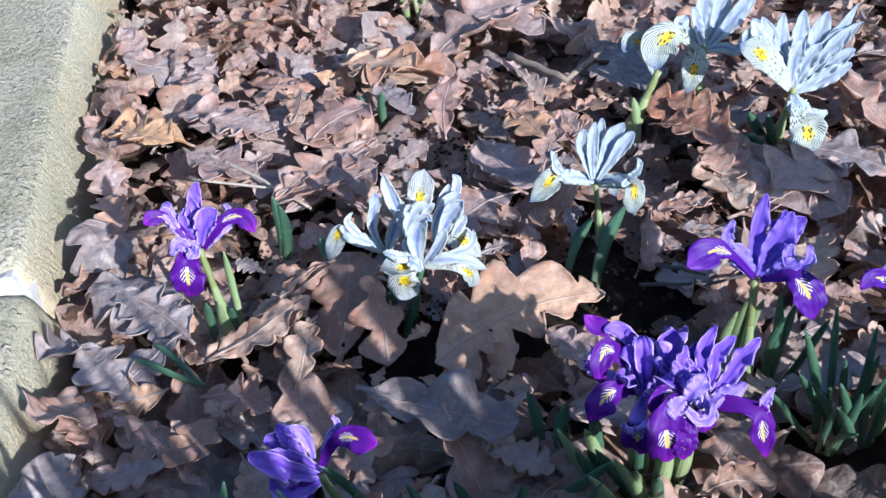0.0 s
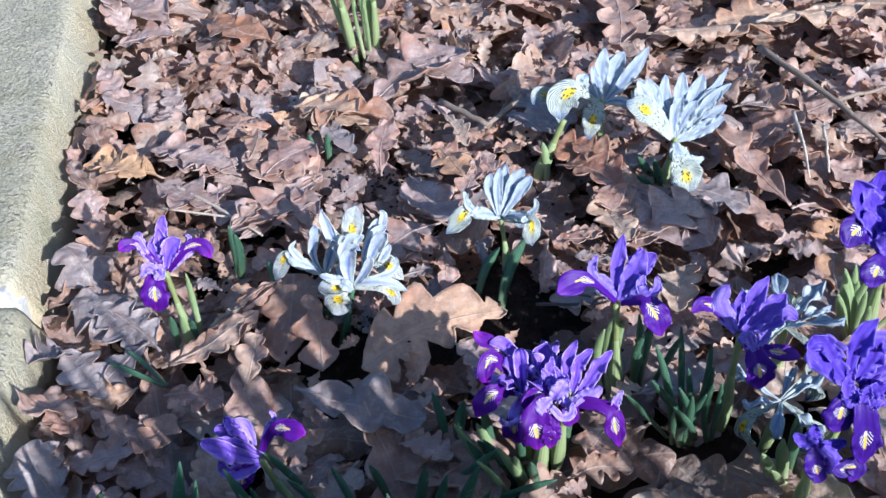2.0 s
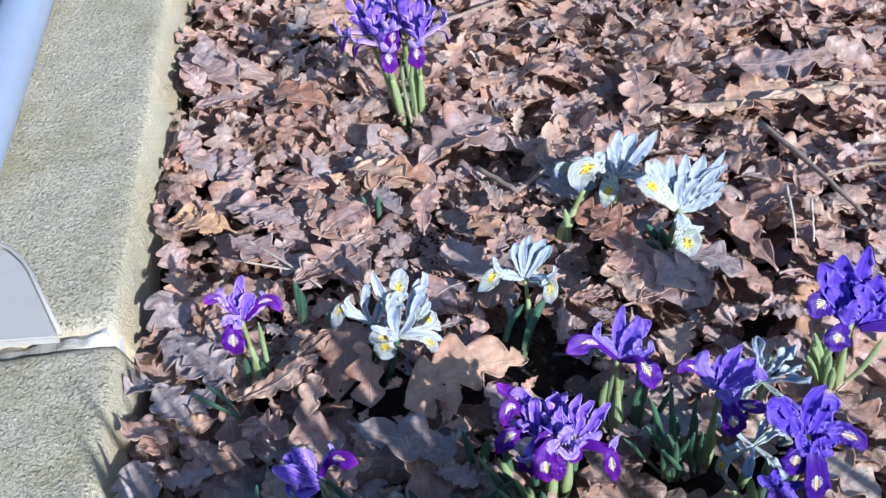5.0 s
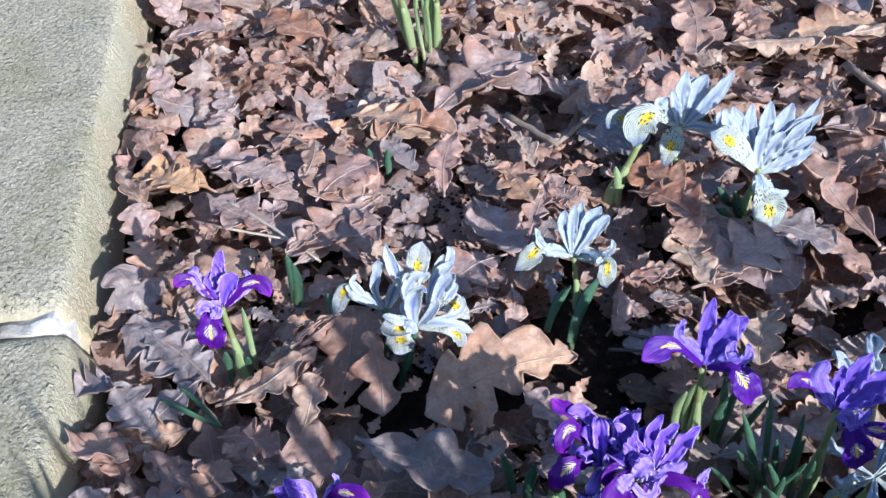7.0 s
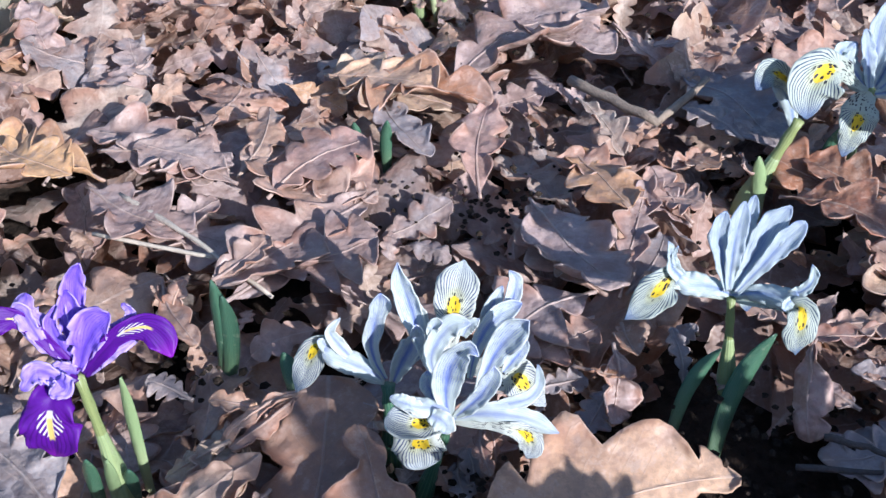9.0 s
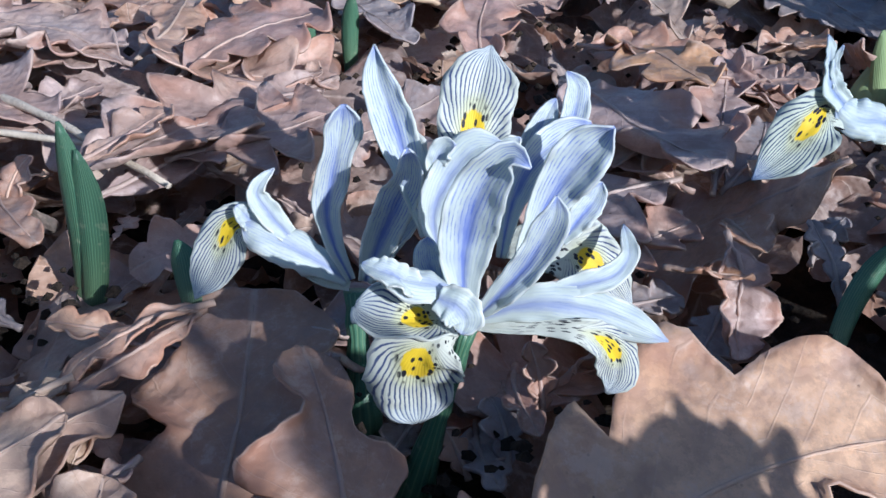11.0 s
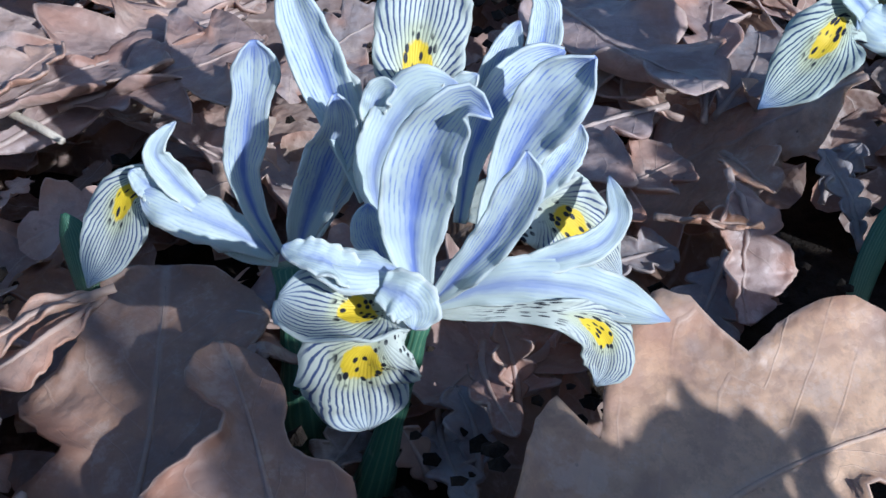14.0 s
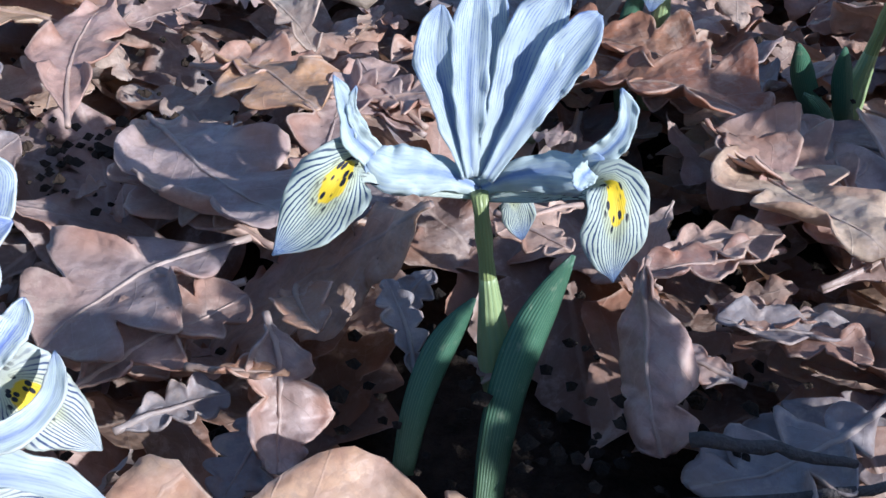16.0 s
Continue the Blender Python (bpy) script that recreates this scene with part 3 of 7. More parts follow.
# ---- fallen oak leaves ----
def leaf_grid(r, nu, nv, wide, curl, fold, roll, lobes=None, depth=None, crinkle=1.0, edges=None, rim=0.3):
    """A lobed oak leaf of length 1 along x: points and uvs of a grid. wide: half-width; curl: bend along its length; roll: bend across."""
    lobes = lobes or r.choice([3.1, 3.7, 4.3, 4.9])
    depth = depth or r.uniform(0.45, 0.78)
    ph = [r.uniform(-0.12, 0.12), r.uniform(-0.12, 0.12)]
    seed = r.uniform(0, 50)
    pts, uvs = [], []
    sway = r.uniform(-0.10, 0.10)
    for i in range(nu):
        u = i / (nu - 1)
        env = math.sin(math.pi * min(1.0, max(0.0, (u - 0.06) / 0.94)) ** 1.12) ** 0.72 if u > 0.06 else 0.0
        env *= 0.62 + 0.45 * u
        for j in range(nv):
            v = 2 * j / (nv - 1) - 1
            k = 0 if v < 0 else 1
            c = abs(math.cos(math.pi * (lobes * u + ph[k] + 0.2))) ** 0.75
            w = wide * env * (1 - depth * (1 - c) * min(1, 3 * (1 - u) + 0.35)) + 0.011
            w *= 1 + 0.30 * noise.noise((u * 4, k * 9, seed)) + 0.09 * noise.noise((u * 15, k * 5, seed + 7)) + 0.04 * noise.noise((u * 38, k * 3, seed + 9))
            if edges:
                side = edges[k ^ 1]
                f = u * (len(side) - 1)
                e = min(int(f), len(side) - 2)
                g = f - e
                g = g * g * (3 - 2 * g)
                w = side[e] * (1 - g) + side[e + 1] * g
            s = v * w
            x = u + 0.22 * abs(s) * (1 - u)
            rad = max(abs(roll), 1e-3) / wide
            y, z = math.sin(rad * s) / rad, math.copysign((1 - math.cos(rad * s)) / rad, roll)
            z += fold * abs(s) * 0.6
            z += rim * max(0.0, abs(v) - 0.45) ** 2 * (0.25 + noise.noise((u * 5.5, k * 7, seed + 3))) * min(1.0, 4 * env)
            z += crinkle * (0.06 * noise.noise((x * 3.2, y * 3.2, seed)) + 0.035 * noise.noise((x * 8, y * 8, seed)) * (0.3 + abs(v)) + 0.016 * noise.noise((x * 17, y * 17, seed)))
            y += sway * math.sin(u * math.pi)
            a = curl * (x - 0.5)
            if abs(curl) > 0.02:
                x, z = 0.5 + (math.sin(a) / curl) - z * math.sin(a), z * math.cos(a) + (1 - math.cos(a)) / curl
            pts.append((x, y, z))
            uvs.append((u, 0.5 + 0.5 * v * min(1.0, 0.05 + env * 1.1)))
    return np.array(pts), uvs


hero_rng = random.Random(5)
SPOTS = []          # where a leaf of its own lies: middle and reach


def fallen_leaf(base, tip, wide, tone, curl=0.2, fold=0.2, roll=None, lean=0.0, words="", depth=None, lobes=None, crinkle=0.6, far=None, near=None):
    """One oak leaf from its stalk's foot to its tip."""
    b, t = Vector(base), Vector(tip)
    length = (t - b).length
    SPOTS.append(((b.x + t.x) / 2, (b.y + t.y) / 2, 0.33 * length))
    x = (t - b).normalized()
    y = Vector((0, 0, 1)).cross(x).normalized()
    z = x.cross(y)
    if lean:
        y, z = y * math.cos(lean) + z * math.sin(lean), z * math.cos(lean) - y * math.sin(lean)
    if roll is None:
        roll = hero_rng.choice([-1, 1]) * hero_rng.uniform(0.2, 0.6)
    if curl > 0.9:
        roll, curl = -2.3, 0.12
    p, uvs = leaf_grid(hero_rng, 56, 17, 0.5 * wide / length, -curl * 0.9, fold * hero_rng.choice([-1, 1, 1]), roll, depth=depth, lobes=lobes, crinkle=crinkle, edges=(far, near) if far else None, rim=0.2 if far else 0.35)
    p[:, 2] -= np.median(p[:, 2])
    sv, sf, su = sheet(p, uvs, 56, 17, 0.0005 / length)
    rot = np.array([x, y, z]).T
    sv = sv @ rot.T * length
    ob = new("oak_leaf", mesh_of("oak_leaf", sv, sf, LEAF[tone], su))
    ob.location = b
    mid = p.reshape(56, 17, 3)[:, 8] @ rot.T * length + np.array(z) * 0.0003
    vs, fs, us = tube(mid[:52:3], [0.0007 * (1.15 - i / 18) for i in range(18)], 6)
    part("midrib", mesh_of("midrib", vs, fs, LEAF[tone], [(0.02, 0.5)] * len(vs)), ob)
    look_of = dict(tan="tan", brown="brown", buff="pale buff", mauve="greyish mauve-brown", slate="grey weathered", orange="orange-tan", rust="rust-brown", pink="pinkish brown", pale="bleached", dark="dark")[tone]
    shape = "rolled-up " if curl > 0.9 else ("curled " if curl >= 0.5 else "")
    return tagged(ob, words or f"{shape}{look_of} dry oak leaf lying on the litter", "leaf", "fallen oak leaves")


fallen_leaf((-0.0040, 0.3508, 0.0085), (0.0831, 0.3905, 0.0065), 0.05, "tan", 0.08, 0.0, roll=-0.12, lean=0.42, crinkle=0.35, words="broad tan oak leaf with rounded lobes, tilted over the litter", far=(0.010, 0.100, 0.150, 0.195, 0.230, 0.255, 0.265, 0.170, 0.230, 0.265, 0.290, 0.310, 0.325, 0.295, 0.175, 0.190, 0.205, 0.215, 0.220, 0.215, 0.185, 0.060, 0.120, 0.075, 0.006), near=(0.010, 0.10, 0.16, 0.20, 0.17, 0.08, 0.15, 0.20, 0.22, 0.19, 0.08, 0.12, 0.17, 0.18, 0.15, 0.06, 0.10, 0.13, 0.12, 0.08, 0.04, 0.05, 0.06, 0.04, 0.006))
fallen_leaf((-0.0515, 0.3658, 0.002), (-0.0466, 0.4302, 0.014), 0.04, "brown", 0.12, 0.0, roll=-0.2, lean=-0.1, crinkle=0.45, words="broad brown oak leaf with rounded lobes beside the white irises", far=(0.01, 0.1, 0.16, 0.22, 0.27, 0.3, 0.3, 0.28, 0.22, 0.18, 0.25, 0.31, 0.33, 0.3, 0.24, 0.19, 0.22, 0.25, 0.23, 0.16, 0.02), near=(0.01, 0.06, 0.1, 0.14, 0.18, 0.2, 0.15, 0.2, 0.24, 0.26, 0.25, 0.2, 0.12, 0.18, 0.22, 0.25, 0.26, 0.25, 0.22, 0.15, 0.02))
fallen_leaf((-0.0272, 0.3530, 0.007), (-0.0358, 0.4035, 0.021), 0.04, "brown", 0.12, 0.0, roll=-0.2, lean=0.1, crinkle=0.45, words="small brown oak leaf with deep rounded lobes", far=(0.01, 0.12, 0.2, 0.25, 0.25, 0.2, 0.13, 0.11, 0.18, 0.27, 0.31, 0.31, 0.26, 0.16, 0.08, 0.06, 0.1, 0.13, 0.12, 0.09, 0.02), near=(0.01, 0.1, 0.17, 0.2, 0.2, 0.15, 0.12, 0.12, 0.17, 0.21, 0.21, 0.18, 0.11, 0.08, 0.08, 0.1, 0.11, 0.11, 0.1, 0.07, 0.02))
fallen_leaf((-0.121, 0.363, 0.011), (-0.065, 0.394, 0.021), 0.022, "buff", 0.5, 0.6)
fallen_leaf((-0.123, 0.377, 0.009), (-0.183, 0.424, 0.015), 0.049, "slate", 0.3, 0.2)
fallen_leaf((-0.129, 0.380, 0.015), (-0.161, 0.350, 0.003), 0.034, "slate", 0.3, 0.2)
fallen_leaf((-0.0400, 0.3278, 0.022), (0.0313, 0.3009, 0.020), 0.036, "slate", 0.3, 0.1, roll=0.3, lean=0.25, depth=0.45, crinkle=1.7, words="crumpled blue-grey oak leaf on the litter")
fallen_leaf((-0.143, 0.542, 0.017), (-0.201, 0.551, 0.025), 0.034, "orange", 0.5, 0.3)
fallen_leaf((-0.094, 0.549, 0.013), (-0.157, 0.575, 0.017), 0.038, "mauve", 0.2, 0.2)
fallen_leaf((-0.151, 0.542, 0.013), (-0.074, 0.499, 0.011), 0.034, "mauve", 0.1, 0.1)
fallen_leaf((-0.083, 0.547, 0.017), (-0.032, 0.523, 0.015), 0.039, "pink", 0.2, 0.2)
fallen_leaf((0.038, 0.551, 0.015), (0.069, 0.537, 0.017), 0.025, "tan", 0.3, 0.3)
fallen_leaf((0.178, 0.513, 0.007), (0.130, 0.545, 0.017), 0.037, "rust", 0.4, 0.4)
fallen_leaf((0.172, 0.448, 0.011), (0.153, 0.485, 0.019), 0.030, "pink", 0.2, 0.3)
fallen_leaf((0.155, 0.438, 0.009), (0.224, 0.467, 0.015), 0.044, "mauve", 0.1, 0.1)
fallen_leaf((0.273, 0.461, 0.011), (0.240, 0.541, 0.023), 0.035, "pink", 0.1, 0.3)
fallen_leaf((0.200, 0.492, 0.015), (0.248, 0.464, 0.011), 0.041, "slate", 0.2, 0.1)
fallen_leaf((0.054, 0.583, 0.023), (0.070, 0.548, 0.017), 0.014, "pale", 0.4, 0.5)
fallen_leaf((-0.060, 0.608, 0.017), (0.019, 0.594, 0.019), 0.035, "rust", 0.7, 0.5)
fallen_leaf((0.307, 0.674, 0.019), (0.400, 0.684, 0.023), 0.037, "buff", 1.4, 0.2)
fallen_leaf((0.221, 0.680, 0.017), (0.295, 0.674, 0.019), 0.033, "buff", 1.2, 0.2)
fallen_leaf((0.271, 0.766, 0.007), (0.393, 0.747, 0.015), 0.078, "mauve", 0.2, 0.1)
fallen_leaf((-0.002, 0.624, 0.009), (0.077, 0.685, 0.015), 0.063, "mauve", 0.2, 0.1)
fallen_leaf((0.013, 0.431, 0.013), (0.045, 0.447, 0.017), 0.027, "pink", 0.15, 0.1)
fallen_leaf((-0.157, 0.337, 0.003), (-0.112, 0.307, 0.011), 0.034, "brown", 0.3, 0.2)
fallen_leaf((-0.072, 0.343, 0.007), (-0.065, 0.375, 0.021), 0.024, "buff", 0.7, 0.6)
fallen_leaf((-0.117, 0.343, 0.009), (-0.081, 0.330, 0.011), 0.029, "brown", 0.3, 0.2)
fallen_leaf((0.144, 0.316, 0.009), (0.190, 0.320, 0.017), 0.027, "slate", 0.3, 0.3)
fallen_leaf((-0.170, 0.301, 0.003), (-0.126, 0.301, 0.013), 0.025, "mauve", 0.3, 0.2)
fallen_leaf((-0.120, 0.296, 0.003), (-0.108, 0.323, 0.015), 0.024, "brown", 0.4, 0.3)
fallen_leaf((0.016, 0.293, 0.011), (0.044, 0.280, 0.013), 0.023, "mauve", 0.3, 0.3)
fallen_leaf((0.049, 0.367, 0.009), (0.074, 0.338, 0.009), 0.029, "mauve", 0.2, 0.2)
fallen_leaf((-0.004, 0.305, 0.015), (0.014, 0.300, 0.015), 0.014, "buff", 0.5, 0.2)
fallen_leaf((-0.170, 0.768, 0.009), (-0.235, 0.831, 0.015), 0.062, "mauve", 0.2, 0.2)
fallen_leaf((-0.216, 0.743, 0.009), (-0.166, 0.748, 0.015), 0.038, "mauve", 0.2, 0.2)
fallen_leaf((-0.078, 0.729, 0.011), (-0.135, 0.761, 0.017), 0.049, "rust", 0.6, 0.3)
fallen_leaf((0.013, 0.592, 0.011), (-0.055, 0.623, 0.017), 0.052, "buff", 0.5, 0.3)
fallen_leaf((0.204, 0.776, 0.013), (0.201, 0.678, 0.013), 0.047, "pink", 0.4, 0.3)
fallen_leaf((-0.175, 0.452, 0.009), (-0.188, 0.489, 0.023), 0.025, "tan", 0.6, 0.4)
fallen_leaf((0.167, 0.499, 0.009), (0.214, 0.429, 0.011), 0.059, "mauve", 0.2, 0.1)
fallen_leaf((0.234, 0.295, 0.009), (0.284, 0.255, 0.013), 0.042, "pale", 0.3, 0.2)
fallen_leaf((0.204, 0.420, 0.009), (0.180, 0.372, 0.015), 0.030, "buff", 0.5, 0.3)
fallen_leaf((0.282, 0.342, 0.011), (0.303, 0.306, 0.013), 0.032, "pink", 0.3, 0.3)
fallen_leaf((0.262, 0.677, 0.009), (0.344, 0.707, 0.013), 0.060, "tan", 0.3, 0.3)
fallen_leaf((0.150, 0.425, 0.011), (0.130, 0.432, 0.009), 0.012, "brown", 0.5, 0.3)
fallen_leaf((-0.078, 0.407, 0.011), (-0.084, 0.388, 0.007), 0.015, "tan", 0.4, 0.3)
fallen_leaf((-0.055, 0.421, 0.017), (-0.076, 0.400, 0.015), 0.009, "tan", 0.6, 0.6)
fallen_leaf((-0.119, 0.511, 0.011), (-0.095, 0.526, 0.015), 0.021, "mauve", 0.2, 0.2)
fallen_leaf((-0.071, 0.528, 0.015), (-0.036, 0.526, 0.017), 0.024, "pink", 0.2, 0.3)
fallen_leaf((0.007, 0.399, 0.005), (0.005, 0.407, 0.017), 0.008, "brown", 0.4, 0.5)
fallen_leaf((0.000, 0.392, -0.001), (-0.002, 0.404, 0.007), 0.011, "slate", 0.3, 0.3)
fallen_leaf((-0.007, 0.393, -0.003), (-0.011, 0.398, 0.005), 0.008, "brown", 0.3, 0.3)
fallen_leaf((-0.018, 0.367, 0.009), (-0.006, 0.374, 0.011), 0.011, "tan", 0.3, 0.2)
fallen_leaf((-0.015, 0.409, -0.001), (-0.023, 0.396, -0.001), 0.011, "dark", 0.3, 0.2)
fallen_leaf((0.1126, 0.4270, 0.028), (0.1063, 0.4011, 0.008), 0.026, "pink", 0.5, 0.0, roll=-1.9, lean=0.5, depth=0.68, lobes=1.9, crinkle=1.6, words="curled and twisted pinkish brown oak leaf beside a green blade")
fallen_leaf((0.034, 0.427, 0.019), (0.050, 0.420, 0.021), 0.004, "rust", 0.4, 0.9)
fallen_leaf((0.0480, 0.4324, 0.024), (0.0467, 0.4109, 0.008), 0.018, "mauve", 0.4, 0.3, roll=0.7, lean=-0.3, depth=0.7, lobes=2.6, crinkle=2.0, words="weathered grey speckled oak leaf, torn to points")
fallen_leaf((0.072, 0.426, 0.009), (0.070, 0.444, 0.019), 0.009, "slate", 0.5, 0.5)
fallen_leaf((-0.150, 0.572, 0.015), (-0.099, 0.536, 0.017), 0.028, "mauve", 0.2, 0.2)
fallen_leaf((-0.090, 0.472, 0.021), (-0.071, 0.491, 0.025), 0.016, "pink", 0.2, 0.1)
fallen_leaf((-0.086, 0.467, 0.015), (-0.031, 0.502, 0.019), 0.031, "mauve", 0.1, 0.1)
fallen_leaf((-0.090, 0.540, 0.015), (-0.080, 0.587, 0.019), 0.020, "buff", 0.4, 0.4)
fallen_leaf((-0.032, 0.601, 0.015), (-0.010, 0.553, 0.017), 0.022, "slate", 0.3, 0.2)
fallen_leaf((0.009, 0.525, 0.015), (0.016, 0.585, 0.019), 0.026, "pink", 0.2, 0.3)
fallen_leaf((0.021, 0.504, 0.017), (0.058, 0.473, 0.015), 0.028, "brown", 0.2, 0.1)
fallen_leaf((0.090, 0.505, 0.013), (0.071, 0.527, 0.017), 0.020, "mauve", 0.2, 0.3)
fallen_leaf((0.059, 0.470, 0.011), (0.078, 0.498, 0.015), 0.022, "slate", 0.2, 0.2)
fallen_leaf((0.115, 0.548, 0.015), (0.088, 0.537, 0.017), 0.015, "tan", 0.3, 0.3)
fallen_leaf((0.124, 0.562, 0.013), (0.102, 0.583, 0.017), 0.023, "slate", 0.3, 0.2)
fallen_leaf((0.045, 0.454, 0.015), (0.022, 0.442, 0.009), 0.020, "mauve", 0.2, 0.1)
fallen_leaf((-0.091, 0.424, 0.011), (-0.107, 0.430, 0.015), 0.013, "slate", 0.3, 0.2)
fallen_leaf((-0.066, 0.416, 0.011), (-0.085, 0.421, 0.015), 0.010, "tan", 0.3, 0.3)
fallen_leaf((-0.075, 0.401, 0.017), (-0.095, 0.392, 0.011), 0.014, "buff", 0.3, 0.3)
fallen_leaf((-0.104, 0.458, 0.011), (-0.098, 0.468, 0.025), 0.011, "tan", 0.4, 0.4)
fallen_leaf((0.052, 0.468, 0.013), (0.025, 0.506, 0.017), 0.030, "pink", 0.2, 0.2)
fallen_leaf((0.090, 0.504, 0.015), (0.080, 0.539, 0.017), 0.020, "pink", 0.3, 0.2)
fallen_leaf((0.097, 0.469, 0.013), (0.108, 0.452, 0.013), 0.012, "pink", 0.2, 0.2)
fallen_leaf((0.150, 0.445, 0.013), (0.119, 0.444, 0.013), 0.013, "brown", 0.3, 0.3)
fallen_leaf((0.163, 0.448, 0.013), (0.154, 0.488, 0.019), 0.022, "pink", 0.3, 0.3)
fallen_leaf((0.168, 0.436, 0.011), (0.174, 0.485, 0.017), 0.021, "mauve", 0.2, 0.2)
fallen_leaf((0.155, 0.419, 0.009), (0.129, 0.430, 0.011), 0.013, "slate", 0.3, 0.4)
fallen_leaf((0.127, 0.413, 0.009), (0.115, 0.426, 0.011), 0.012, "mauve", 0.2, 0.2)
fallen_leaf((0.147, 0.402, 0.011), (0.110, 0.395, 0.007), 0.023, "slate", 0.2, 0.2)
fallen_leaf((0.178, 0.514, 0.013), (0.144, 0.543, 0.017), 0.033, "rust", 0.3, 0.2)
fallen_leaf((0.021, 0.425, 0.009), (0.040, 0.430, 0.009), 0.013, "slate", 0.2, 0.2)
fallen_leaf((0.070, 0.440, 0.009), (0.079, 0.447, 0.017), 0.009, "slate", 0.4, 0.4)
fallen_leaf((0.140, 0.526, 0.013), (0.158, 0.503, 0.013), 0.014, "buff", 0.3, 0.3)
# broad leaves round the flowers
fallen_leaf((-0.0320, 0.5290, 0.016), (-0.0870, 0.4690, 0.022), 0.043, "mauve", 0.15, 0.1, crinkle=0.5)
fallen_leaf((-0.0880, 0.5320, 0.018), (-0.1320, 0.5550, 0.024), 0.035, "mauve", 0.15, 0.1, crinkle=0.5)
fallen_leaf((-0.0760, 0.5240, 0.018), (-0.0360, 0.5510, 0.026), 0.044, "pink", 0.4, 0.2, crinkle=0.6)
fallen_leaf((0.0560, 0.4670, 0.012), (0.0750, 0.5250, 0.02), 0.018, "mauve", 0.2, 0.1, crinkle=0.7)
fallen_leaf((0.0910, 0.5480, 0.014), (0.1050, 0.5310, 0.022), 0.018, "orange", 0.5, 0.3, crinkle=0.5)
fallen_leaf((-0.1110, 0.4820, 0.014), (-0.0910, 0.4420, 0.02), 0.011, "brown", 0.5, 0.3, crinkle=0.6)
fallen_leaf((-0.0790, 0.4160, 0.01), (-0.0830, 0.3810, 0.016), 0.019, "buff", 0.3, 0.2, crinkle=0.6)
fallen_leaf((-0.0620, 0.3860, 0.012), (-0.0730, 0.3720, 0.016), 0.012, "mauve", 0.15, 0.1, crinkle=0.5)
fallen_leaf((-0.0720, 0.4060, 0.01), (-0.0710, 0.3800, 0.018), 0.006, "buff", 0.6, 0.4, crinkle=0.8)
fallen_leaf((-0.0530, 0.4200, 0.02), (-0.0800, 0.4010, 0.014), 0.009, "tan", 0.6, 0.5, roll=-1.5, crinkle=0.6)
fallen_leaf((0.0540, 0.4510, 0.016), (0.0560, 0.4310, 0.02), 0.012, "brown", 0.5, 0.3, crinkle=0.7)
fallen_leaf((0.0040, 0.4170, 0.004), (0.0050, 0.3910, 0.01), 0.007, "brown", 0.4, 0.3, crinkle=0.5)
fallen_leaf((-0.0040, 0.4100, -0.004), (-0.0020, 0.3860, 0.002), 0.010, "slate", 0.3, 0.2, crinkle=0.5)
fallen_leaf((0.0470, 0.4640, 0.018), (0.0100, 0.4390, 0.018), 0.043, "mauve", 0.1, 0.1, crinkle=0.45)
fallen_leaf((0.0490, 0.4300, 0.008), (0.0370, 0.4110, 0.004), 0.016, "slate", 0.3, 0.2, crinkle=0.9)
fallen_leaf((0.1620, 0.5050, 0.01), (0.1630, 0.4300, 0.022), 0.033, "buff", 0.2, 0.2, crinkle=0.5)
fallen_leaf((0.1160, 0.4690, 0.012), (0.0950, 0.4600, 0.014), 0.013, "pink", 0.15, 0.1, crinkle=0.5)
fallen_leaf((0.1220, 0.4490, 0.01), (0.1490, 0.4450, 0.016), 0.017, "pink", 0.25, 0.2, crinkle=0.6)
fallen_leaf((0.1310, 0.4330, 0.006), (0.1500, 0.4120, 0.012), 0.016, "brown", 0.35, 0.2, crinkle=0.5)
fallen_leaf((0.0280, 0.5190, 0.018), (0.0550, 0.4600, 0.024), 0.040, "mauve", 0.3, 0.2, crinkle=0.6)
fallen_leaf((0.0770, 0.5200, 0.014), (0.0950, 0.5100, 0.02), 0.026, "pink", 0.2, 0.2, crinkle=0.6)
fallen_leaf((0.1550, 0.4110, 0.004), (0.1090, 0.3940, 0.008), 0.029, "slate", 0.15, 0.1, crinkle=0.5)
fallen_leaf((0.1170, 0.4290, 0.006), (0.1240, 0.4140, 0.01), 0.012, "slate", 0.3, 0.2, crinkle=0.5)
fallen_leaf((0.0830, 0.4330, 0.006), (0.0880, 0.4210, 0.01), 0.008, "mauve", 0.15, 0.1, crinkle=0.5)
fallen_leaf((-0.0710, 0.4780, 0.018), (-0.0310, 0.4910, 0.024), 0.053, "mauve", 0.15, 0.1, crinkle=0.5)
fallen_leaf((-0.1880, 0.5540, 0.026), (-0.1510, 0.5270, 0.032), 0.033, "orange", 0.5, 0.3, crinkle=0.7)
fallen_leaf((-0.1490, 0.5570, 0.02), (-0.0910, 0.5440, 0.02), 0.040, "mauve", 0.2, 0.1, crinkle=0.6)
fallen_leaf((-0.1500, 0.5370, 0.016), (-0.1020, 0.5040, 0.018), 0.037, "mauve", 0.2, 0.1, crinkle=0.6)
fallen_leaf((-0.0850, 0.5740, 0.014), (-0.0490, 0.5150, 0.018), 0.042, "pink", 0.2, 0.1, crinkle=0.6)
fallen_leaf((0.0470, 0.5590, 0.014), (0.0660, 0.5080, 0.022), 0.033, "orange", 0.3, 0.2, crinkle=0.5)
fallen_leaf((-0.0580, 0.6180, 0.016), (-0.0070, 0.5890, 0.026), 0.048, "tan", 0.3, 0.2, crinkle=0.7)
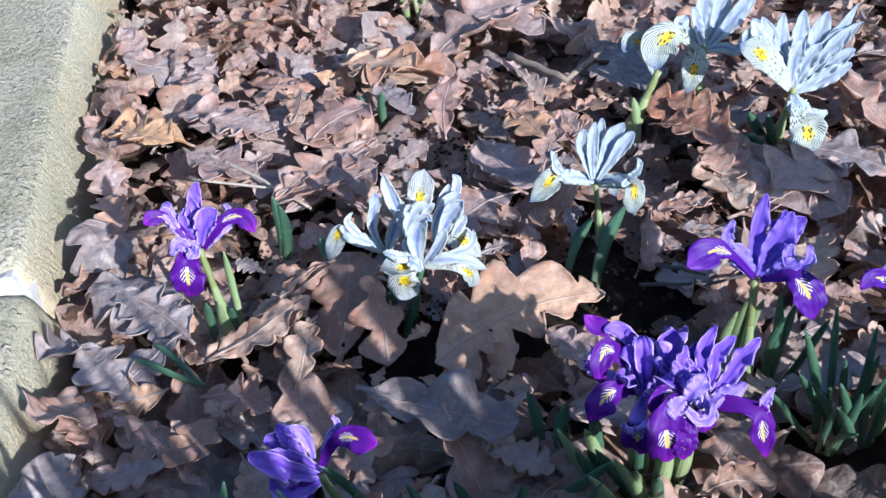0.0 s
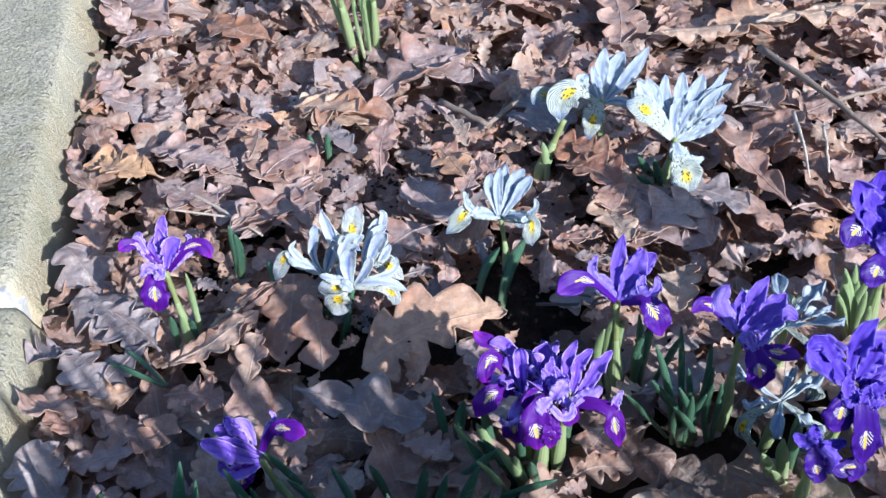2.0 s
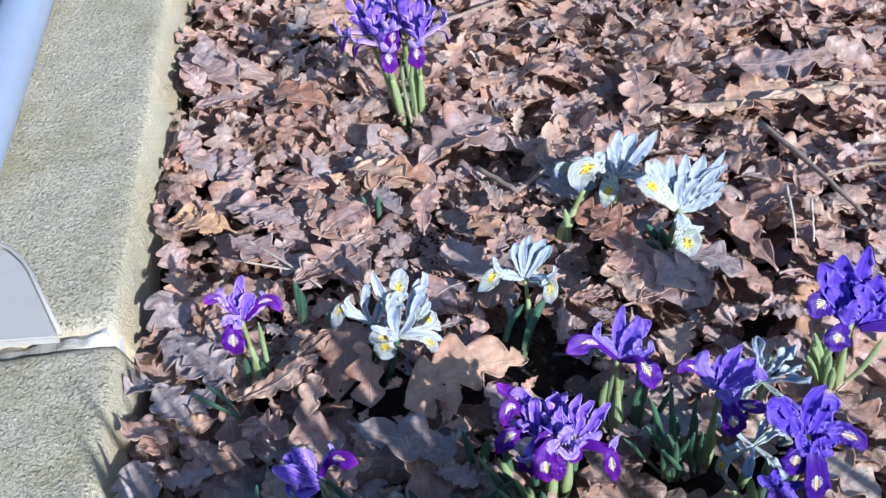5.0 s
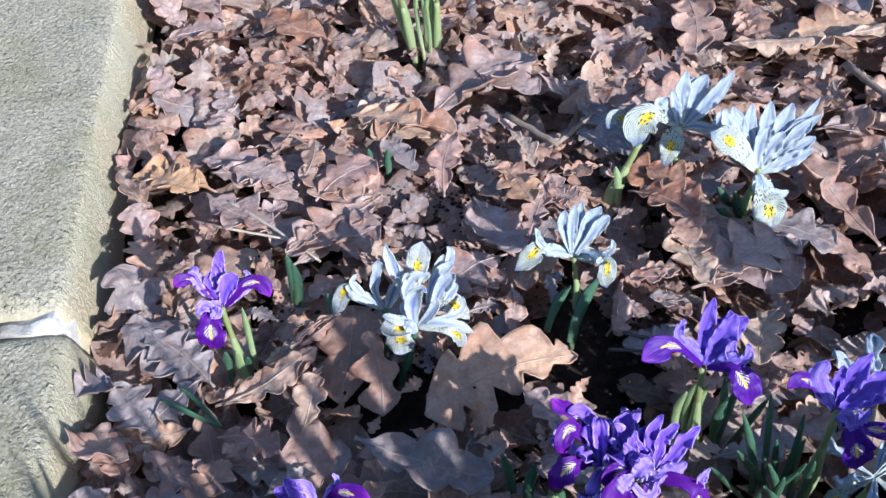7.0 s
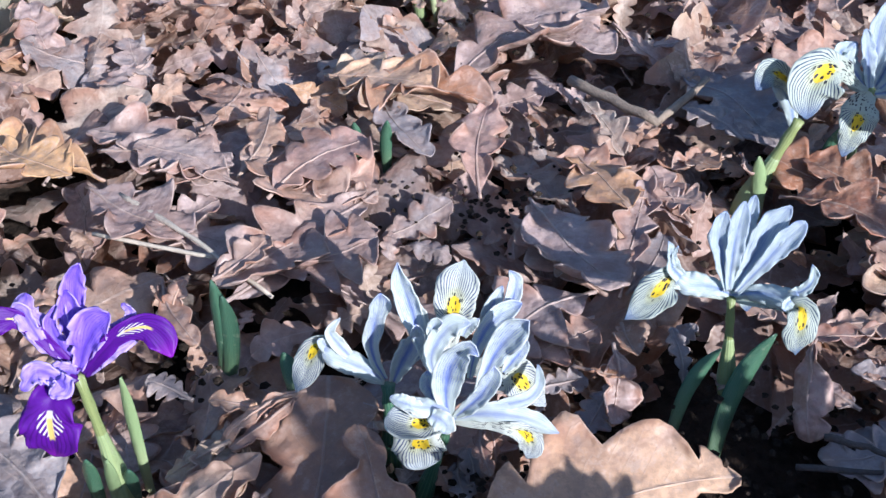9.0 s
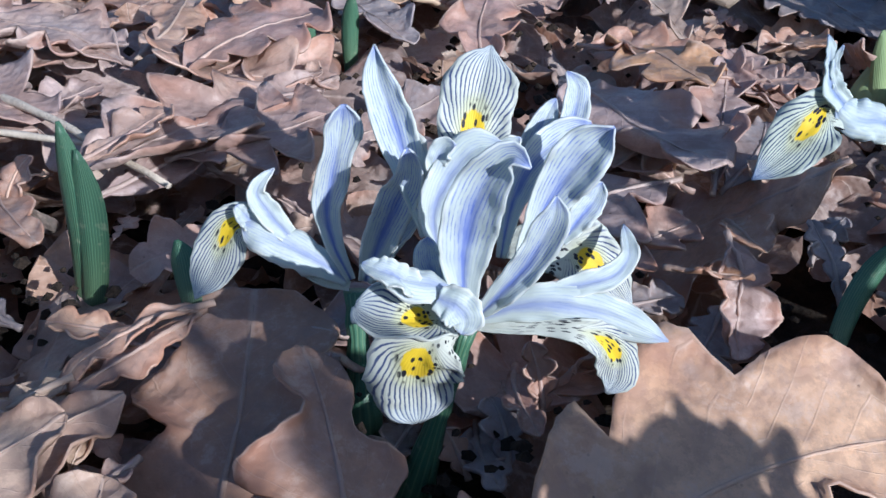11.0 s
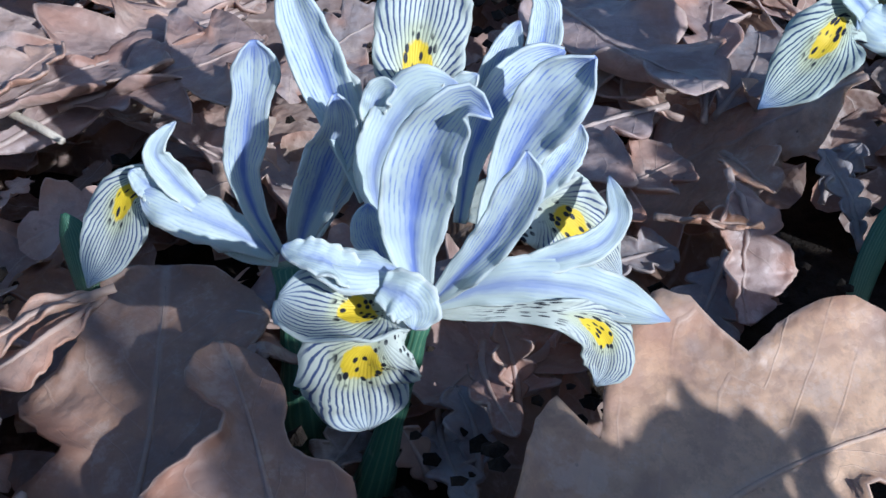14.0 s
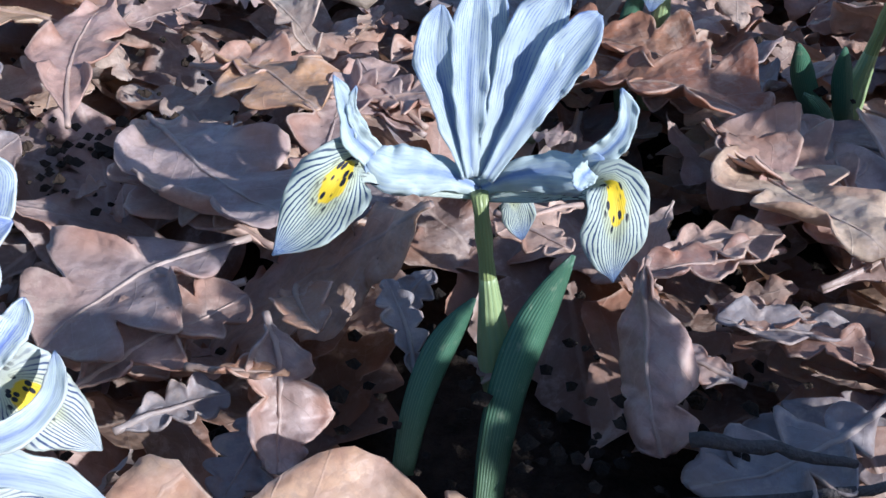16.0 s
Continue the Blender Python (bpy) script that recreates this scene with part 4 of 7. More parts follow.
fallen_leaf((0.0300, 0.6750, 0.012), (0.0790, 0.6330, 0.016), 0.044, "mauve", 0.15, 0.1, crinkle=0.5)
fallen_leaf((0.1530, 0.4820, 0.01), (0.1640, 0.4390, 0.016), 0.030, "pink", 0.15, 0.1, crinkle=0.5)
fallen_leaf((0.1620, 0.4470, 0.012), (0.2120, 0.4660, 0.018), 0.064, "mauve", 0.15, 0.1, crinkle=0.4)
fallen_leaf((-0.1700, 0.4200, 0.016), (-0.1280, 0.3860, 0.01), 0.044, "slate", 0.2, 0.1, crinkle=0.9)
fallen_leaf((-0.1840, 0.3850, 0.01), (-0.1550, 0.3530, 0.006), 0.036, "slate", 0.2, 0.1, crinkle=0.8)
fallen_leaf((-0.1160, 0.3620, 0.012), (-0.0720, 0.3850, 0.024), 0.026, "buff", 0.5, 0.4, crinkle=0.7)
fallen_leaf((0.1290, 0.5240, 0.014), (0.1670, 0.4870, 0.02), 0.041, "rust", 0.5, 0.2, crinkle=0.6)
fallen_leaf((0.1070, 0.6280, 0.01), (0.1390, 0.5610, 0.012), 0.051, "slate", 0.2, 0.1, crinkle=0.9)
SPOTS += [(0.066, 0.384, 0.036), (0.030, 0.368, 0.038), (-0.050, 0.395, 0.036), (-0.030, 0.375, 0.030)]
# leaves blown against the kerb's face
kerb_rng = random.Random(77)
for step in range(19):
    ky = 0.24 + step * 0.037 + kerb_rng.uniform(-0.008, 0.008)
    kx = kerb_x(ky) + kerb_rng.uniform(0.006, 0.022)
    rise = kerb_rng.uniform(0.008, 0.030)
    run = kerb_rng.uniform(0.02, 0.045) * kerb_rng.choice([-1, 1])
    fallen_leaf((kx + kerb_rng.uniform(0.012, 0.035), ky, -0.004), (kx, ky + run, rise), kerb_rng.uniform(0.018, 0.044), kerb_rng.choice(["tan", "mauve", "brown", "pink", "mauve", "brown", "buff", "dark", "slate"]), kerb_rng.uniform(0.1, 0.85), 0.5, crinkle=1.3, words="dry oak leaf blown up against the kerb")


# bare hollows: round the white clump's foot, before the pale blue one, among the stems
BARE = [(-0.004, 0.385, 0.045, 0.036), (0.078, 0.418, 0.055, 0.048), (0.20, 0.30, 0.05, 0.03), (0.165, 0.285, 0.035, 0.03), (0.09, 0.285, 0.03, 0.02), (0.115, 0.345, 0.03, 0.02)]


def litter():
    """The rest of the litter: loose leaves near the flowers, and one sheet of many small ones all round."""
    r = random.Random(3)
    shapes = []
    for i in range(24):
        bent = r.choice([0.25, 0.4, 0.9])
        p, uvs = leaf_grid(r, 46, 11, r.uniform(0.27, 0.38), bent * r.uniform(-1, 1), r.uniform(-0.3, 0.35), bent * r.uniform(-1, 1), crinkle=r.uniform(0.7, 1.3))
        p -= np.array([0.5, 0, np.median(p[:, 2])])
        shapes.append((p, uvs))
    solid = []
    for p, uvs in shapes:
        sv, sf, su = sheet(p, uvs, 46, 11, 0.006)
        mid = np.array(p).reshape(46, 11, 3)[:, 5] + np.array((0, 0, 0.004))
        vs, fs, us = tube(mid[:43:3], [0.010 * (1.15 - i / 15) for i in range(15)], 6)
        solid.append((mesh_of("oak_leaf", sv, sf, LEAF_MIX, su), mesh_of("midrib", vs, fs, LEAF["mauve"], [(0.02, 0.5)] * len(vs))))
    coarse = []
    for i in range(32):
        bent = r.choice([0.3, 0.6, 1.2])
        p, uvs = leaf_grid(r, 36, 5, r.uniform(0.25, 0.37), bent * r.uniform(-1, 1), r.uniform(-0.4, 0.5), bent * r.uniform(-1, 1))
        p -= np.array([0.5, 0, np.median(p[:, 2])])
        coarse.append((p, np.array(uvs)))
    quad = np.array([(i * 5 + j, (i + 1) * 5 + j, (i + 1) * 5 + j + 1, i * 5 + j + 1) for i in range(35) for j in range(4)])
    verts, faces, uvall, slots, count, singles = [], [], [], [], 0, 0
    for layer, (step, low, tilt, small, big) in enumerate(((0.034, -0.022, 16, 0.045, 0.09), (0.036, -0.014, 18, 0.045, 0.09), (0.038, -0.005, 15, 0.04, 0.085), (0.044, 0.002, 20, 0.03, 0.075), (0.026, 0.004, 28, 0.010, 0.032))):
        y = -0.05
        while y < 1.30:
            x = -0.27
            while x < 0.66:
                px, py = x + r.uniform(-0.5, 0.5) * step, y + r.uniform(-0.5, 0.5) * step
                x += step
                size = r.uniform(small, big)
                if px < kerb_x(py) + 0.30 * size:
                    continue
                if layer >= 2 and any(((px - cx) / rx) ** 2 + ((py - cy) / ry) ** 2 < 1 for cx, cy, rx, ry in BARE):
                    continue
                if layer >= 2 and any((px - cx) ** 2 + (py - cy) ** 2 < (reach * (0.55 if layer == 4 else 1.0)) ** 2 for cx, cy, reach in SPOTS):
                    continue
                pz = low + mound(px, py) + r.uniform(-0.003, 0.004)
                turn = pose(px, py, pz, r.gauss(0, tilt), r.gauss(0, tilt), r.uniform(0, 360)) @ Matrix.Diagonal((size, size, size * r.choice([1, 1, -1]), 1))
                near = -0.25 < px < 0.36 and 0.24 < py < 0.66
                if layer in (2, 3) and near and singles < 250:
                    skin, rib = r.choice(solid)
                    ob = new("oak_leaf", skin)
                    ob.matrix_world = turn
                    part("midrib", rib, ob)
                    tagged(ob, "dry brown oak leaf in the litter", "leaf", "fallen oak leaves")
                    singles += 1
                    continue
                p, uvs = r.choice(coarse)
                if any(((px - cx) / rx) ** 2 + ((py - cy) / ry) ** 2 < 1 for cx, cy, rx, ry in BARE):
                    continue
                m = np.array(turn)
                verts.append(p @ m[:3, :3].T + m[:3, 3])
                faces.append(quad + count)
                uvall.append(uvs)
                # slot 1: the two lowest layers take the darkened colour
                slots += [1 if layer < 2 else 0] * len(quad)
                count += len(p)
            y += step
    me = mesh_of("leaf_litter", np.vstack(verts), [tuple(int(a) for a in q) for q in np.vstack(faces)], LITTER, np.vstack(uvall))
    me.materials.append(SHADED_LITTER)
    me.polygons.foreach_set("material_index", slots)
    tagged(new("leaf_litter", me), "thick layer of dry brown and mauve oak leaves over the bed", "leaf litter", kind="stuff")


litter()


# ---- irises ----
def petal(path, wide, cup, az, at, tilt=0.0, thick=0.0004, nu=26, nv=11, ruffle=0.0, seed=0.0, twist=0.0, side=0.0, scale=1.0):
    """A petal along a profile of (outward, up) millimetres; wide: half-widths; cup: how far its edges rise (positive) or fall, per half-width."""
    prof = np.array([(a, b, w, c) for (a, b), w, c in zip(path, wide, cup)], float)
    q, us = spline(prof, nu)
    ct, st = math.cos(radians(tilt)), math.sin(radians(tilt))
    rr, zz = q[:, 0] * ct + q[:, 1] * st, -q[:, 0] * st + q[:, 1] * ct
    tan = np.stack([np.gradient(rr), np.gradient(zz)], 1)
    tan /= np.linalg.norm(tan, axis=1, keepdims=True)
    ca, sa = math.cos(radians(az)), math.sin(radians(az))
    pts, uvs = [], []
    for i in range(nu):
        w, c = max(q[i, 2], 0.15), q[i, 3]
        nr, nz = -tan[i, 1], tan[i, 0]
        tw = radians(twist) * us[i]
        for j in range(nv):
            v = 2 * j / (nv - 1) - 1
            lat = v * w * math.cos(tw) + side * us[i] ** 1.5
            lift = c * w * (v * v - 0.3) + v * w * math.sin(tw)
            lift -= 0.12 * w * math.exp(-((v / 0.13) ** 2))
            lat *= 1 + 0.10 * noise.noise((us[i] * 8, 2 * math.copysign(1, v), seed * 3.1)) * abs(v) + 0.05 * noise.noise((us[i] * 24, math.copysign(3, v), seed)) * abs(v)
            lift += ruffle * us[i] * noise.noise((us[i] * 4.5, v * 2.2 * (1 if j else 1), seed)) * (0.4 + abs(v))
            lift += ruffle * 0.55 * us[i] * v * v * math.sin(us[i] * (15 + 4 * math.sin(seed)) + 2.1 * math.copysign(1, v) + seed)
            r0, z0 = rr[i] + nr * lift, zz[i] + nz * lift
            pts.append((r0 * ca - lat * sa, r0 * sa + lat * ca, z0))
            uvs.append((us[i], 0.5 + 0.5 * v))
    sv, sf, su = sheet(np.array(pts) * 0.001 * scale, uvs, nu, nv, thick)
    return sv + np.array(at), sf, su


FALL = [(0, 0), (6, 3.5), (12, 7), (17.5, 9.8), (22.5, 10.5), (27, 8.5), (30, 4), (31.5, -2), (32, -8)]
FALL_W = [1.3, 2.0, 2.7, 3.8, 6.0, 8.2, 8.8, 7.0, 0.7]
FALL_C = [0.7, 0.8, 0.8, 0.5, 0.1, -0.15, -0.1, 0.1, 0.2]
ARM = [(0, 1), (5, 5.5), (11, 9.8), (16.5, 13), (21, 14.2), (24, 14)]
ARM_W = [1.4, 2.8, 4.0, 4.6, 4.4, 3.4]
ARM_C = [-0.6, -0.7, -0.75, -0.7, -0.5, -0.2]
CREST = [(22.5, 13.5), (25, 15.5), (26.5, 19), (26, 23), (25, 26)]
CREST_W = [2.6, 3.8, 3.6, 2.5, 0.5]
STAND = [(0, 0), (1.2, 9), (2.4, 19), (3.6, 29), (5.0, 39), (7.0, 46), (9.0, 49)]
STAND_W = [1.0, 2.2, 4.3, 6.3, 7.2, 6.2, 2.0]
STAND_C = [0.5, 0.5, 0.5, 0.45, 0.35, 0.2, 0.0]


SHORT = {"violet": 0.84, "blue": 0.88, "indigo": 0.86}


def iris(kind, foot, heart, falls, stands, arms=None, scale=1.0, blades=(), lift=0.0, ruffle=1.2, stem=True, seed=1, words="", group="irises in the bed", fall_scale=1.0):
    """One flowering iris. foot: where it leaves the soil; heart: where the petals join. falls: (azimuth, tilt) each; stands: (azimuth, tilt, length)."""
    k = KINDS[kind]
    r = random.Random(seed)
    top = thing("iris", foot, words or k["words"] + " on a short stem", "iris", group)
    f, c = np.array(foot, float), np.array(heart, float) - np.array(foot, float)
    if stem:
        # perianth tube, then the sheathing bract below it
        n = 14
        s = np.linspace(0, 1, n)
        mid = c * 0.5 + np.array([r.uniform(-1, 1), r.uniform(-1, 1), 0]) * 0.003
        path = [(1 - a) ** 2 * np.array((0, 0, -0.012)) + 2 * a * (1 - a) * mid + a * a * c for a in s]
        part("stem", mesh_of("stem", *tube(path, [0.0018 + 0.0004 * math.sin(a * 9) for a in s[:-1]] + [0.0021], 9)[:2], STEM, tube(path, [0.002] * n, 9)[2]), top)
        hi = 0.62
        path = [(1 - a) ** 2 * np.array((0, 0, -0.012)) + 2 * a * (1 - a) * mid + a * a * c for a in np.linspace(0, hi, 12)]
        rad = [0.0024, 0.0027, 0.0030, 0.0033, 0.0035, 0.0036, 0.0036, 0.0034, 0.0031, 0.0027, 0.0023, 0.0021]
        vs, fs, us = tube(path, rad, 10)
        part("bract", mesh_of("bract", vs, fs, BRACT, us), top, "green sheathing bract")
    for n, (az, tilt) in enumerate(falls):
        me = mesh_of("fall", *petal(FALL, FALL_W, FALL_C, az, c, tilt, ruffle=ruffle * 0.8, seed=seed + n * 3.1, nu=30, nv=13, side=r.uniform(-2, 2), scale=scale * fall_scale * (0.84 if kind in SHORT else 1.0))[:2], k["fall"], petal(FALL, FALL_W, FALL_C, az, c, nu=30, nv=13)[2])
        part("fall", me, top)
    for n, (az, tilt) in enumerate(falls if arms is None else arms):
        sv, sf, su = petal(ARM, ARM_W, ARM_C, az, c + np.array((0, 0, 0.0007)), tilt, ruffle=ruffle * 0.4, seed=seed + n * 5.3, nv=9, scale=scale * (0.88 if kind in SHORT else 1.0))
        arm = part("style_arm", mesh_of("style_arm", sv, sf, k["style"], su), top)
        for s in (-1, 1):
            sv, sf, su = petal(CREST, CREST_W, [0.3] * 5, az + s * 4, c, tilt + r.uniform(-4, 4), ruffle=ruffle, seed=seed + n + s, nu=12, nv=7, side=s * r.uniform(2.5, 4.5), scale=scale * (0.98 if kind in SHORT else 1.0))
            part("crest", mesh_of("crest", sv, sf, k["style"], su), arm)
    slim = {}
    if kind in SHORT or kind == "pale":
        ruffle *= 2.6 if kind in SHORT else 1.7
        more = [(az + 55 + r.uniform(-15, 15), tilt + 10 + r.uniform(-6, 10), size * r.uniform(0.72, 0.95)) for az, tilt, size in stands]
        slim = set(range(len(stands), len(stands) + len(more)))
        stands = list(stands) + more
    for n, (az, tilt, size) in enumerate(stands):
        wide = [w * (0.78 if n in slim else 1.0) * (0.8 if kind == "pale" else 1.0) for w in STAND_W]
        sv, sf, su = petal(STAND, wide, STAND_C, az, c, tilt, ruffle=ruffle * 1.3, seed=seed + n * 7.7, side=r.uniform(-5, 5), twist=r.uniform(-32, 32), scale=scale * size * SHORT.get(kind, 1.0))
        part("standard", mesh_of("standard", sv, sf, k["standard"], su), top)
    for (bx, by, bz), (tx, ty, tz), w, mat in blades:
        sv, sf, su = blade_mesh((bx - f[0], by - f[1], bz - f[2]), (tx - f[0], ty - f[1], tz - f[2]), w, r)
        part("leaf_blade", mesh_of("leaf_blade", sv, sf, mat, su), top)
    return top


def spray(kind, foot, heart, words, seed, group="irises in the bed"):
    """The root of a plant whose petals are set one by one; heart: where the petals' own coordinates begin."""
    top = thing("iris", foot, words, "iris", group)
    return dict(top=top, kind=KINDS[kind], off=np.array(heart) - np.array(foot), foot=np.array(foot), n=seed, crisp=2.4 if kind in SHORT else (0.9 if kind == "white" else 1.3))


def spray_petal(s, name, points, cup, patch=0.0, turn=0.0, twist=0.0, nu=34, nv=15):
    """A petal along (x, y, z, half-width) in millimetres from the heart. patch: where along it the signal lies; turn: how far its face leans up."""
    s["n"] += 1
    crisp = s["crisp"] if name != "fall" else 1.0
    q = np.array(points, float)
    seg = np.r_[0, np.cumsum(np.linalg.norm(np.diff(q[:, :3], axis=0), axis=1))]
    seg /= seg[-1]
    u = np.linspace(0, 1, nu)
    m = np.gradient(q, seg, axis=0)
    i = np.clip(np.searchsorted(seg, u) - 1, 0, len(q) - 2)
    h = (seg[i + 1] - seg[i])[:, None]
    w = ((u - seg[i]) / h[:, 0])[:, None]
    c = (2 * w**3 - 3 * w**2 + 1) * q[i] + (w**3 - 2 * w**2 + w) * h * m[i] + (-2 * w**3 + 3 * w**2) * q[i + 1] + (w**3 - w**2) * h * m[i + 1]
    tan = np.gradient(c[:, :3], axis=0)
    face = np.array((0.06, -0.75 + turn * 0.012, 0.66 + turn * 0.012))
    pts, uvs = [], []
    for k in range(nu):
        t = tan[k] / np.linalg.norm(tan[k])
        lat = np.cross(face, t)
        lat /= np.linalg.norm(lat)
        nrm = np.cross(t, lat)
        a = radians(twist) * (u[k] - 0.3)
        lat, nrm = lat * math.cos(a) + nrm * math.sin(a), nrm * math.cos(a) - lat * math.sin(a)
        hw = max(c[k, 3], 0.12)
        if u[k] > 0.90:
            hw *= max(0.06, 1 - ((u[k] - 0.90) / 0.10) ** 2) ** 0.5
        for j in range(nv):
            v = 2 * j / (nv - 1) - 1
            rim = 1 + 0.13 * noise.noise((u[k] * 8, 2 * math.copysign(1, v), s["n"] * 3.7)) * abs(v) + 0.05 * noise.noise((u[k] * 26, math.copysign(3, v), s["n"])) * abs(v)
            bend = cup * hw * (v * v - 0.3) - 0.10 * hw * math.exp(-((v / 0.13) ** 2))
            bend += 0.48 * crisp * hw * noise.noise((u[k] * 6.5, v * 1.8, s["n"] * 1.3)) * v * v + 0.11 * crisp * hw * v ** 4 * math.sin(u[k] * 34 + s["n"] + 1.7 * math.copysign(1, v)) + 0.06 * hw * noise.noise((u[k] * 13, v * 5, s["n"]))
            pts.append(c[k, :3] + lat * v * hw * rim + nrm * bend)
            uu = u[k]
            if patch:
                uu = 0.6 * uu / patch if uu < patch else 0.6 + 0.4 * (uu - patch) / (1 - patch)
            uvs.append((uu, 0.5 + 0.5 * v))
    sv, sf, su = sheet(np.array(pts) * 0.001, uvs, nu, nv, 0.00035)
    k = s["kind"]
    part(name, mesh_of(name, sv + s["off"], sf, k["style" if name in ("style_arm", "crest") else name], su), s["top"])


def stalk(s, foot, head, thin, thick, dark=False):
    """Perianth tube with a sheathing bract round its lower part. dark: blade green, painting shade into the stalk."""
    a, b = np.array(foot) - s["foot"], np.array(head) - s["foot"]
    way = b - a
    low = a - way / np.linalg.norm(way) * 0.012
    path = [low + (b - low) * x for x in np.linspace(0, 1, 12)]
    vs, fs, us = tube(path, [thin * (1 + 0.1 * math.sin(3 * x)) for x in range(12)], 12)
    part("stem", mesh_of("stem", vs, fs, BLADE if dark else STEM, us), s["top"])
    path = [low + (b - low) * x for x in np.linspace(0, 0.66, 12)]
    vs, fs, us = tube(path, [thick * w for w in (0.85, 1.0, 1.12, 1.2, 1.22, 1.18, 1.08, 0.96, 0.84, 0.73, 0.62, 0.52)], 12)
    part("bract", mesh_of("bract", vs, fs, BLADE if dark else BRACT, us), s["top"], "green sheathing bract")


def blade(s, base, tip, wide, mat):
    sv, sf, su = blade_mesh(np.array(base) - s["foot"], np.array(tip) - s["foot"], wide * 1.5, random.Random(s["n"]))
    part("leaf_blade", mesh_of("leaf_blade", sv, sf, mat, su), s["top"])


def leaves(s, blades):
    """The leaf blades round a plant's foot."""
    for b, t, w, mat in blades:
        sv, sf, su = blade_mesh(np.array(b) - s["foot"], np.array(t) - s["foot"], w, random.Random(int(1e5 * abs(t[0]) + 1e3 * t[2])))
        part("leaf_blade", mesh_of("leaf_blade", sv, sf, mat, su), s["top"])


def blade_mesh(base, tip, wide, r, nu=18, nv=7):
    """A channelled, pointed iris leaf that bows a little on its way up."""
    b, t = np.array(base, float), np.array(tip, float)
    way = t - b
    length = np.linalg.norm(way)
    x = np.cross(way, (0.15, 1.0, 0.2))
    x /= np.linalg.norm(x)
    nrm = np.cross(x, way / length)
    bow = r.uniform(-0.05, 0.05) * length
    pts, uvs = [], []
    for i in range(nu):
        u = i / (nu - 1)
        w = 0.5 * 0.62 * wide * (0.78 + 0.42 * math.sin(u * 2.2)) * (1 - max(0.0, (u - 0.6) / 0.4) ** 2.4) + 0.0002
        p = b + way * u + (x * bow + nrm * bow) * math.sin(u * math.pi)
        for j in range(nv):
            v = 2 * j / (nv - 1) - 1
            pts.append(p + x * v * w + nrm * (abs(v) ** 1.5 * w * 0.55))
            uvs.append((u, 0.5 + 0.5 * v))
    return sheet(pts, uvs, nu, nv, 0.0009)


def shoot(name, blades, label):
    """A tuft of young leaves."""
    b0 = blades[0][0]
    top = thing(name, b0, label, "shoot", "young shoots in the litter")
    r = random.Random(int(abs(b0[0]) * 9999))
    for b, t, w, mat in blades:
        sv, sf, su = blade_mesh(np.subtract(b, b0), np.subtract(t, b0), w, r)
        part("leaf_blade", mesh_of("leaf_blade", sv, sf, mat, su), top)
    return top


def tuft(at, count, height, wide, spread, seed, lean=(0, 0), mats=None):
    """Blades round a foot, for the leaves beside a flower."""
    r = random.Random(seed)
    out = []
    for i in range(count):
        a = r.uniform(0, 6.28)
        h = height * r.uniform(0.6, 1.0)
        out.append(((at[0] + math.cos(a) * 0.007, at[1] + math.sin(a) * 0.007, at[2] - 0.01), (at[0] + math.cos(a) * spread * r.uniform(0.3, 1) + lean[0], at[1] + math.sin(a) * spread * r.uniform(0.3, 1) + lean[1], at[2] + h), wide * r.uniform(0.8, 1.15), r.choice(mats or [BLADE, BLADE_PALE])))
    return out


# the white clump that the camera closes in on
WHITE = spray("white", (-0.012, 0.412, -0.006), (-0.005, 0.411, 0.020), "white iris clump, blue-veined, with yellow black-spotted falls", 7)
spray_petal(WHITE, "fall", [(-2.5, -15.1, 10.2, 0.9), (-5.0, -18.3, 12.4, 2), (-7.9, -20.5, 12.5, 4.5), (-10.2, -21.6, 9.4, 7.6), (-11.4, -20.3, 3.0, 8.2), (-11.3, -18.9, -3.1, 6.8), (-11.1, -19.1, -7.8, 4.2)], -0.1, patch=0.47)
spray_petal(WHITE, "fall", [(-1.9, -14.5, 11.1, 1.4), (-5.0, -17.2, 13.7, 3.2), (-7.9, -19.4, 15.5, 5.2), (-11.1, -21.0, 16.5, 6.2), (-14.7, -21.7, 17.2, 6.3), (-18.2, -20.5, 17.1, 5.3), (-21.0, -19.0, 17.4, 2.4)], 0.6, patch=0.50, turn=30)
spray_petal(WHITE, "style_arm", [(-2.0, -14.6, 12.6, 1.1), (-5.0, -17.0, 17.4, 2.6), (-8.3, -19.3, 20.8, 3.1), (-12.8, -20.2, 22.7, 2.9), (-17.3, -19.1, 24.1, 1.3)], -0.5, turn=25)
spray_petal(WHITE, "crest", [(-11.5, -21.0, 21.6, 2.0), (-14.1, -20.6, 23.8, 2.4), (-17.3, -19.9, 24.8, 2.0), (-19.7, -18.5, 25.0, 0.7)], 0.3, turn=30)
spray_petal(WHITE, "crest", [(-8.1, -22.0, 20.5, 2.0), (-5.3, -23.8, 20.0, 3.2), (-3.9, -24.4, 17.7, 2.8), (-4.4, -24.8, 15.4, 0.8)], 0.3)
spray_petal(WHITE, "fall", [(-1.4, -15.5, 9.8, 0.7), (3.7, -17.8, 11.0, 1.0), (9.5, -19.3, 12.0, 1.3), (14.3, -21.1, 12.6, 1.9), (18.9, -21.2, 10.6, 3.2), (21.6, -21.5, 6.3, 4.0), (21.6, -21.9, 2.6, 3.0), (20.2, -22.3, 0.2, 0.8)], 0.1, patch=0.72)
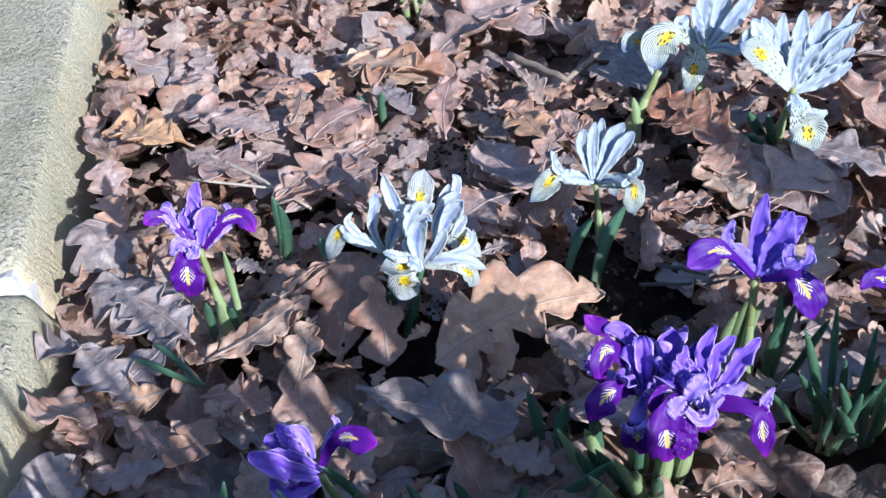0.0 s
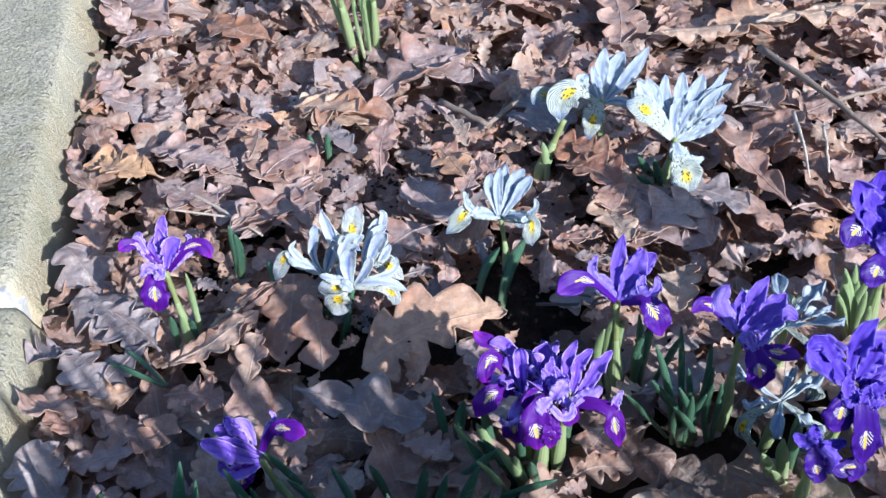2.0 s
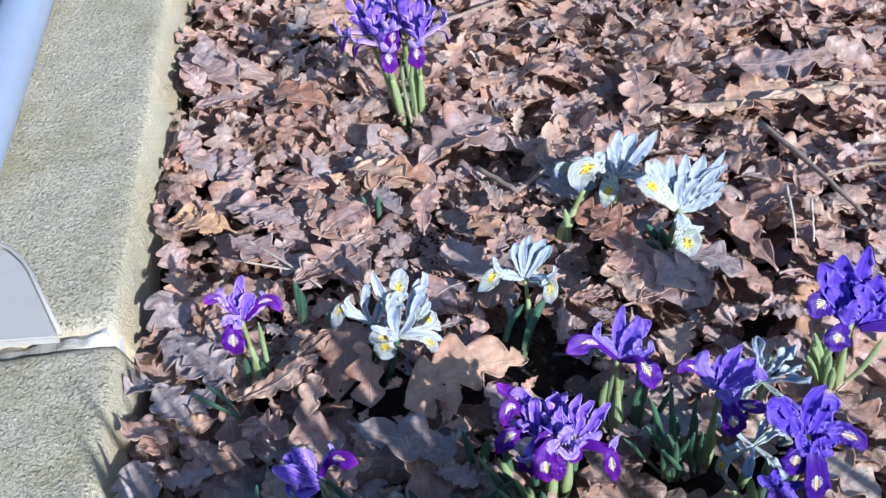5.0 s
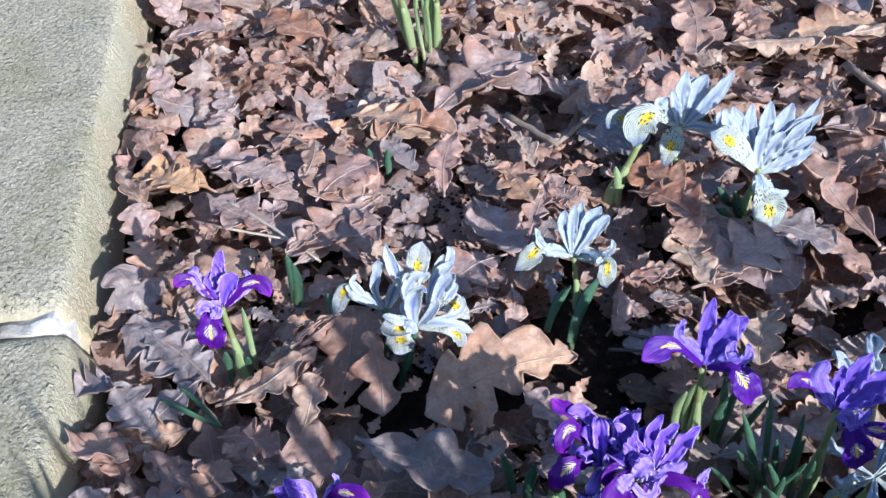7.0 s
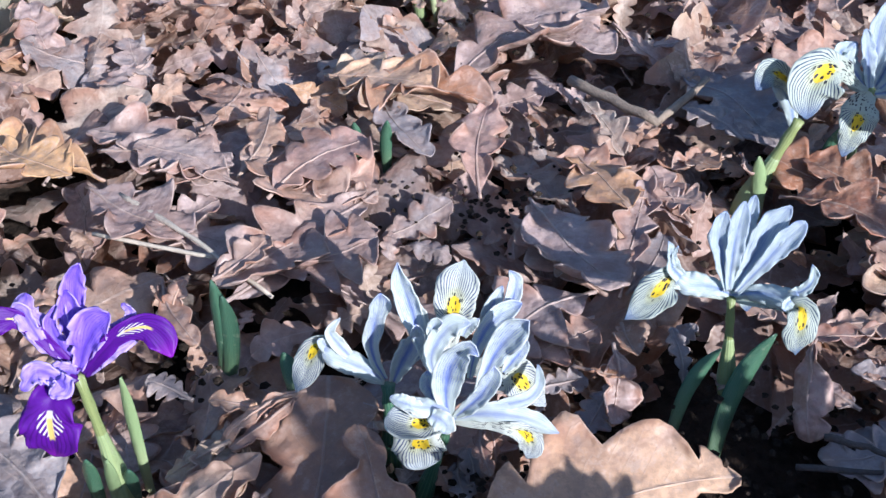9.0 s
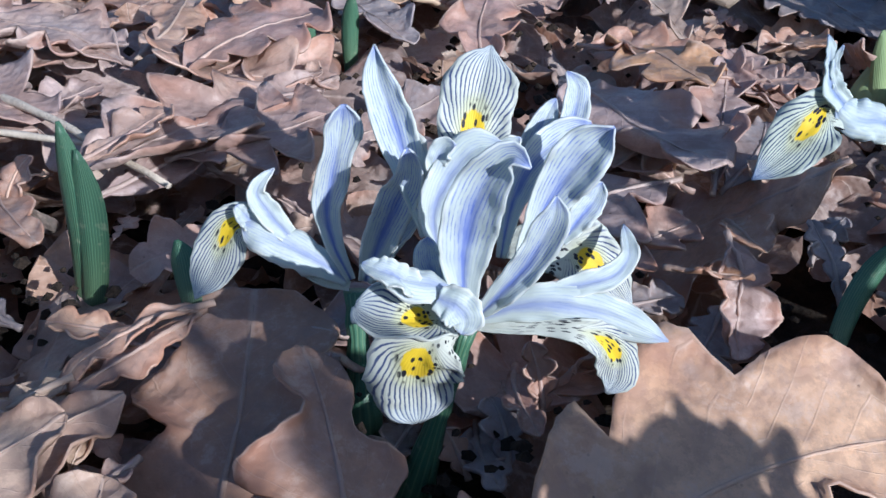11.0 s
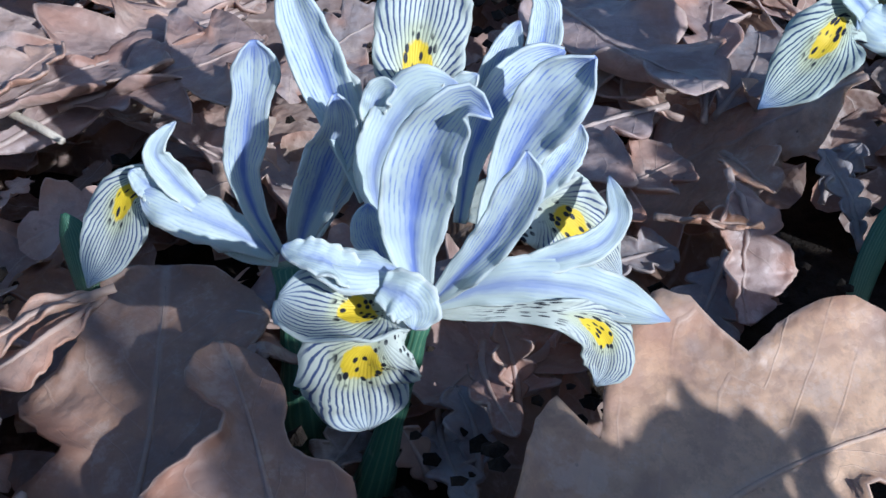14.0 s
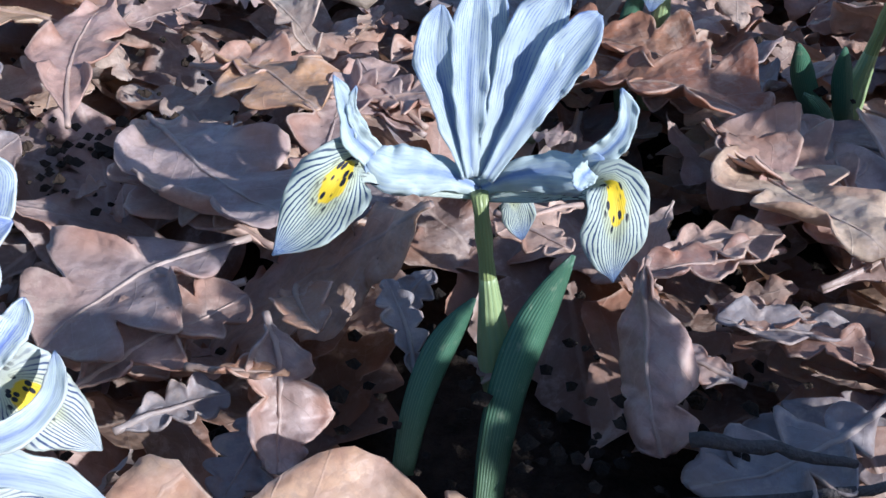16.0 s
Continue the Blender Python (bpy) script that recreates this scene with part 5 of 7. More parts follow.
spray_petal(WHITE, "style_arm", [(-1.6, -15.7, 11.2, 0.9), (3.9, -16.7, 14.2, 2.5), (9.7, -17.8, 15.7, 3.5), (16.2, -18.5, 14.9, 3.8), (22.9, -19.4, 12.6, 3.1), (27.2, -20.7, 11.0, 1.6), (29.7, -21.1, 9.8, 0.3)], -0.4, turn=-15)
spray_petal(WHITE, "crest", [(10.0, -15.8, 16.8, 0.9), (15.8, -16.1, 18.1, 2.0), (20.8, -15.3, 19.2, 2.0), (24.0, -11.7, 20.3, 1.6), (24.6, -7.6, 21.1, 1.2), (24.4, -4.5, 22.1, 0.5)], 0.25)
spray_petal(WHITE, "fall", [(5.6, 2.0, 13.7, 2.0), (10.8, 0.0, 16.1, 4.3), (17.0, -3.0, 16.1, 6.2), (22.5, -5.0, 11.0, 4.9), (27.5, -6.0, 4.5, 0.5)], 0.1, patch=0.56)
spray_petal(WHITE, "standard", [(-2.5, -15.4, 11.5, 1.1), (-3.6, -15.3, 20.0, 3.0), (-3.1, -15.0, 27.7, 4.5), (-1.7, -15.6, 34.6, 4.5), (0.7, -16.3, 39.9, 3.4), (3.3, -17.4, 42.7, 2.1), (5.6, -19.5, 41.7, 0.7)], 0.5)
spray_petal(WHITE, "standard", [(-1.1, -15.5, 11.6, 0.7), (1.9, -17.0, 16.8, 1.9), (5.9, -18.0, 23.1, 2.5), (8.5, -18.4, 28.7, 2.8), (10.0, -18.2, 33.2, 2.1), (10.1, -17.8, 35.9, 0.7)], 0.5)
spray_petal(WHITE, "standard", [(-5.0, -12.4, 10.2, 1.1), (-7.5, -9.0, 14.6, 2.1), (-8.9, -6.3, 18.4, 2.3), (-8.6, -4.8, 20.7, 0.9)], 0.5)
spray_petal(WHITE, "standard", [(5.7, -8.5, 13.9, 0.8), (9.5, -5.6, 22.7, 2.5), (13.3, -4.1, 30.2, 3.9), (17.0, -4.1, 35.8, 4.4), (19.8, -4.2, 38.9, 2.8), (21.0, -4.8, 40.6, 0.9)], 0.5)
spray_petal(WHITE, "standard", [(4.0, -2.7, 14.7, 0.8), (6.6, 2.4, 23.4, 2.2), (10.7, 6.2, 29.1, 3.0), (15.5, 8.3, 32.4, 3.1), (20.4, 9.3, 34.3, 1.2)], 0.5)
spray_petal(WHITE, "standard", [(14.1, -4.3, 18.6, 0.8), (17.5, -2.5, 22.6, 2.2), (20.2, -0.3, 25.1, 2.0), (21.2, 0.8, 27.5, 0.6)], 0.5)
spray_petal(WHITE, "standard", [(7.4, 5.1, 24.3, 1.0), (10.4, 9.9, 29.6, 2.4), (12.8, 12.7, 33.4, 2.1), (14.9, 14.9, 36.4, 0.6)], 0.5)
spray_petal(WHITE, "standard", [(13.1, 5.0, 25.7, 0.8), (16.2, 9.7, 31.1, 1.9), (18.3, 13.7, 35.3, 2.4), (18.7, 16.0, 38.0, 2.1), (16.9, 17.5, 40.4, 0.6)], 0.5)
spray_petal(WHITE, "fall", [(-2.0, 0.6, 18.8, 1.6), (-1.5, 4.6, 25.6, 2.8), (-0.8, 7.5, 30.9, 4.8), (-0.2, 9.6, 34.9, 6.4), (0.9, 11.6, 39.3, 6.8), (2.0, 14.2, 42.8, 4.9), (3.2, 16.5, 45.9, 0.5)], 0.12, patch=0.50)
spray_petal(WHITE, "crest", [(-6.8, 1.7, 27.7, 1.1), (-7.0, 1.6, 31.7, 1.8), (-5.5, 1.7, 34.1, 2.0), (-3.9, 0.9, 35.0, 0.8)], 0.3)
spray_petal(WHITE, "crest", [(2.1, 0.7, 29.4, 1.1), (3.7, 1.2, 32.8, 2.0), (5.5, 1.0, 34.9, 1.6), (7.0, 1.3, 35.9, 0.4)], 0.3)
spray_petal(WHITE, "style_arm", [(-7.1, -3.1, 17.9, 1.1), (-7.6, -1.9, 23.6, 2.6), (-4.0, 0.8, 30.5, 3.5), (-0.1, 1.3, 34.3, 3.1), (4.5, 0.9, 34.6, 0.6)], 0.2)
spray_petal(WHITE, "standard", [(-8.5, 0.4, 17.7, 1.3), (-10.5, 3.3, 24.2, 2.2), (-12.3, 6.7, 30.1, 3.1), (-14.3, 9.9, 36.1, 3.6), (-16.3, 12.6, 41.8, 2.8), (-16.9, 14.9, 47.1, 0.4)], 0.5, twist=-35)
spray_petal(WHITE, "style_arm", [(-7.6, 1.1, 18.9, 1.1), (-9.4, 5.3, 25.7, 2.4), (-11.8, 9.7, 31.5, 2.7), (-13.4, 11.9, 35.8, 0.8)], 0.3)
spray_petal(WHITE, "standard", [(-22.3, 8.7, 3.0, 0.8), (-25.1, 9.7, 9.9, 1.6), (-26.3, 11.3, 16.4, 2.4), (-25.0, 11.8, 23.1, 3.1), (-23.7, 11.7, 28.9, 2.6), (-22.9, 11.7, 33.3, 3.4), (-22.4, 11.6, 37.5, 2.4)], 0.5, twist=20)
spray_petal(WHITE, "standard", [(-19.6, 6.1, 4.3, 1.2), (-16.9, 5.8, 12.9, 2.9), (-14.0, 4.1, 21.4, 3.5), (-11.7, 2.4, 28.5, 2.6), (-11.9, 1.1, 34.4, 1.4)], 0.5)
spray_petal(WHITE, "standard", [(-18.9, 7.9, 3.4, 1.1), (-15.0, 9.0, 10.5, 2.0), (-11.3, 9.4, 16.8, 2.3), (-9.7, 9.7, 21.3, 0.8)], 0.5)
spray_petal(WHITE, "fall", [(-22.6, 8.8, 1.4, 0.9), (-27.1, 9.4, 2.5, 1.2), (-33.1, 11.1, 7.5, 1.9), (-39.1, 14.0, 13.2, 3.0), (-44.2, 14.8, 11.7, 4.2), (-46.4, 13.1, 7.7, 4.8), (-48.4, 8.4, 4.9, 3.7), (-50.5, 4.1, 2.9, 0.5)], 0.1, patch=0.62)
spray_petal(WHITE, "style_arm", [(-22.9, 8.5, 2.7, 1.0), (-27.5, 9.5, 6.3, 2.9), (-32.9, 10.1, 9.6, 3.8), (-37.8, 11.1, 12.0, 3.6), (-41.7, 12.7, 13.4, 2.0)], -0.35, turn=15)
spray_petal(WHITE, "crest", [(-33.4, 11.3, 11.5, 1.7), (-37.1, 13.3, 15.4, 2.3), (-39.0, 14.6, 19.0, 1.7), (-37.6, 15.9, 21.0, 1.0), (-35.6, 17.4, 22.2, 0.3)], 0.3)
spray_petal(WHITE, "crest", [(-39.3, 12.6, 12.8, 2.0), (-41.5, 13.6, 14.8, 1.8), (-42.9, 14.3, 16.4, 0.7)], 0.3)
# the single pale blue one
PALE_ONE = spray("pale", (0.0868, 0.4292, -0.006), (0.0835, 0.4332, 0.0424), "pale blue iris, one open flower with two green blades", 8)
spray_petal(PALE_ONE, "fall", [(0.7, 2.0, -1.9, 1.1), (-3.6, 2.0, -0.8, 1.3), (-9.3, 2.0, 0.7, 1.4), (-14.7, 2.0, 3.9, 2.2), (-19.0, 3.0, 5.9, 4.3), (-23.0, 0.0, 4.0, 6.0), (-26.6, -1.0, -0.2, 5.4), (-30.5, -2.0, -3.7, 3.0), (-33.8, -3.0, -6.0, 0.3)], 0.1, patch=0.62)
spray_petal(PALE_ONE, "fall", [(1.7, 2.0, -2.6, 1.1), (6.8, -2.0, -1.3, 0.9), (12.1, -6.0, 0.9, 0.9), (15.1, -10.0, 4.4, 1.9), (17.5, -14.0, 7.2, 4.4), (17.3, -17.0, 4.6, 5.3), (16.6, -19.0, -0.2, 4.8), (17.2, -19.0, -7.6, 0.4)], 0.1, patch=0.66)
spray_petal(PALE_ONE, "style_arm", [(0.9, 2.0, -1.1, 1.3), (-3.7, 2.0, 1.7, 2.6), (-9.2, 2.0, 3.6, 3.8), (-13.8, 2.0, 4.5, 3.8), (-17.4, 3.0, 6.7, 2.1)], -0.4)
spray_petal(PALE_ONE, "style_arm", [(1.3, 2.0, -1.1, 1.1), (5.9, -1.0, 2.5, 2.5), (10.6, -4.0, 4.4, 3.3), (14.7, -8.0, 6.2, 3.3), (17.5, -10.0, 8.9, 1.9)], -0.4)
spray_petal(PALE_ONE, "crest", [(-16.5, 2.0, 7.2, 2.1), (-19.0, 3.0, 10.0, 2.2), (-20.1, 4.0, 14.0, 1.3), (-20.6, 4.0, 17.5, 1.3), (-21.7, 4.0, 20.6, 0.3)], 0.3, twist=20)
spray_petal(PALE_ONE, "crest", [(-17.2, 3.0, 6.4, 1.3), (-17.8, 4.0, 10.3, 1.3), (-19.2, 4.0, 14.9, 0.8), (-18.4, 4.0, 18.5, 0.3)], 0.3)
spray_petal(PALE_ONE, "crest", [(15.5, -8.0, 7.6, 1.9), (18.6, -9.0, 10.4, 2.0), (20.6, -9.0, 13.4, 1.6), (21.1, -8.0, 16.2, 1.4), (19.8, -8.0, 20.0, 0.3)], 0.3, twist=-25)
spray_petal(PALE_ONE, "crest", [(14.9, -11.0, 8.3, 1.5), (12.7, -13.0, 7.9, 1.7), (11.8, -14.0, 7.0, 0.7)], 0.3)
spray_petal(PALE_ONE, "standard", [(-1.4, 1.0, 1.8, 1.0), (-3.7, 4.0, 13.1, 2.8), (-5.5, 6.0, 22.6, 3.5), (-4.2, 8.0, 28.7, 1.5)], 0.35, twist=-15)
spray_petal(PALE_ONE, "standard", [(-0.6, 1.0, 1.8, 1.0), (-0.9, 3.0, 13.9, 2.5), (-0.1, 6.0, 24.7, 3.0), (1.5, 9.0, 31.6, 1.3)], 0.35)
spray_petal(PALE_ONE, "standard", [(0.4, 2.0, 0.8, 1.0), (2.0, 6.0, 12.8, 2.8), (4.2, 10.0, 22.7, 2.8), (5.4, 12.0, 31.5, 1.3)], 0.35)
spray_petal(PALE_ONE, "standard", [(0.9, 1.0, 1.7, 1.0), (6.6, 4.0, 14.3, 3.8), (11.6, 7.0, 24.9, 4.5), (15.7, 8.0, 30.1, 1.5)], 0.35, twist=15)
spray_petal(PALE_ONE, "standard", [(1.6, -0.0, 1.6, 1.0), (8.2, 1.0, 11.8, 2.3), (15.0, 3.0, 21.6, 3.5), (19.9, 4.0, 26.8, 2.0)], 0.35, twist=10)
spray_petal(PALE_ONE, "fall", [(0.8, 3.0, -1.9, 0.8), (5.1, 10.0, -4.4, 1.6), (9.8, 15.0, -9.9, 2.7), (12.9, 18.0, -18.4, 3.3), (14.0, 18.0, -24.1, 1.1)], 0.1, patch=0.60)
stalk(PALE_ONE, (0.0866, 0.4292, 0.0105), (0.0840, 0.4332, 0.0415), 0.0014, 0.0027)
blade(PALE_ONE, (0.0672, 0.4149, -0.0011), (0.082, 0.4276, 0.0246), 0.0046, BLADE)
blade(PALE_ONE, (0.0803, 0.4083, -0.0096), (0.0988, 0.4273, 0.0311), 0.0060, BLADE)
# stalks under the white flowers, their shade put into a darker green
stalk(WHITE, (-0.0165, 0.3960, -0.0080), (-0.0075, 0.3965, 0.0295), 0.0018, 0.0028, True)
stalk(WHITE, (-0.0262, 0.4125, 0.0), (-0.0265, 0.4195, 0.0205), 0.0022, 0.0034, True)
blade(WHITE, (-0.0578, 0.4214, 0.0168), (-0.0603, 0.4293, 0.0266), 0.0048, BLADE)
# the violet one by the kerb
KERB_VIOLET = spray("violet", (-0.1125, 0.396, -0.006), (-0.117, 0.394, 0.052), "violet iris with a white-streaked fall beside the kerb", 31)
spray_petal(KERB_VIOLET, "fall", [(5.2, 0.0, 3.9, 1.2), (3.9, -8.0, 8.9, 2.8), (2.7, -14.0, 9.9, 5.6), (1.5, -17.0, 4.9, 7.7), (0.8, -18.0, -2.7, 7.1), (-0.9, -16.0, -11.7, 1.4)], 0.1, patch=0.60)
spray_petal(KERB_VIOLET, "style_arm", [(5.0, 1.0, 3.6, 1.4), (3.1, -6.0, 10.3, 3.8), (1.2, -11.0, 11.5, 4.2)], -0.4)
spray_petal(KERB_VIOLET, "crest", [(3.4, -9.0, 12.7, 1.9), (-0.0, -12.0, 18.3, 3.0), (-4.3, -14.0, 13.3, 1.2)], 0.3)
spray_petal(KERB_VIOLET, "crest", [(4.4, -10.0, 13.4, 2.3), (6.5, -13.0, 13.1, 3.0), (3.0, -15.0, 12.3, 1.2)], 0.3)
spray_petal(KERB_VIOLET, "fall", [(5.5, 0.0, 5.7, 1.2), (0.7, 2.0, 10.7, 1.7), (-4.3, 4.0, 17.4, 2.1), (-9.1, 4.0, 22.5, 2.8), (-13.2, 2.0, 23.7, 3.8), (-17.1, 0.0, 22.2, 1.6)], 0.1, patch=0.60)
spray_petal(KERB_VIOLET, "style_arm", [(5.0, 2.0, 4.7, 1.4), (-0.2, 4.0, 10.4, 2.9), (-4.7, 6.0, 16.1, 3.8), (-7.6, 8.0, 21.9, 3.6), (-5.4, 9.0, 27.1, 1.2)], -0.4)
spray_petal(KERB_VIOLET, "crest", [(-3.4, 3.0, 15.0, 1.4), (-5.4, 4.0, 20.7, 2.4), (-7.5, 6.0, 23.8, 2.4), (-10.7, 6.0, 19.0, 1.0)], 0.3)
spray_petal(KERB_VIOLET, "standard", [(4.8, 3.0, 4.3, 1.0), (4.5, 6.0, 11.6, 2.2), (5.2, 8.0, 21.3, 3.8), (5.4, 9.0, 27.9, 1.9)], 0.35)
spray_petal(KERB_VIOLET, "standard", [(5.3, 4.0, 10.2, 1.2), (6.6, 8.0, 21.3, 2.4), (7.0, 11.0, 28.2, 3.3), (9.7, 12.0, 35.1, 0.9)], 0.35, twist=20)
spray_petal(KERB_VIOLET, "standard", [(6.2, 0.0, 6.7, 1.2), (9.3, 1.0, 14.7, 3.6), (13.0, 3.0, 20.9, 5.2), (17.2, 4.0, 23.6, 1.9)], 0.35)
spray_petal(KERB_VIOLET, "standard", [(4.9, 1.0, 5.7, 1.0), (1.8, 3.0, 11.3, 2.2), (-0.3, 6.0, 18.5, 2.1), (1.5, 9.0, 22.8, 0.7)], 0.35)
spray_petal(KERB_VIOLET, "fall", [(6.9, 0.0, 3.9, 1.4), (15.1, -1.0, 14.8, 2.4), (22.0, 0.0, 20.8, 2.8), (28.0, 0.0, 21.8, 4.0), (32.1, -2.0, 19.0, 4.0), (34.2, -5.0, 15.3, 1.2)], 0.1, patch=0.60)
spray_petal(KERB_VIOLET, "style_arm", [(6.7, 1.0, 3.5, 1.7), (14.1, 2.0, 11.8, 3.6), (20.3, 4.0, 16.9, 3.8), (23.2, 5.0, 21.1, 1.2)], -0.4)
spray_petal(KERB_VIOLET, "crest", [(21.1, 4.0, 18.9, 1.7), (22.6, 5.0, 23.1, 1.4), (20.2, 7.0, 24.5, 0.5)], 0.3)
stalk(KERB_VIOLET, (-0.1085, 0.392, 0.004), (-0.1118, 0.3940, 0.0560), 0.0016, 0.0030)
leaves(KERB_VIOLET, [((-0.104, 0.400, -0.01), (-0.103, 0.401, 0.047), 0.0045, BLADE_PALE), ((-0.116, 0.390, -0.01), (-0.115, 0.388, 0.026), 0.006, BLADE), ((-0.110, 0.389, -0.01), (-0.108, 0.386, 0.028), 0.005, BLADE_PALE), ((-0.106, 0.391, -0.01), (-0.103, 0.387, 0.022), 0.006, BLADE)])
# a half-open one low over the litter
LOW_VIOLET = spray("violet", (-0.046, 0.276, -0.006), (-0.049, 0.272, 0.030), "small half-open violet iris low over the litter", 36)
spray_petal(LOW_VIOLET, "fall", [(-1.9, 2.0, 6.1, 1.6), (1.5, 3.0, 13.5, 2.0), (6.0, 3.0, 20.1, 2.7), (11.1, 1.0, 24.0, 4.5), (16.9, -2.0, 24.8, 5.3), (23.1, -4.0, 24.4, 1.8)], 0.1, patch=0.60)
spray_petal(LOW_VIOLET, "style_arm", [(-2.8, 3.0, 3.8, 1.4), (0.6, 5.0, 11.1, 2.3), (4.5, 6.0, 18.3, 3.4), (5.0, 7.0, 22.4, 1.8)], -0.4)
spray_petal(LOW_VIOLET, "crest", [(4.7, 6.0, 20.1, 1.4), (7.0, 8.0, 23.7, 1.4), (5.2, 9.0, 28.3, 0.7)], 0.3)
spray_petal(LOW_VIOLET, "standard", [(-3.4, 0.0, 3.3, 1.8), (-9.6, -2.0, 13.5, 4.7), (-15.2, -3.0, 19.9, 3.8), (-20.8, -4.0, 25.6, 1.3)], 0.35)
spray_petal(LOW_VIOLET, "standard", [(-3.6, -4.0, 7.9, 1.8), (-11.5, -6.0, 14.3, 3.8), (-19.0, -7.0, 22.1, 4.4), (-27.1, -7.0, 28.2, 2.4)], 0.35)
spray_petal(LOW_VIOLET, "crest", [(-5.0, 4.0, 8.7, 0.9), (-6.2, 6.0, 16.2, 2.3), (-8.9, 8.0, 20.9, 3.4), (-14.7, 8.0, 23.2, 1.8)], 0.3)
spray_petal(LOW_VIOLET, "standard", [(-8.6, 3.0, 7.6, 1.8), (-14.4, 5.0, 15.0, 5.5), (-20.0, 6.0, 19.9, 4.1), (-23.4, 5.0, 20.6, 1.4)], 0.35)
spray_petal(LOW_VIOLET, "standard", [(-11.8, 5.0, 16.5, 3.2), (-14.9, 7.0, 23.0, 3.2), (-17.2, 8.0, 27.0, 1.4)], 0.35)
spray_petal(LOW_VIOLET, "standard", [(-2.7, -5.0, 6.1, 1.8), (-10.5, -8.0, 6.8, 5.2), (-16.9, -10.0, 8.2, 4.3), (-20.4, -10.0, 16.1, 1.3)], 0.35)
spray_petal(LOW_VIOLET, "fall", [(-5.0, -6.0, 6.0, 2.3), (-10.6, -10.0, 2.8, 5.4), (-12.9, -12.0, -4.8, 1.8)], 0.1, patch=0.7)
stalk(LOW_VIOLET, (-0.045, 0.274, 0.0), (-0.0515, 0.2720, 0.0310), 0.0017, 0.0030)
leaves(LOW_VIOLET, [((-0.028, 0.270, -0.006), (-0.052, 0.276, 0.034), 0.007, BLADE), ((-0.022, 0.264, -0.01), (-0.040, 0.266, 0.022), 0.007, BLADE), ((-0.032, 0.256, -0.01), (-0.046, 0.268, 0.020), 0.006, BLADE_PALE), ((-0.07, 0.262, 0.0), (-0.098, 0.268, 0.012), 0.006, BLADE)])
# the violet clump
CLUMP = "violet clump in the bed"
CLUMP_LEFT = spray("violet", (0.082, 0.294, -0.008), (0.078, 0.287, 0.058), "violet iris with dark drooping falls in a dense clump", 41, CLUMP)
spray_petal(CLUMP_LEFT, "fall", [(2.7, 0.0, -4.1, 1.4), (-2.4, 2.0, 4.5, 1.8), (-6.9, 3.0, 11.2, 3.1), (-11.8, 1.0, 16.6, 4.4), (-14.6, -3.0, 14.1, 4.4), (-14.5, -6.0, 5.6, 1.8)], 0.1, patch=0.60)
spray_petal(CLUMP_LEFT, "fall", [(2.3, 4.0, -5.1, 1.1), (-4.6, 9.0, 9.8, 1.8), (-10.7, 11.0, 18.2, 3.4), (-15.8, 10.0, 23.1, 3.3), (-18.8, 11.0, 26.8, 1.1)], 0.1, patch=0.5)
spray_petal(CLUMP_LEFT, "fall", [(2.4, -2.0, -6.9, 1.4), (-5.7, -8.0, 2.7, 3.1), (-12.3, -12.0, 5.5, 5.5), (-16.9, -16.0, 3.4, 5.5), (-20.9, -18.0, -3.1, 1.3)], 0.1, patch=0.60)
spray_petal(CLUMP_LEFT, "style_arm", [(3.9, 0.0, -7.7, 1.4), (-0.5, 2.0, 0.9, 3.4), (-4.9, 4.0, 7.2, 1.8)], -0.4)
spray_petal(CLUMP_LEFT, "standard", [(4.6, 3.0, -11.2, 1.4), (6.2, 6.0, -1.7, 3.2), (7.6, 8.0, 6.6, 3.9), (5.3, 9.0, 13.1, 1.3)], 0.35)
spray_petal(CLUMP_LEFT, "standard", [(4.4, 4.0, -12.3, 1.2), (0.8, 8.0, 5.9, 2.9), (-1.4, 10.0, 17.4, 1.8)], 0.35)
spray_petal(CLUMP_LEFT, "standard", [(6.9, 3.0, -11.5, 1.8), (10.4, 6.0, 1.1, 5.5), (14.6, 8.0, 11.3, 6.1), (16.3, 9.0, 16.5, 2.2)], 0.35)
spray_petal(CLUMP_LEFT, "standard", [(2.5, 6.0, -0.6, 1.1), (0.4, 9.0, 11.4, 2.9), (-7.5, 10.0, 18.8, 2.7), (-11.5, 9.0, 19.4, 1.1)], 0.35)
spray_petal(CLUMP_LEFT, "crest", [(1.2, 1.0, -1.0, 1.8), (-1.1, 2.0, 5.9, 2.2), (1.4, 4.0, 9.1, 0.9)], 0.3)
stalk(CLUMP_LEFT, (0.081, 0.290, 0.0), (0.0805, 0.287, 0.055), 0.0018, 0.0032)
leaves(CLUMP_LEFT, tuft((0.074, 0.288, 0), 5, 0.045, 0.006, 0.024, 1, (-0.006, -0.008)) + [((0.066, 0.272, -0.008), (0.046, 0.282, 0.036), 0.0055, BLADE_PALE), ((0.070, 0.268, -0.008), (0.052, 0.272, 0.034), 0.006, BLADE), ((0.074, 0.262, -0.008), (0.056, 0.262, 0.030), 0.006, BLADE_PALE)])
CLUMP_FRONT = spray("violet", (0.088, 0.282, -0.008), (0.093, 0.270, 0.066), "violet iris with broad white-combed falls at the clump's front", 43, CLUMP)
spray_petal(CLUMP_FRONT, "fall", [(-0.6, 0.0, -1.0, 1.3), (-4.8, -6.0, 1.6, 3.4), (-7.4, -10.0, -1.5, 6.4), (-8.4, -13.0, -6.0, 8.7), (-7.7, -14.0, -13.3, 8.4), (-7.4, -13.0, -24.4, 1.8)], 0.1, patch=0.60)
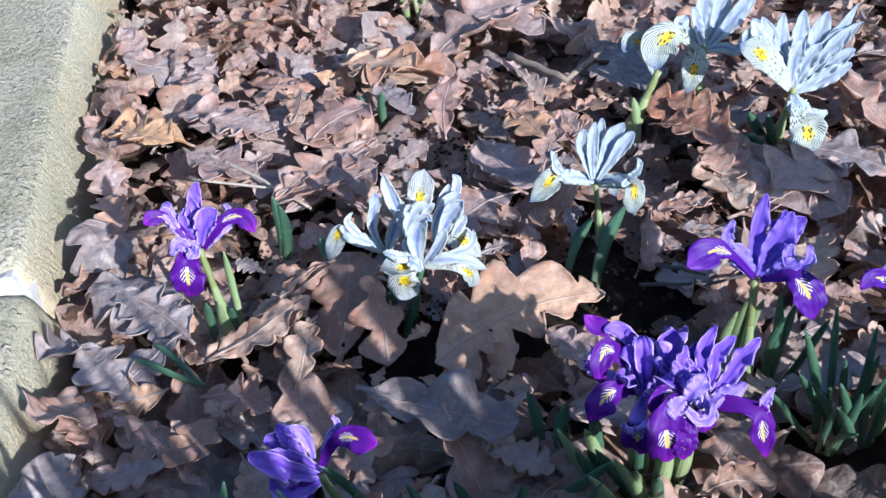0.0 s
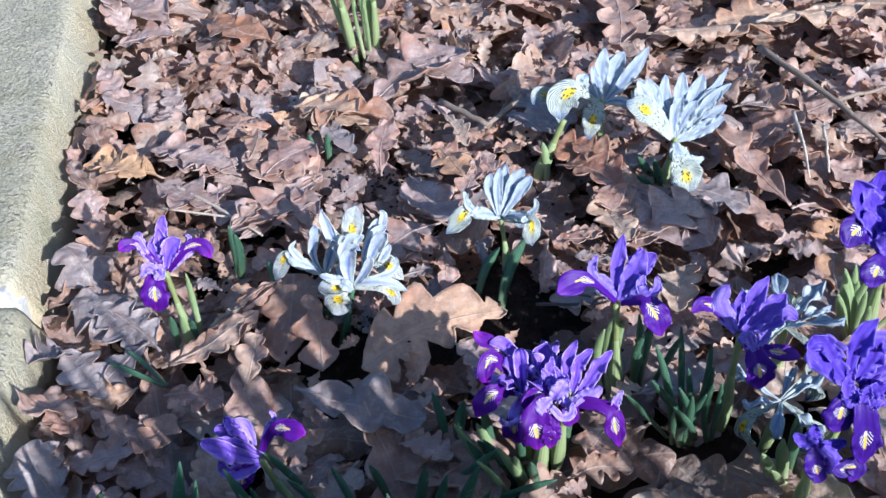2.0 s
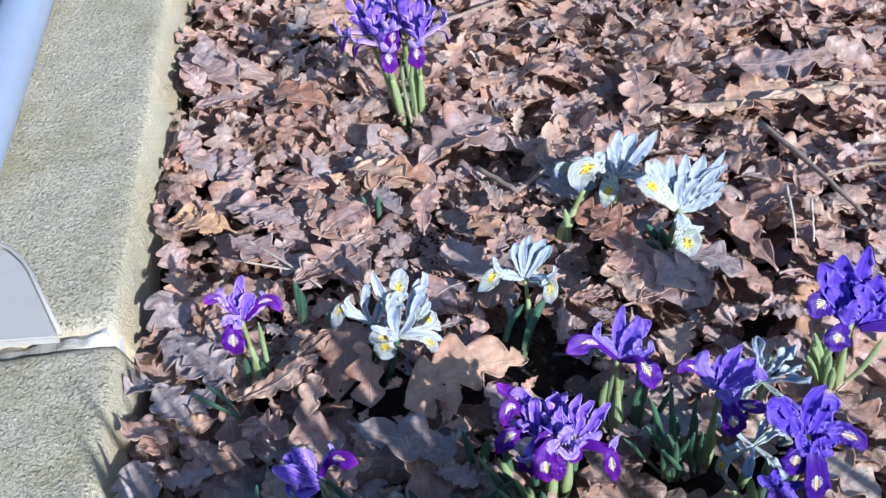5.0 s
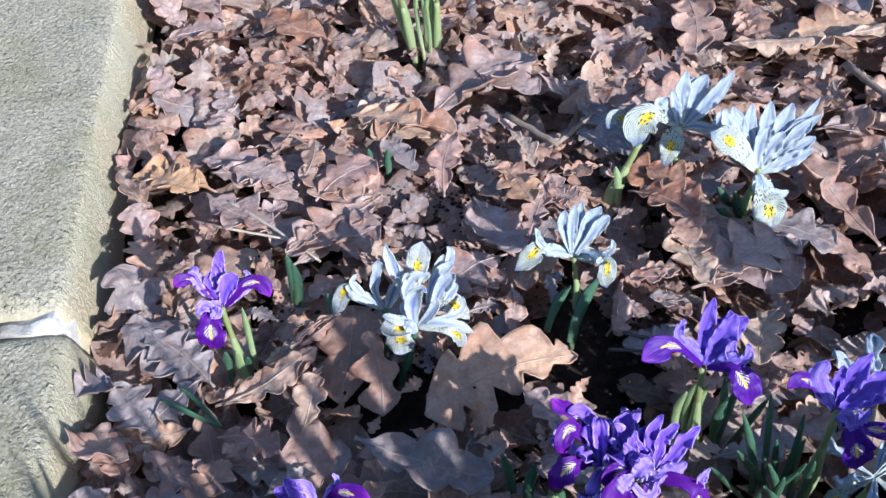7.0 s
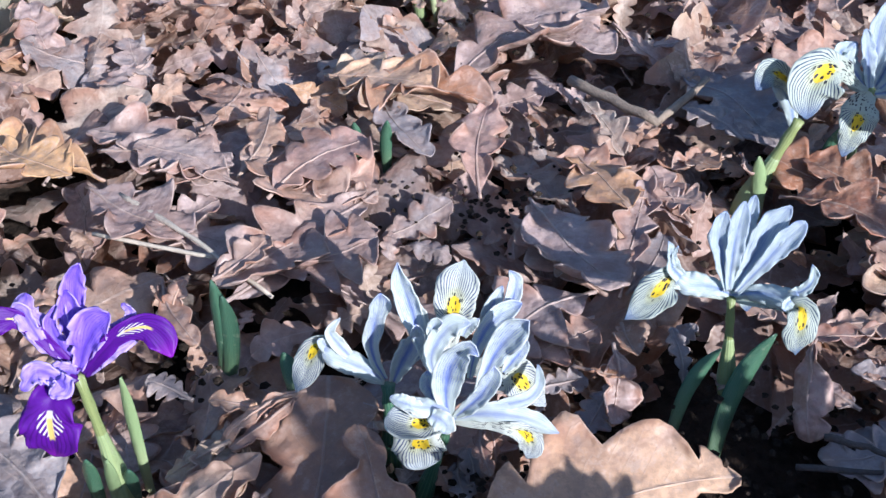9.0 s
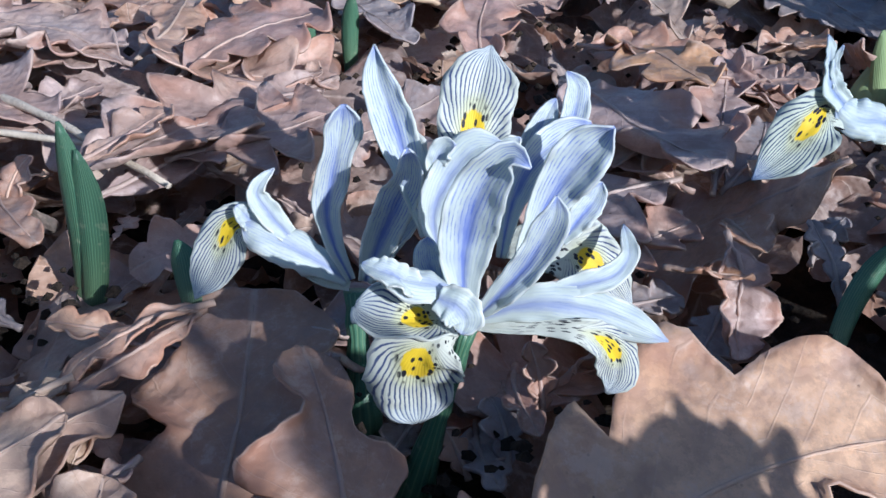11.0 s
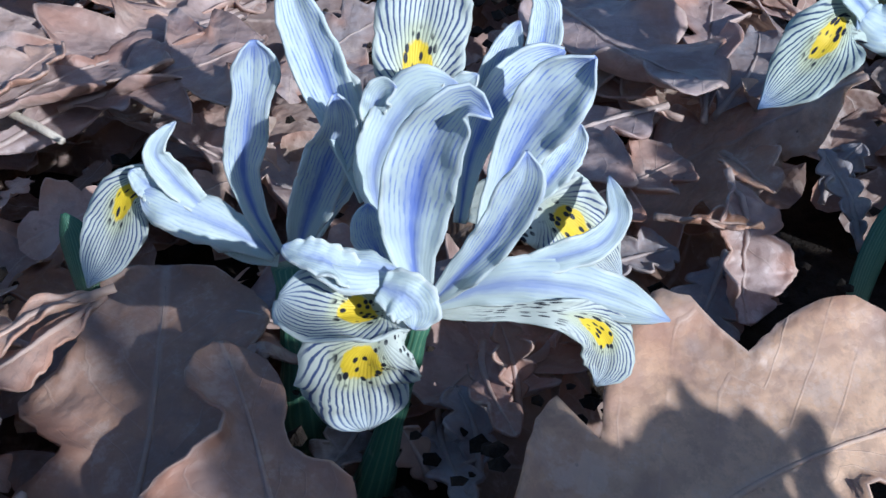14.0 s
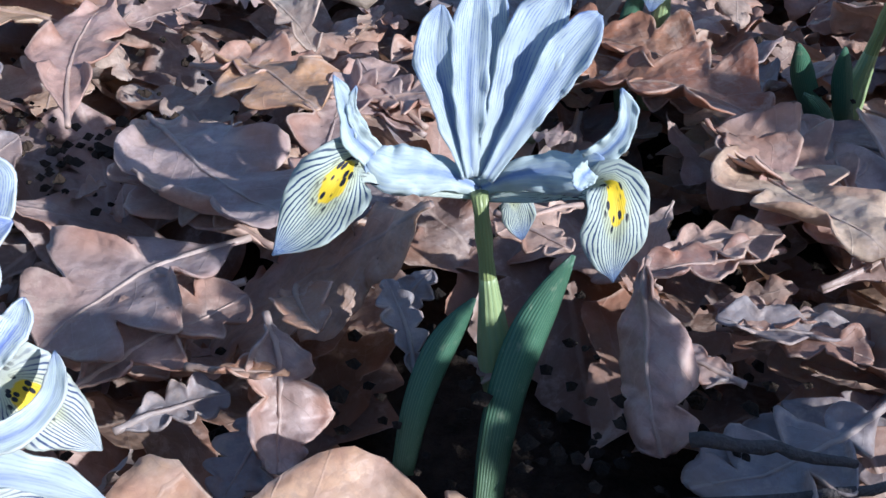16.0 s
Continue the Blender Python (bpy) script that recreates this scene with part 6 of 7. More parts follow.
spray_petal(CLUMP_FRONT, "fall", [(2.5, 4.0, -2.7, 1.3), (-0.3, 2.0, 0.6, 2.6), (-3.9, 0.0, 0.4, 4.8), (-8.8, -3.0, -1.4, 6.0), (-11.5, -5.0, -5.9, 1.7)], 0.1, patch=0.45)
spray_petal(CLUMP_FRONT, "fall", [(0.1, -8.0, -4.9, 1.7), (-0.6, -12.0, -7.3, 3.9), (-1.0, -14.0, -15.3, 4.5), (-1.2, -14.0, -22.6, 1.1)], 0.1, patch=0.5)
spray_petal(CLUMP_FRONT, "crest", [(0.9, -3.0, -1.0, 1.7), (3.1, -4.0, 4.7, 4.0), (5.9, -2.0, 7.5, 4.0), (8.1, 0.0, 10.1, 1.3)], 0.3)
spray_petal(CLUMP_FRONT, "crest", [(-0.2, -8.0, 0.1, 1.5), (5.0, -10.0, -5.2, 2.1), (8.7, -9.0, -4.9, 2.4), (9.8, -8.0, 2.3, 0.8)], 0.3)
spray_petal(CLUMP_FRONT, "style_arm", [(-0.1, -4.0, 0.9, 1.7), (-4.5, -8.0, 0.6, 4.5), (-7.0, -10.0, -0.9, 3.0)], -0.4)
spray_petal(CLUMP_FRONT, "standard", [(4.3, 2.0, -4.0, 1.3), (1.2, 5.0, 3.5, 2.8), (-2.8, 8.0, 9.7, 1.1)], 0.35)
spray_petal(CLUMP_FRONT, "standard", [(3.7, 4.0, -4.5, 1.3), (0.6, 8.0, 6.1, 3.0), (2.2, 11.0, 14.7, 1.3)], 0.35, twist=30)
stalk(CLUMP_FRONT, (0.089, 0.278, 0.0), (0.0935, 0.271, 0.065), 0.0018, 0.0032)
leaves(CLUMP_FRONT, [((0.080, 0.268, -0.008), (0.066, 0.262, 0.040), 0.006, BLADE_PALE), ((0.084, 0.266, -0.008), (0.074, 0.258, 0.036), 0.006, BLADE_PALE), ((0.088, 0.264, -0.008), (0.082, 0.254, 0.036), 0.006, BLADE), ((0.078, 0.272, -0.008), (0.060, 0.270, 0.036), 0.0065, BLADE)])
CLUMP_RIGHT = spray("violet", (0.098, 0.287, -0.008), (0.103, 0.275, 0.066), "violet iris with a long sideways fall in a dense clump", 47, CLUMP)
spray_petal(CLUMP_RIGHT, "fall", [(1.2, 0.0, -13.4, 1.8), (8.0, -3.0, -10.8, 3.1), (14.9, -6.0, -9.9, 3.1), (19.8, -9.0, -12.1, 3.9), (21.2, -11.0, -20.1, 5.1), (23.9, -12.0, -35.1, 1.1)], 0.1, patch=0.66)
spray_petal(CLUMP_RIGHT, "style_arm", [(1.1, 0.0, -12.4, 1.8), (6.2, -1.0, -9.5, 3.3), (11.8, 0.0, -7.8, 3.7), (16.0, 1.0, -4.2, 1.3)], -0.4)
spray_petal(CLUMP_RIGHT, "crest", [(20.2, -8.0, -13.3, 2.0), (22.2, -6.0, -7.6, 2.2), (25.4, -4.0, -2.4, 0.7)], 0.3)
spray_petal(CLUMP_RIGHT, "standard", [(-1.3, 2.0, -10.3, 1.3), (-4.9, 5.0, 0.1, 3.3), (-7.9, 7.0, 6.7, 1.7)], 0.35)
spray_petal(CLUMP_RIGHT, "standard", [(-0.1, 3.0, -11.6, 1.3), (0.3, 6.0, 0.9, 3.1), (0.8, 9.0, 9.5, 3.3), (5.1, 11.0, 19.0, 0.9)], 0.35, twist=-20)
spray_petal(CLUMP_RIGHT, "standard", [(1.3, 3.0, -11.8, 1.3), (4.2, 6.0, -0.6, 2.6), (5.7, 8.0, 7.7, 3.7), (12.4, 9.0, 14.0, 1.3)], 0.35, twist=20)
spray_petal(CLUMP_RIGHT, "standard", [(2.7, 2.0, -12.5, 1.3), (10.1, 4.0, -3.4, 3.1), (15.2, 6.0, 6.0, 3.7), (21.7, 8.0, 13.2, 1.1)], 0.35)
spray_petal(CLUMP_RIGHT, "standard", [(0.4, 6.0, -15.1, 1.6), (-2.8, 10.0, -2.4, 3.8), (-2.0, 13.0, 8.5, 1.3)], 0.35)
stalk(CLUMP_RIGHT, (0.099, 0.284, 0.0), (0.1025, 0.276, 0.060), 0.0018, 0.0032)
leaves(CLUMP_RIGHT, tuft((0.098, 0.288, 0), 4, 0.05, 0.006, 0.016, 72, (0, 0), [BLADE]))
iris("violet", (0.083, 0.290, -0.008), (0.081, 0.282, 0.052), [(250, 18), (150, 14)], [(310, 22, 0.7), (200, 24, 0.7), (80, 10, 0.8)], seed=144, scale=0.8, ruffle=2.4, group=CLUMP, words="violet iris with narrow crumpled standards amid the clump")
iris("violet", (0.093, 0.291, -0.008), (0.094, 0.284, 0.052), [(300, 14), (80, 0)], [(20, 20, 0.7), (140, 16, 0.75), (260, 20, 0.7)], seed=146, scale=0.72, ruffle=2.4, group=CLUMP, words="violet iris with narrow crumpled standards amid the clump")
# a tall blue-violet one with a sheaf of leaves
TALL_INDIGO = spray("indigo", (0.140, 0.335, -0.008), (0.134, 0.325, 0.069), "blue-violet iris with lavender standards over a sheaf of leaves", 51)
spray_petal(TALL_INDIGO, "fall", [(0.1, 0.0, 1.5, 1.2), (-6.1, -2.0, 11.1, 1.4), (-12.6, -4.0, 19.9, 2.1), (-18.9, -6.0, 24.5, 5.0), (-25.5, -9.0, 24.4, 6.3), (-32.1, -13.0, 23.0, 1.8)], 0.1, patch=0.58)
spray_petal(TALL_INDIGO, "style_arm", [(0.4, 1.0, 1.1, 1.4), (-4.5, 1.0, 9.7, 4.0), (-9.2, 1.0, 15.9, 4.4), (-12.9, 1.0, 18.6, 1.8)], -0.4)
spray_petal(TALL_INDIGO, "crest", [(-11.2, 1.0, 17.7, 2.1), (-12.5, 3.0, 24.4, 2.5), (-9.8, 5.0, 29.9, 0.9)], 0.3)
spray_petal(TALL_INDIGO, "standard", [(0.7, 2.0, 0.2, 1.2), (-0.2, 5.0, 11.9, 2.3), (1.8, 8.0, 24.5, 3.9), (4.2, 11.0, 37.2, 1.1)], 0.35, twist=-15)
spray_petal(TALL_INDIGO, "standard", [(1.9, 0.0, 1.9, 1.4), (5.5, 2.0, 10.8, 4.4), (10.9, 5.0, 20.8, 5.5), (14.2, 7.0, 29.8, 1.8)], 0.35)
spray_petal(TALL_INDIGO, "standard", [(3.4, 3.0, -0.1, 1.2), (11.1, 7.0, 10.4, 3.3), (17.7, 10.0, 20.0, 4.2), (21.5, 10.0, 23.2, 2.1)], 0.35)
spray_petal(TALL_INDIGO, "standard", [(2.7, 4.0, -1.9, 1.2), (6.7, 8.0, 10.0, 2.8), (12.1, 12.0, 20.8, 3.7), (13.6, 13.0, 25.9, 1.6)], 0.35, twist=25)
spray_petal(TALL_INDIGO, "fall", [(2.6, 0.0, 0.2, 1.4), (7.7, -5.0, 5.1, 1.9), (11.9, -9.0, 9.0, 3.2), (15.5, -13.0, 7.5, 6.2), (18.5, -16.0, 2.1, 7.1), (20.6, -18.0, -7.5, 1.9)], 0.1, patch=0.56)
spray_petal(TALL_INDIGO, "style_arm", [(2.8, 1.0, 0.2, 1.7), (7.5, -3.0, 5.2, 3.5), (12.4, -6.0, 11.1, 4.8), (16.0, -7.0, 12.9, 2.3)], -0.4)
spray_petal(TALL_INDIGO, "crest", [(13.3, -4.0, 8.9, 2.3), (11.9, -2.0, 15.1, 2.8), (13.7, 0.0, 18.6, 0.9)], 0.3)
spray_petal(TALL_INDIGO, "crest", [(15.0, -7.0, 10.5, 2.1), (19.2, -6.0, 15.6, 2.5), (19.0, -4.0, 20.8, 0.9)], 0.3)
stalk(TALL_INDIGO, (0.138, 0.332, 0.002), (0.1345, 0.325, 0.069), 0.0018, 0.0034)
leaves(TALL_INDIGO, [((0.135, 0.333, -0.01), (0.1335, 0.325, 0.060), 0.0055, BLADE_PALE), ((0.141, 0.334, -0.01), (0.139, 0.324, 0.058), 0.005, BLADE_PALE), ((0.146, 0.336, -0.01), (0.148, 0.330, 0.055), 0.005, BLADE), ((0.130, 0.334, -0.01), (0.129, 0.326, 0.05), 0.005, BLADE_PALE), ((0.152, 0.336, -0.01), (0.155, 0.328, 0.05), 0.005, BLADE), ((0.149, 0.332, -0.01), (0.150, 0.325, 0.045), 0.005, BLADE), ((0.158, 0.334, -0.01), (0.172, 0.330, 0.036), 0.005, BLADE)])
# the blue-violet ones further right
LAVENDER = spray("indigo", (0.190, 0.306, -0.008), (0.189, 0.292, 0.071), "lavender-blue iris with a yellow-marked violet fall", 61)
spray_petal(LAVENDER, "fall", [(1.8, -2.0, 2.1, 1.6), (5.0, -8.0, 0.1, 3.9), (6.9, -12.0, -5.4, 6.2), (8.1, -15.0, -12.0, 7.2), (8.6, -16.0, -20.4, 2.0)], 0.1, patch=0.60)
spray_petal(LAVENDER, "style_arm", [(1.3, -1.0, 2.5, 2.0), (4.5, -5.0, 1.7, 4.6), (6.4, -9.0, 0.6, 2.6)], -0.4)
spray_petal(LAVENDER, "crest", [(5.2, -7.0, 0.4, 1.6), (0.4, -7.0, 7.7, 2.9), (-3.0, -7.0, 5.6, 1.0)], 0.3)
spray_petal(LAVENDER, "crest", [(6.2, -7.0, 0.3, 1.6), (9.9, -6.0, 5.6, 2.9), (12.6, -5.0, 10.0, 1.0)], 0.3)
spray_petal(LAVENDER, "fall", [(-0.7, 2.0, 1.9, 1.3), (-6.4, 4.0, 10.0, 2.0), (-13.0, 5.0, 18.1, 2.9), (-19.6, 4.0, 21.7, 3.6), (-24.3, 2.0, 18.2, 1.3)], 0.1, patch=0.60)
spray_petal(LAVENDER, "style_arm", [(-0.7, 2.0, 1.9, 1.7), (-6.3, 4.0, 12.4, 4.3), (-9.4, 6.0, 21.4, 4.9), (-6.6, 8.0, 29.3, 1.6)], -0.4)
spray_petal(LAVENDER, "standard", [(0.6, 3.0, 0.7, 1.3), (3.7, 6.0, 11.6, 3.3), (8.4, 8.0, 23.2, 4.2), (13.4, 10.0, 30.8, 1.3)], 0.35)
spray_petal(LAVENDER, "standard", [(1.1, 1.0, 2.8, 1.7), (9.5, 2.0, 10.5, 4.3), (17.3, 4.0, 19.4, 4.2), (21.4, 5.0, 23.5, 1.3)], 0.35)
spray_petal(LAVENDER, "standard", [(1.2, 4.0, -0.4, 1.3), (-0.5, 7.0, 13.4, 3.3), (1.7, 9.0, 23.8, 1.6)], 0.35)
spray_petal(LAVENDER, "standard", [(2.4, 3.0, -0.4, 1.7), (14.3, 6.0, 3.4, 4.3), (25.2, 8.0, 7.4, 4.0), (30.1, 6.0, 4.2, 2.0)], 0.35)
spray_petal(LAVENDER, "fall", [(2.1, -1.0, 1.0, 1.7), (13.2, -3.0, -6.3, 2.7), (21.4, -4.0, -8.5, 4.3), (30.4, -5.0, -11.2, 2.0)], 0.1, patch=0.60)
stalk(LAVENDER, (0.191, 0.302, 0.0), (0.1895, 0.292, 0.072), 0.0018, 0.0034)
leaves(LAVENDER, tuft((0.168, 0.298, 0), 8, 0.062, 0.0042, 0.034, 8, (-0.004, -0.012), [BLADE]))
leaves(LAVENDER, tuft((0.180, 0.300, 0), 8, 0.058, 0.0042, 0.030, 5, (-0.008, -0.012), [BLADE]))
BLUE_FRONT = spray("blue", (0.226, 0.264, -0.008), (0.232, 0.247, 0.070), "deep blue-violet iris with two yellow-marked falls", 63)
spray_petal(BLUE_FRONT, "fall", [(-2.4, -2.0, 11.7, 1.9), (-0.8, -8.0, 5.9, 4.9), (0.7, -12.0, -3.9, 7.1), (1.8, -14.0, -13.8, 7.2), (3.3, -14.0, -27.6, 1.9)], 0.1, patch=0.60)
spray_petal(BLUE_FRONT, "fall", [(-5.1, -1.0, 10.8, 1.9), (-8.8, -5.0, 7.9, 4.9), (-10.4, -8.0, 2.1, 8.4), (-11.3, -10.0, -7.5, 2.5)], 0.1, patch=0.5)
spray_petal(BLUE_FRONT, "fall", [(-1.1, 0.0, 10.6, 1.9), (7.3, -0.0, 12.1, 3.7), (16.3, 0.0, 13.5, 5.2), (23.4, -3.0, 11.6, 5.2), (27.4, -5.0, 5.5, 1.9)], 0.1, patch=0.60)
spray_petal(BLUE_FRONT, "style_arm", [(-0.9, 1.0, 10.8, 1.9), (7.5, 2.0, 14.4, 4.6), (16.7, 2.0, 14.9, 4.6), (21.5, 2.0, 17.2, 1.8)], -0.4)
spray_petal(BLUE_FRONT, "standard", [(-4.8, 3.0, 12.2, 1.6), (-5.1, 5.0, 26.2, 3.1), (-0.8, 8.0, 38.2, 4.6), (4.7, 10.0, 43.9, 1.2)], 0.35)
spray_petal(BLUE_FRONT, "standard", [(-1.1, 3.0, 11.8, 1.9), (4.1, 5.0, 23.0, 5.2), (8.0, 7.0, 31.7, 5.2), (11.9, 6.0, 27.9, 2.4)], 0.35)
spray_petal(BLUE_FRONT, "standard", [(-1.8, 5.0, 9.6, 1.6), (1.4, 8.0, 22.2, 4.0), (4.8, 10.0, 32.4, 1.8)], 0.35)
spray_petal(BLUE_FRONT, "standard", [(-5.9, 2.0, 11.1, 2.5), (-14.0, 3.0, 22.5, 6.1), (-20.8, 5.0, 32.4, 8.2), (-25.0, 6.0, 40.7, 3.0)], 0.35)
spray_petal(BLUE_FRONT, "standard", [(-13.3, 4.0, 25.9, 3.1), (-20.0, 6.0, 35.7, 3.9), (-28.3, 5.0, 34.9, 1.5)], 0.35)
spray_petal(BLUE_FRONT, "style_arm", [(-4.1, -2.0, 13.3, 1.8), (-6.2, -6.0, 9.7, 4.6), (-7.8, -8.0, 6.1, 2.5)], -0.4)
spray_petal(BLUE_FRONT, "crest", [(-8.0, -6.0, 11.3, 2.5), (-10.1, -6.0, 20.9, 3.0), (-8.0, -4.0, 25.7, 0.9)], 0.3)
spray_petal(BLUE_FRONT, "crest", [(-2.0, -8.0, 8.4, 2.5), (-1.4, -8.0, 15.4, 2.4), (-0.8, -7.0, 19.7, 0.9)], 0.3)
spray_petal(BLUE_FRONT, "crest", [(1.4, -8.0, 5.6, 1.8), (5.0, -8.0, 8.6, 2.8), (9.5, -8.0, 7.2, 0.9)], 0.3)
spray_petal(BLUE_FRONT, "standard", [(-1.2, -4.0, 10.6, 1.8), (5.1, -5.0, 13.5, 3.7), (12.1, -5.0, 15.6, 1.5)], 0.35)
stalk(BLUE_FRONT, (0.226, 0.262, 0.0), (0.2325, 0.248, 0.073), 0.0018, 0.0034)
leaves(BLUE_FRONT, tuft((0.212, 0.268, 0), 6, 0.045, 0.0065, 0.03, 6, (-0.014, -0.006)))
BLUE_LOW = spray("blue", (0.216, 0.248, -0.008), (0.213, 0.238, 0.045), "small deep blue iris opening low among the blades", 66)
spray_petal(BLUE_LOW, "fall", [(2.0, -0.0, 6.8, 2.5), (-0.3, -4.0, 2.1, 5.7), (2.9, -8.0, -10.5, 2.9)], 0.1, patch=0.60)
spray_petal(BLUE_LOW, "standard", [(1.6, 1.0, 6.6, 1.9), (-5.6, 2.0, 9.1, 3.5), (-10.5, 3.0, 12.4, 1.3)], 0.35)
spray_petal(BLUE_LOW, "standard", [(3.2, 1.0, 6.4, 1.9), (9.5, 2.0, 3.5, 3.2), (15.6, 3.0, 5.1, 1.3)], 0.35)
spray_petal(BLUE_LOW, "standard", [(2.9, 2.0, 3.2, 1.9), (0.0, 5.0, 9.8, 3.5), (0.7, 7.0, 14.2, 1.3)], 0.35)
spray_petal(BLUE_LOW, "style_arm", [(2.7, -1.0, 7.0, 1.9), (7.2, -4.0, 2.3, 4.1), (6.9, -6.0, -7.3, 1.6)], -0.4)
spray_petal(BLUE_LOW, "fall", [(4.6, -1.0, 3.8, 1.9), (14.2, -3.0, -9.0, 3.8), (20.3, -3.0, -7.6, 5.1), (18.3, -6.0, -14.9, 1.9)], 0.1, patch=0.60)
stalk(BLUE_LOW, (0.216, 0.246, 0.0), (0.2145, 0.238, 0.048), 0.0017, 0.0030)
RIGHT_CLUMP = spray("blue", (0.288, 0.362, -0.008), (0.283, 0.345, 0.072), "crowded deep blue-violet iris with dark drooping falls", 71)
spray_petal(RIGHT_CLUMP, "fall", [(0.4, 0.0, -6.8, 2.1), (-6.8, -6.0, -2.8, 5.9), (-10.3, -10.0, -5.9, 9.4), (-11.7, -13.0, -13.6, 2.8)], 0.1, patch=0.60)
spray_petal(RIGHT_CLUMP, "fall", [(-7.2, 8.0, 8.1, 2.8), (-15.6, 4.0, 15.0, 6.9), (-22.1, 0.0, 14.6, 8.6), (-26.1, -4.0, 8.3, 2.8)], 0.1, patch=0.60)
spray_petal(RIGHT_CLUMP, "standard", [(-1.6, 2.0, -6.1, 2.1), (-8.4, 6.0, 12.5, 6.3), (-16.5, 10.0, 28.3, 7.9), (-21.9, 12.0, 39.4, 3.4)], 0.35)
spray_petal(RIGHT_CLUMP, "standard", [(-0.1, 3.0, -7.2, 2.1), (-4.8, 8.0, 15.0, 6.3), (-9.4, 12.0, 30.5, 8.6), (-8.6, 14.0, 43.2, 3.4)], 0.35)
spray_petal(RIGHT_CLUMP, "standard", [(2.4, 3.0, -7.5, 2.1), (4.0, 8.0, 14.2, 5.6), (4.6, 12.0, 29.1, 6.6), (6.9, 15.0, 48.0, 2.0)], 0.35)
spray_petal(RIGHT_CLUMP, "standard", [(3.8, 2.0, -6.6, 2.1), (8.7, 5.0, 11.7, 5.9), (13.0, 8.0, 22.6, 6.6), (14.1, 9.0, 29.9, 2.1)], 0.35)
spray_petal(RIGHT_CLUMP, "standard", [(5.1, 1.0, -5.8, 2.1), (15.7, 4.0, 9.6, 6.6), (22.1, 6.0, 19.8, 2.8)], 0.35)
spray_petal(RIGHT_CLUMP, "standard", [(5.7, -0.0, -4.9, 2.1), (17.7, 2.0, 4.1, 5.2), (27.0, 2.0, 10.3, 5.9), (32.9, 0.0, 10.1, 2.1)], 0.35)
spray_petal(RIGHT_CLUMP, "fall", [(5.2, -2.0, -5.4, 2.1), (16.9, -4.0, -2.2, 3.5), (26.5, -6.0, -1.3, 5.2), (33.1, -10.0, -14.1, 2.8)], 0.1, patch=0.60)
spray_petal(RIGHT_CLUMP, "style_arm", [(-2.5, -1.0, -3.2, 2.8), (-3.9, -3.0, 10.8, 5.9), (-2.4, -3.0, 21.0, 2.1)], -0.4)
spray_petal(RIGHT_CLUMP, "style_arm", [(-6.2, 2.0, 1.6, 2.8), (-12.8, 4.0, 14.7, 5.9), (-15.9, 5.0, 24.4, 2.1)], -0.4)
spray_petal(RIGHT_CLUMP, "crest", [(8.0, 0.0, 6.9, 3.5), (4.8, 2.0, 19.5, 5.9), (-1.9, 3.0, 27.1, 2.1)], 0.3)
spray_petal(RIGHT_CLUMP, "standard", [(1.4, 4.0, -5.9, 2.1), (-0.1, 9.0, 13.7, 5.6), (0.1, 12.0, 27.3, 2.8)], 0.35, twist=30)
stalk(RIGHT_CLUMP, (0.289, 0.360, 0.0), (0.2825, 0.345, 0.069), 0.002, 0.0036)
leaves(RIGHT_CLUMP, tuft((0.286, 0.358, 0), 10, 0.062, 0.006, 0.032, 7, (0, -0.012), [BLADE_PALE]))
# the violet clump at the back
BACK = "violet clump at the back of the bed"
iris("violet", (-0.012, 0.722, -0.01), (-0.022, 0.696, 0.086), [(285, 10), (190, 4), (60, 0)], [(330, 14, 0.85), (210, 16, 0.85), (90, 10, 0.9)], seed=81, group=BACK, blades=tuft((-0.006, 0.718, 0), 9, 0.085, 0.0045, 0.022, 9, (-0.006, -0.014), [BLADE_PALE]))
iris("violet", (0.004, 0.722, -0.01), (0.010, 0.698, 0.088), [(268, 10), (20, 4), (140, 0)], [(320, 16, 0.88), (200, 14, 0.85), (80, 10, 0.9)], seed=83, group=BACK)
iris("violet", (-0.010, 0.726, -0.01), (-0.034, 0.706, 0.094), [(205, 8), (320, 6), (80, 0)], [(300, 14, 0.9), (180, 16, 0.85), (60, 10, 0.9)], seed=85, group=BACK)
iris("violet", (0.004, 0.726, -0.01), (-0.004, 0.708, 0.098), [(250, 8), (10, 4), (130, 0)], [(290, 12, 0.9), (170, 14, 0.9), (50, 10, 0.9)], seed=87, group=BACK)
# pale blue ones behind
PALE_LEFT = spray("pale", (0.164, 0.548, -0.005), (0.166, 0.540, 0.058), "pale blue iris with upright standards and striped falls", 91)
spray_petal(PALE_LEFT, "fall", [(-3.6, 0.0, -9.6, 1.4), (-12.1, -2.0, -2.9, 2.0), (-19.1, -4.0, 4.1, 4.7), (-27.3, -8.0, 6.3, 9.7), (-32.9, -12.0, 1.4, 10.4), (-33.3, -16.0, -9.9, 2.0)], 0.1, patch=0.58)
spray_petal(PALE_LEFT, "style_arm", [(-3.4, 1.0, -9.5, 1.7), (-10.2, 1.0, -3.1, 4.4), (-14.6, 3.0, 4.1, 4.4), (-12.8, 5.0, 10.4, 1.7)], -0.4)
spray_petal(PALE_LEFT, "crest", [(-13.8, 2.0, 1.4, 2.7), (-18.1, 4.0, 7.7, 3.0), (-11.2, 6.0, 9.5, 1.0)], 0.3)
spray_petal(PALE_LEFT, "fall", [(-3.3, -2.0, -9.0, 1.4), (-7.3, -6.0, -9.9, 5.5), (-10.1, -10.0, -12.7, 7.8), (-12.4, -13.0, -18.8, 6.1), (-14.4, -14.0, -29.3, 1.4)], 0.1, patch=0.45)
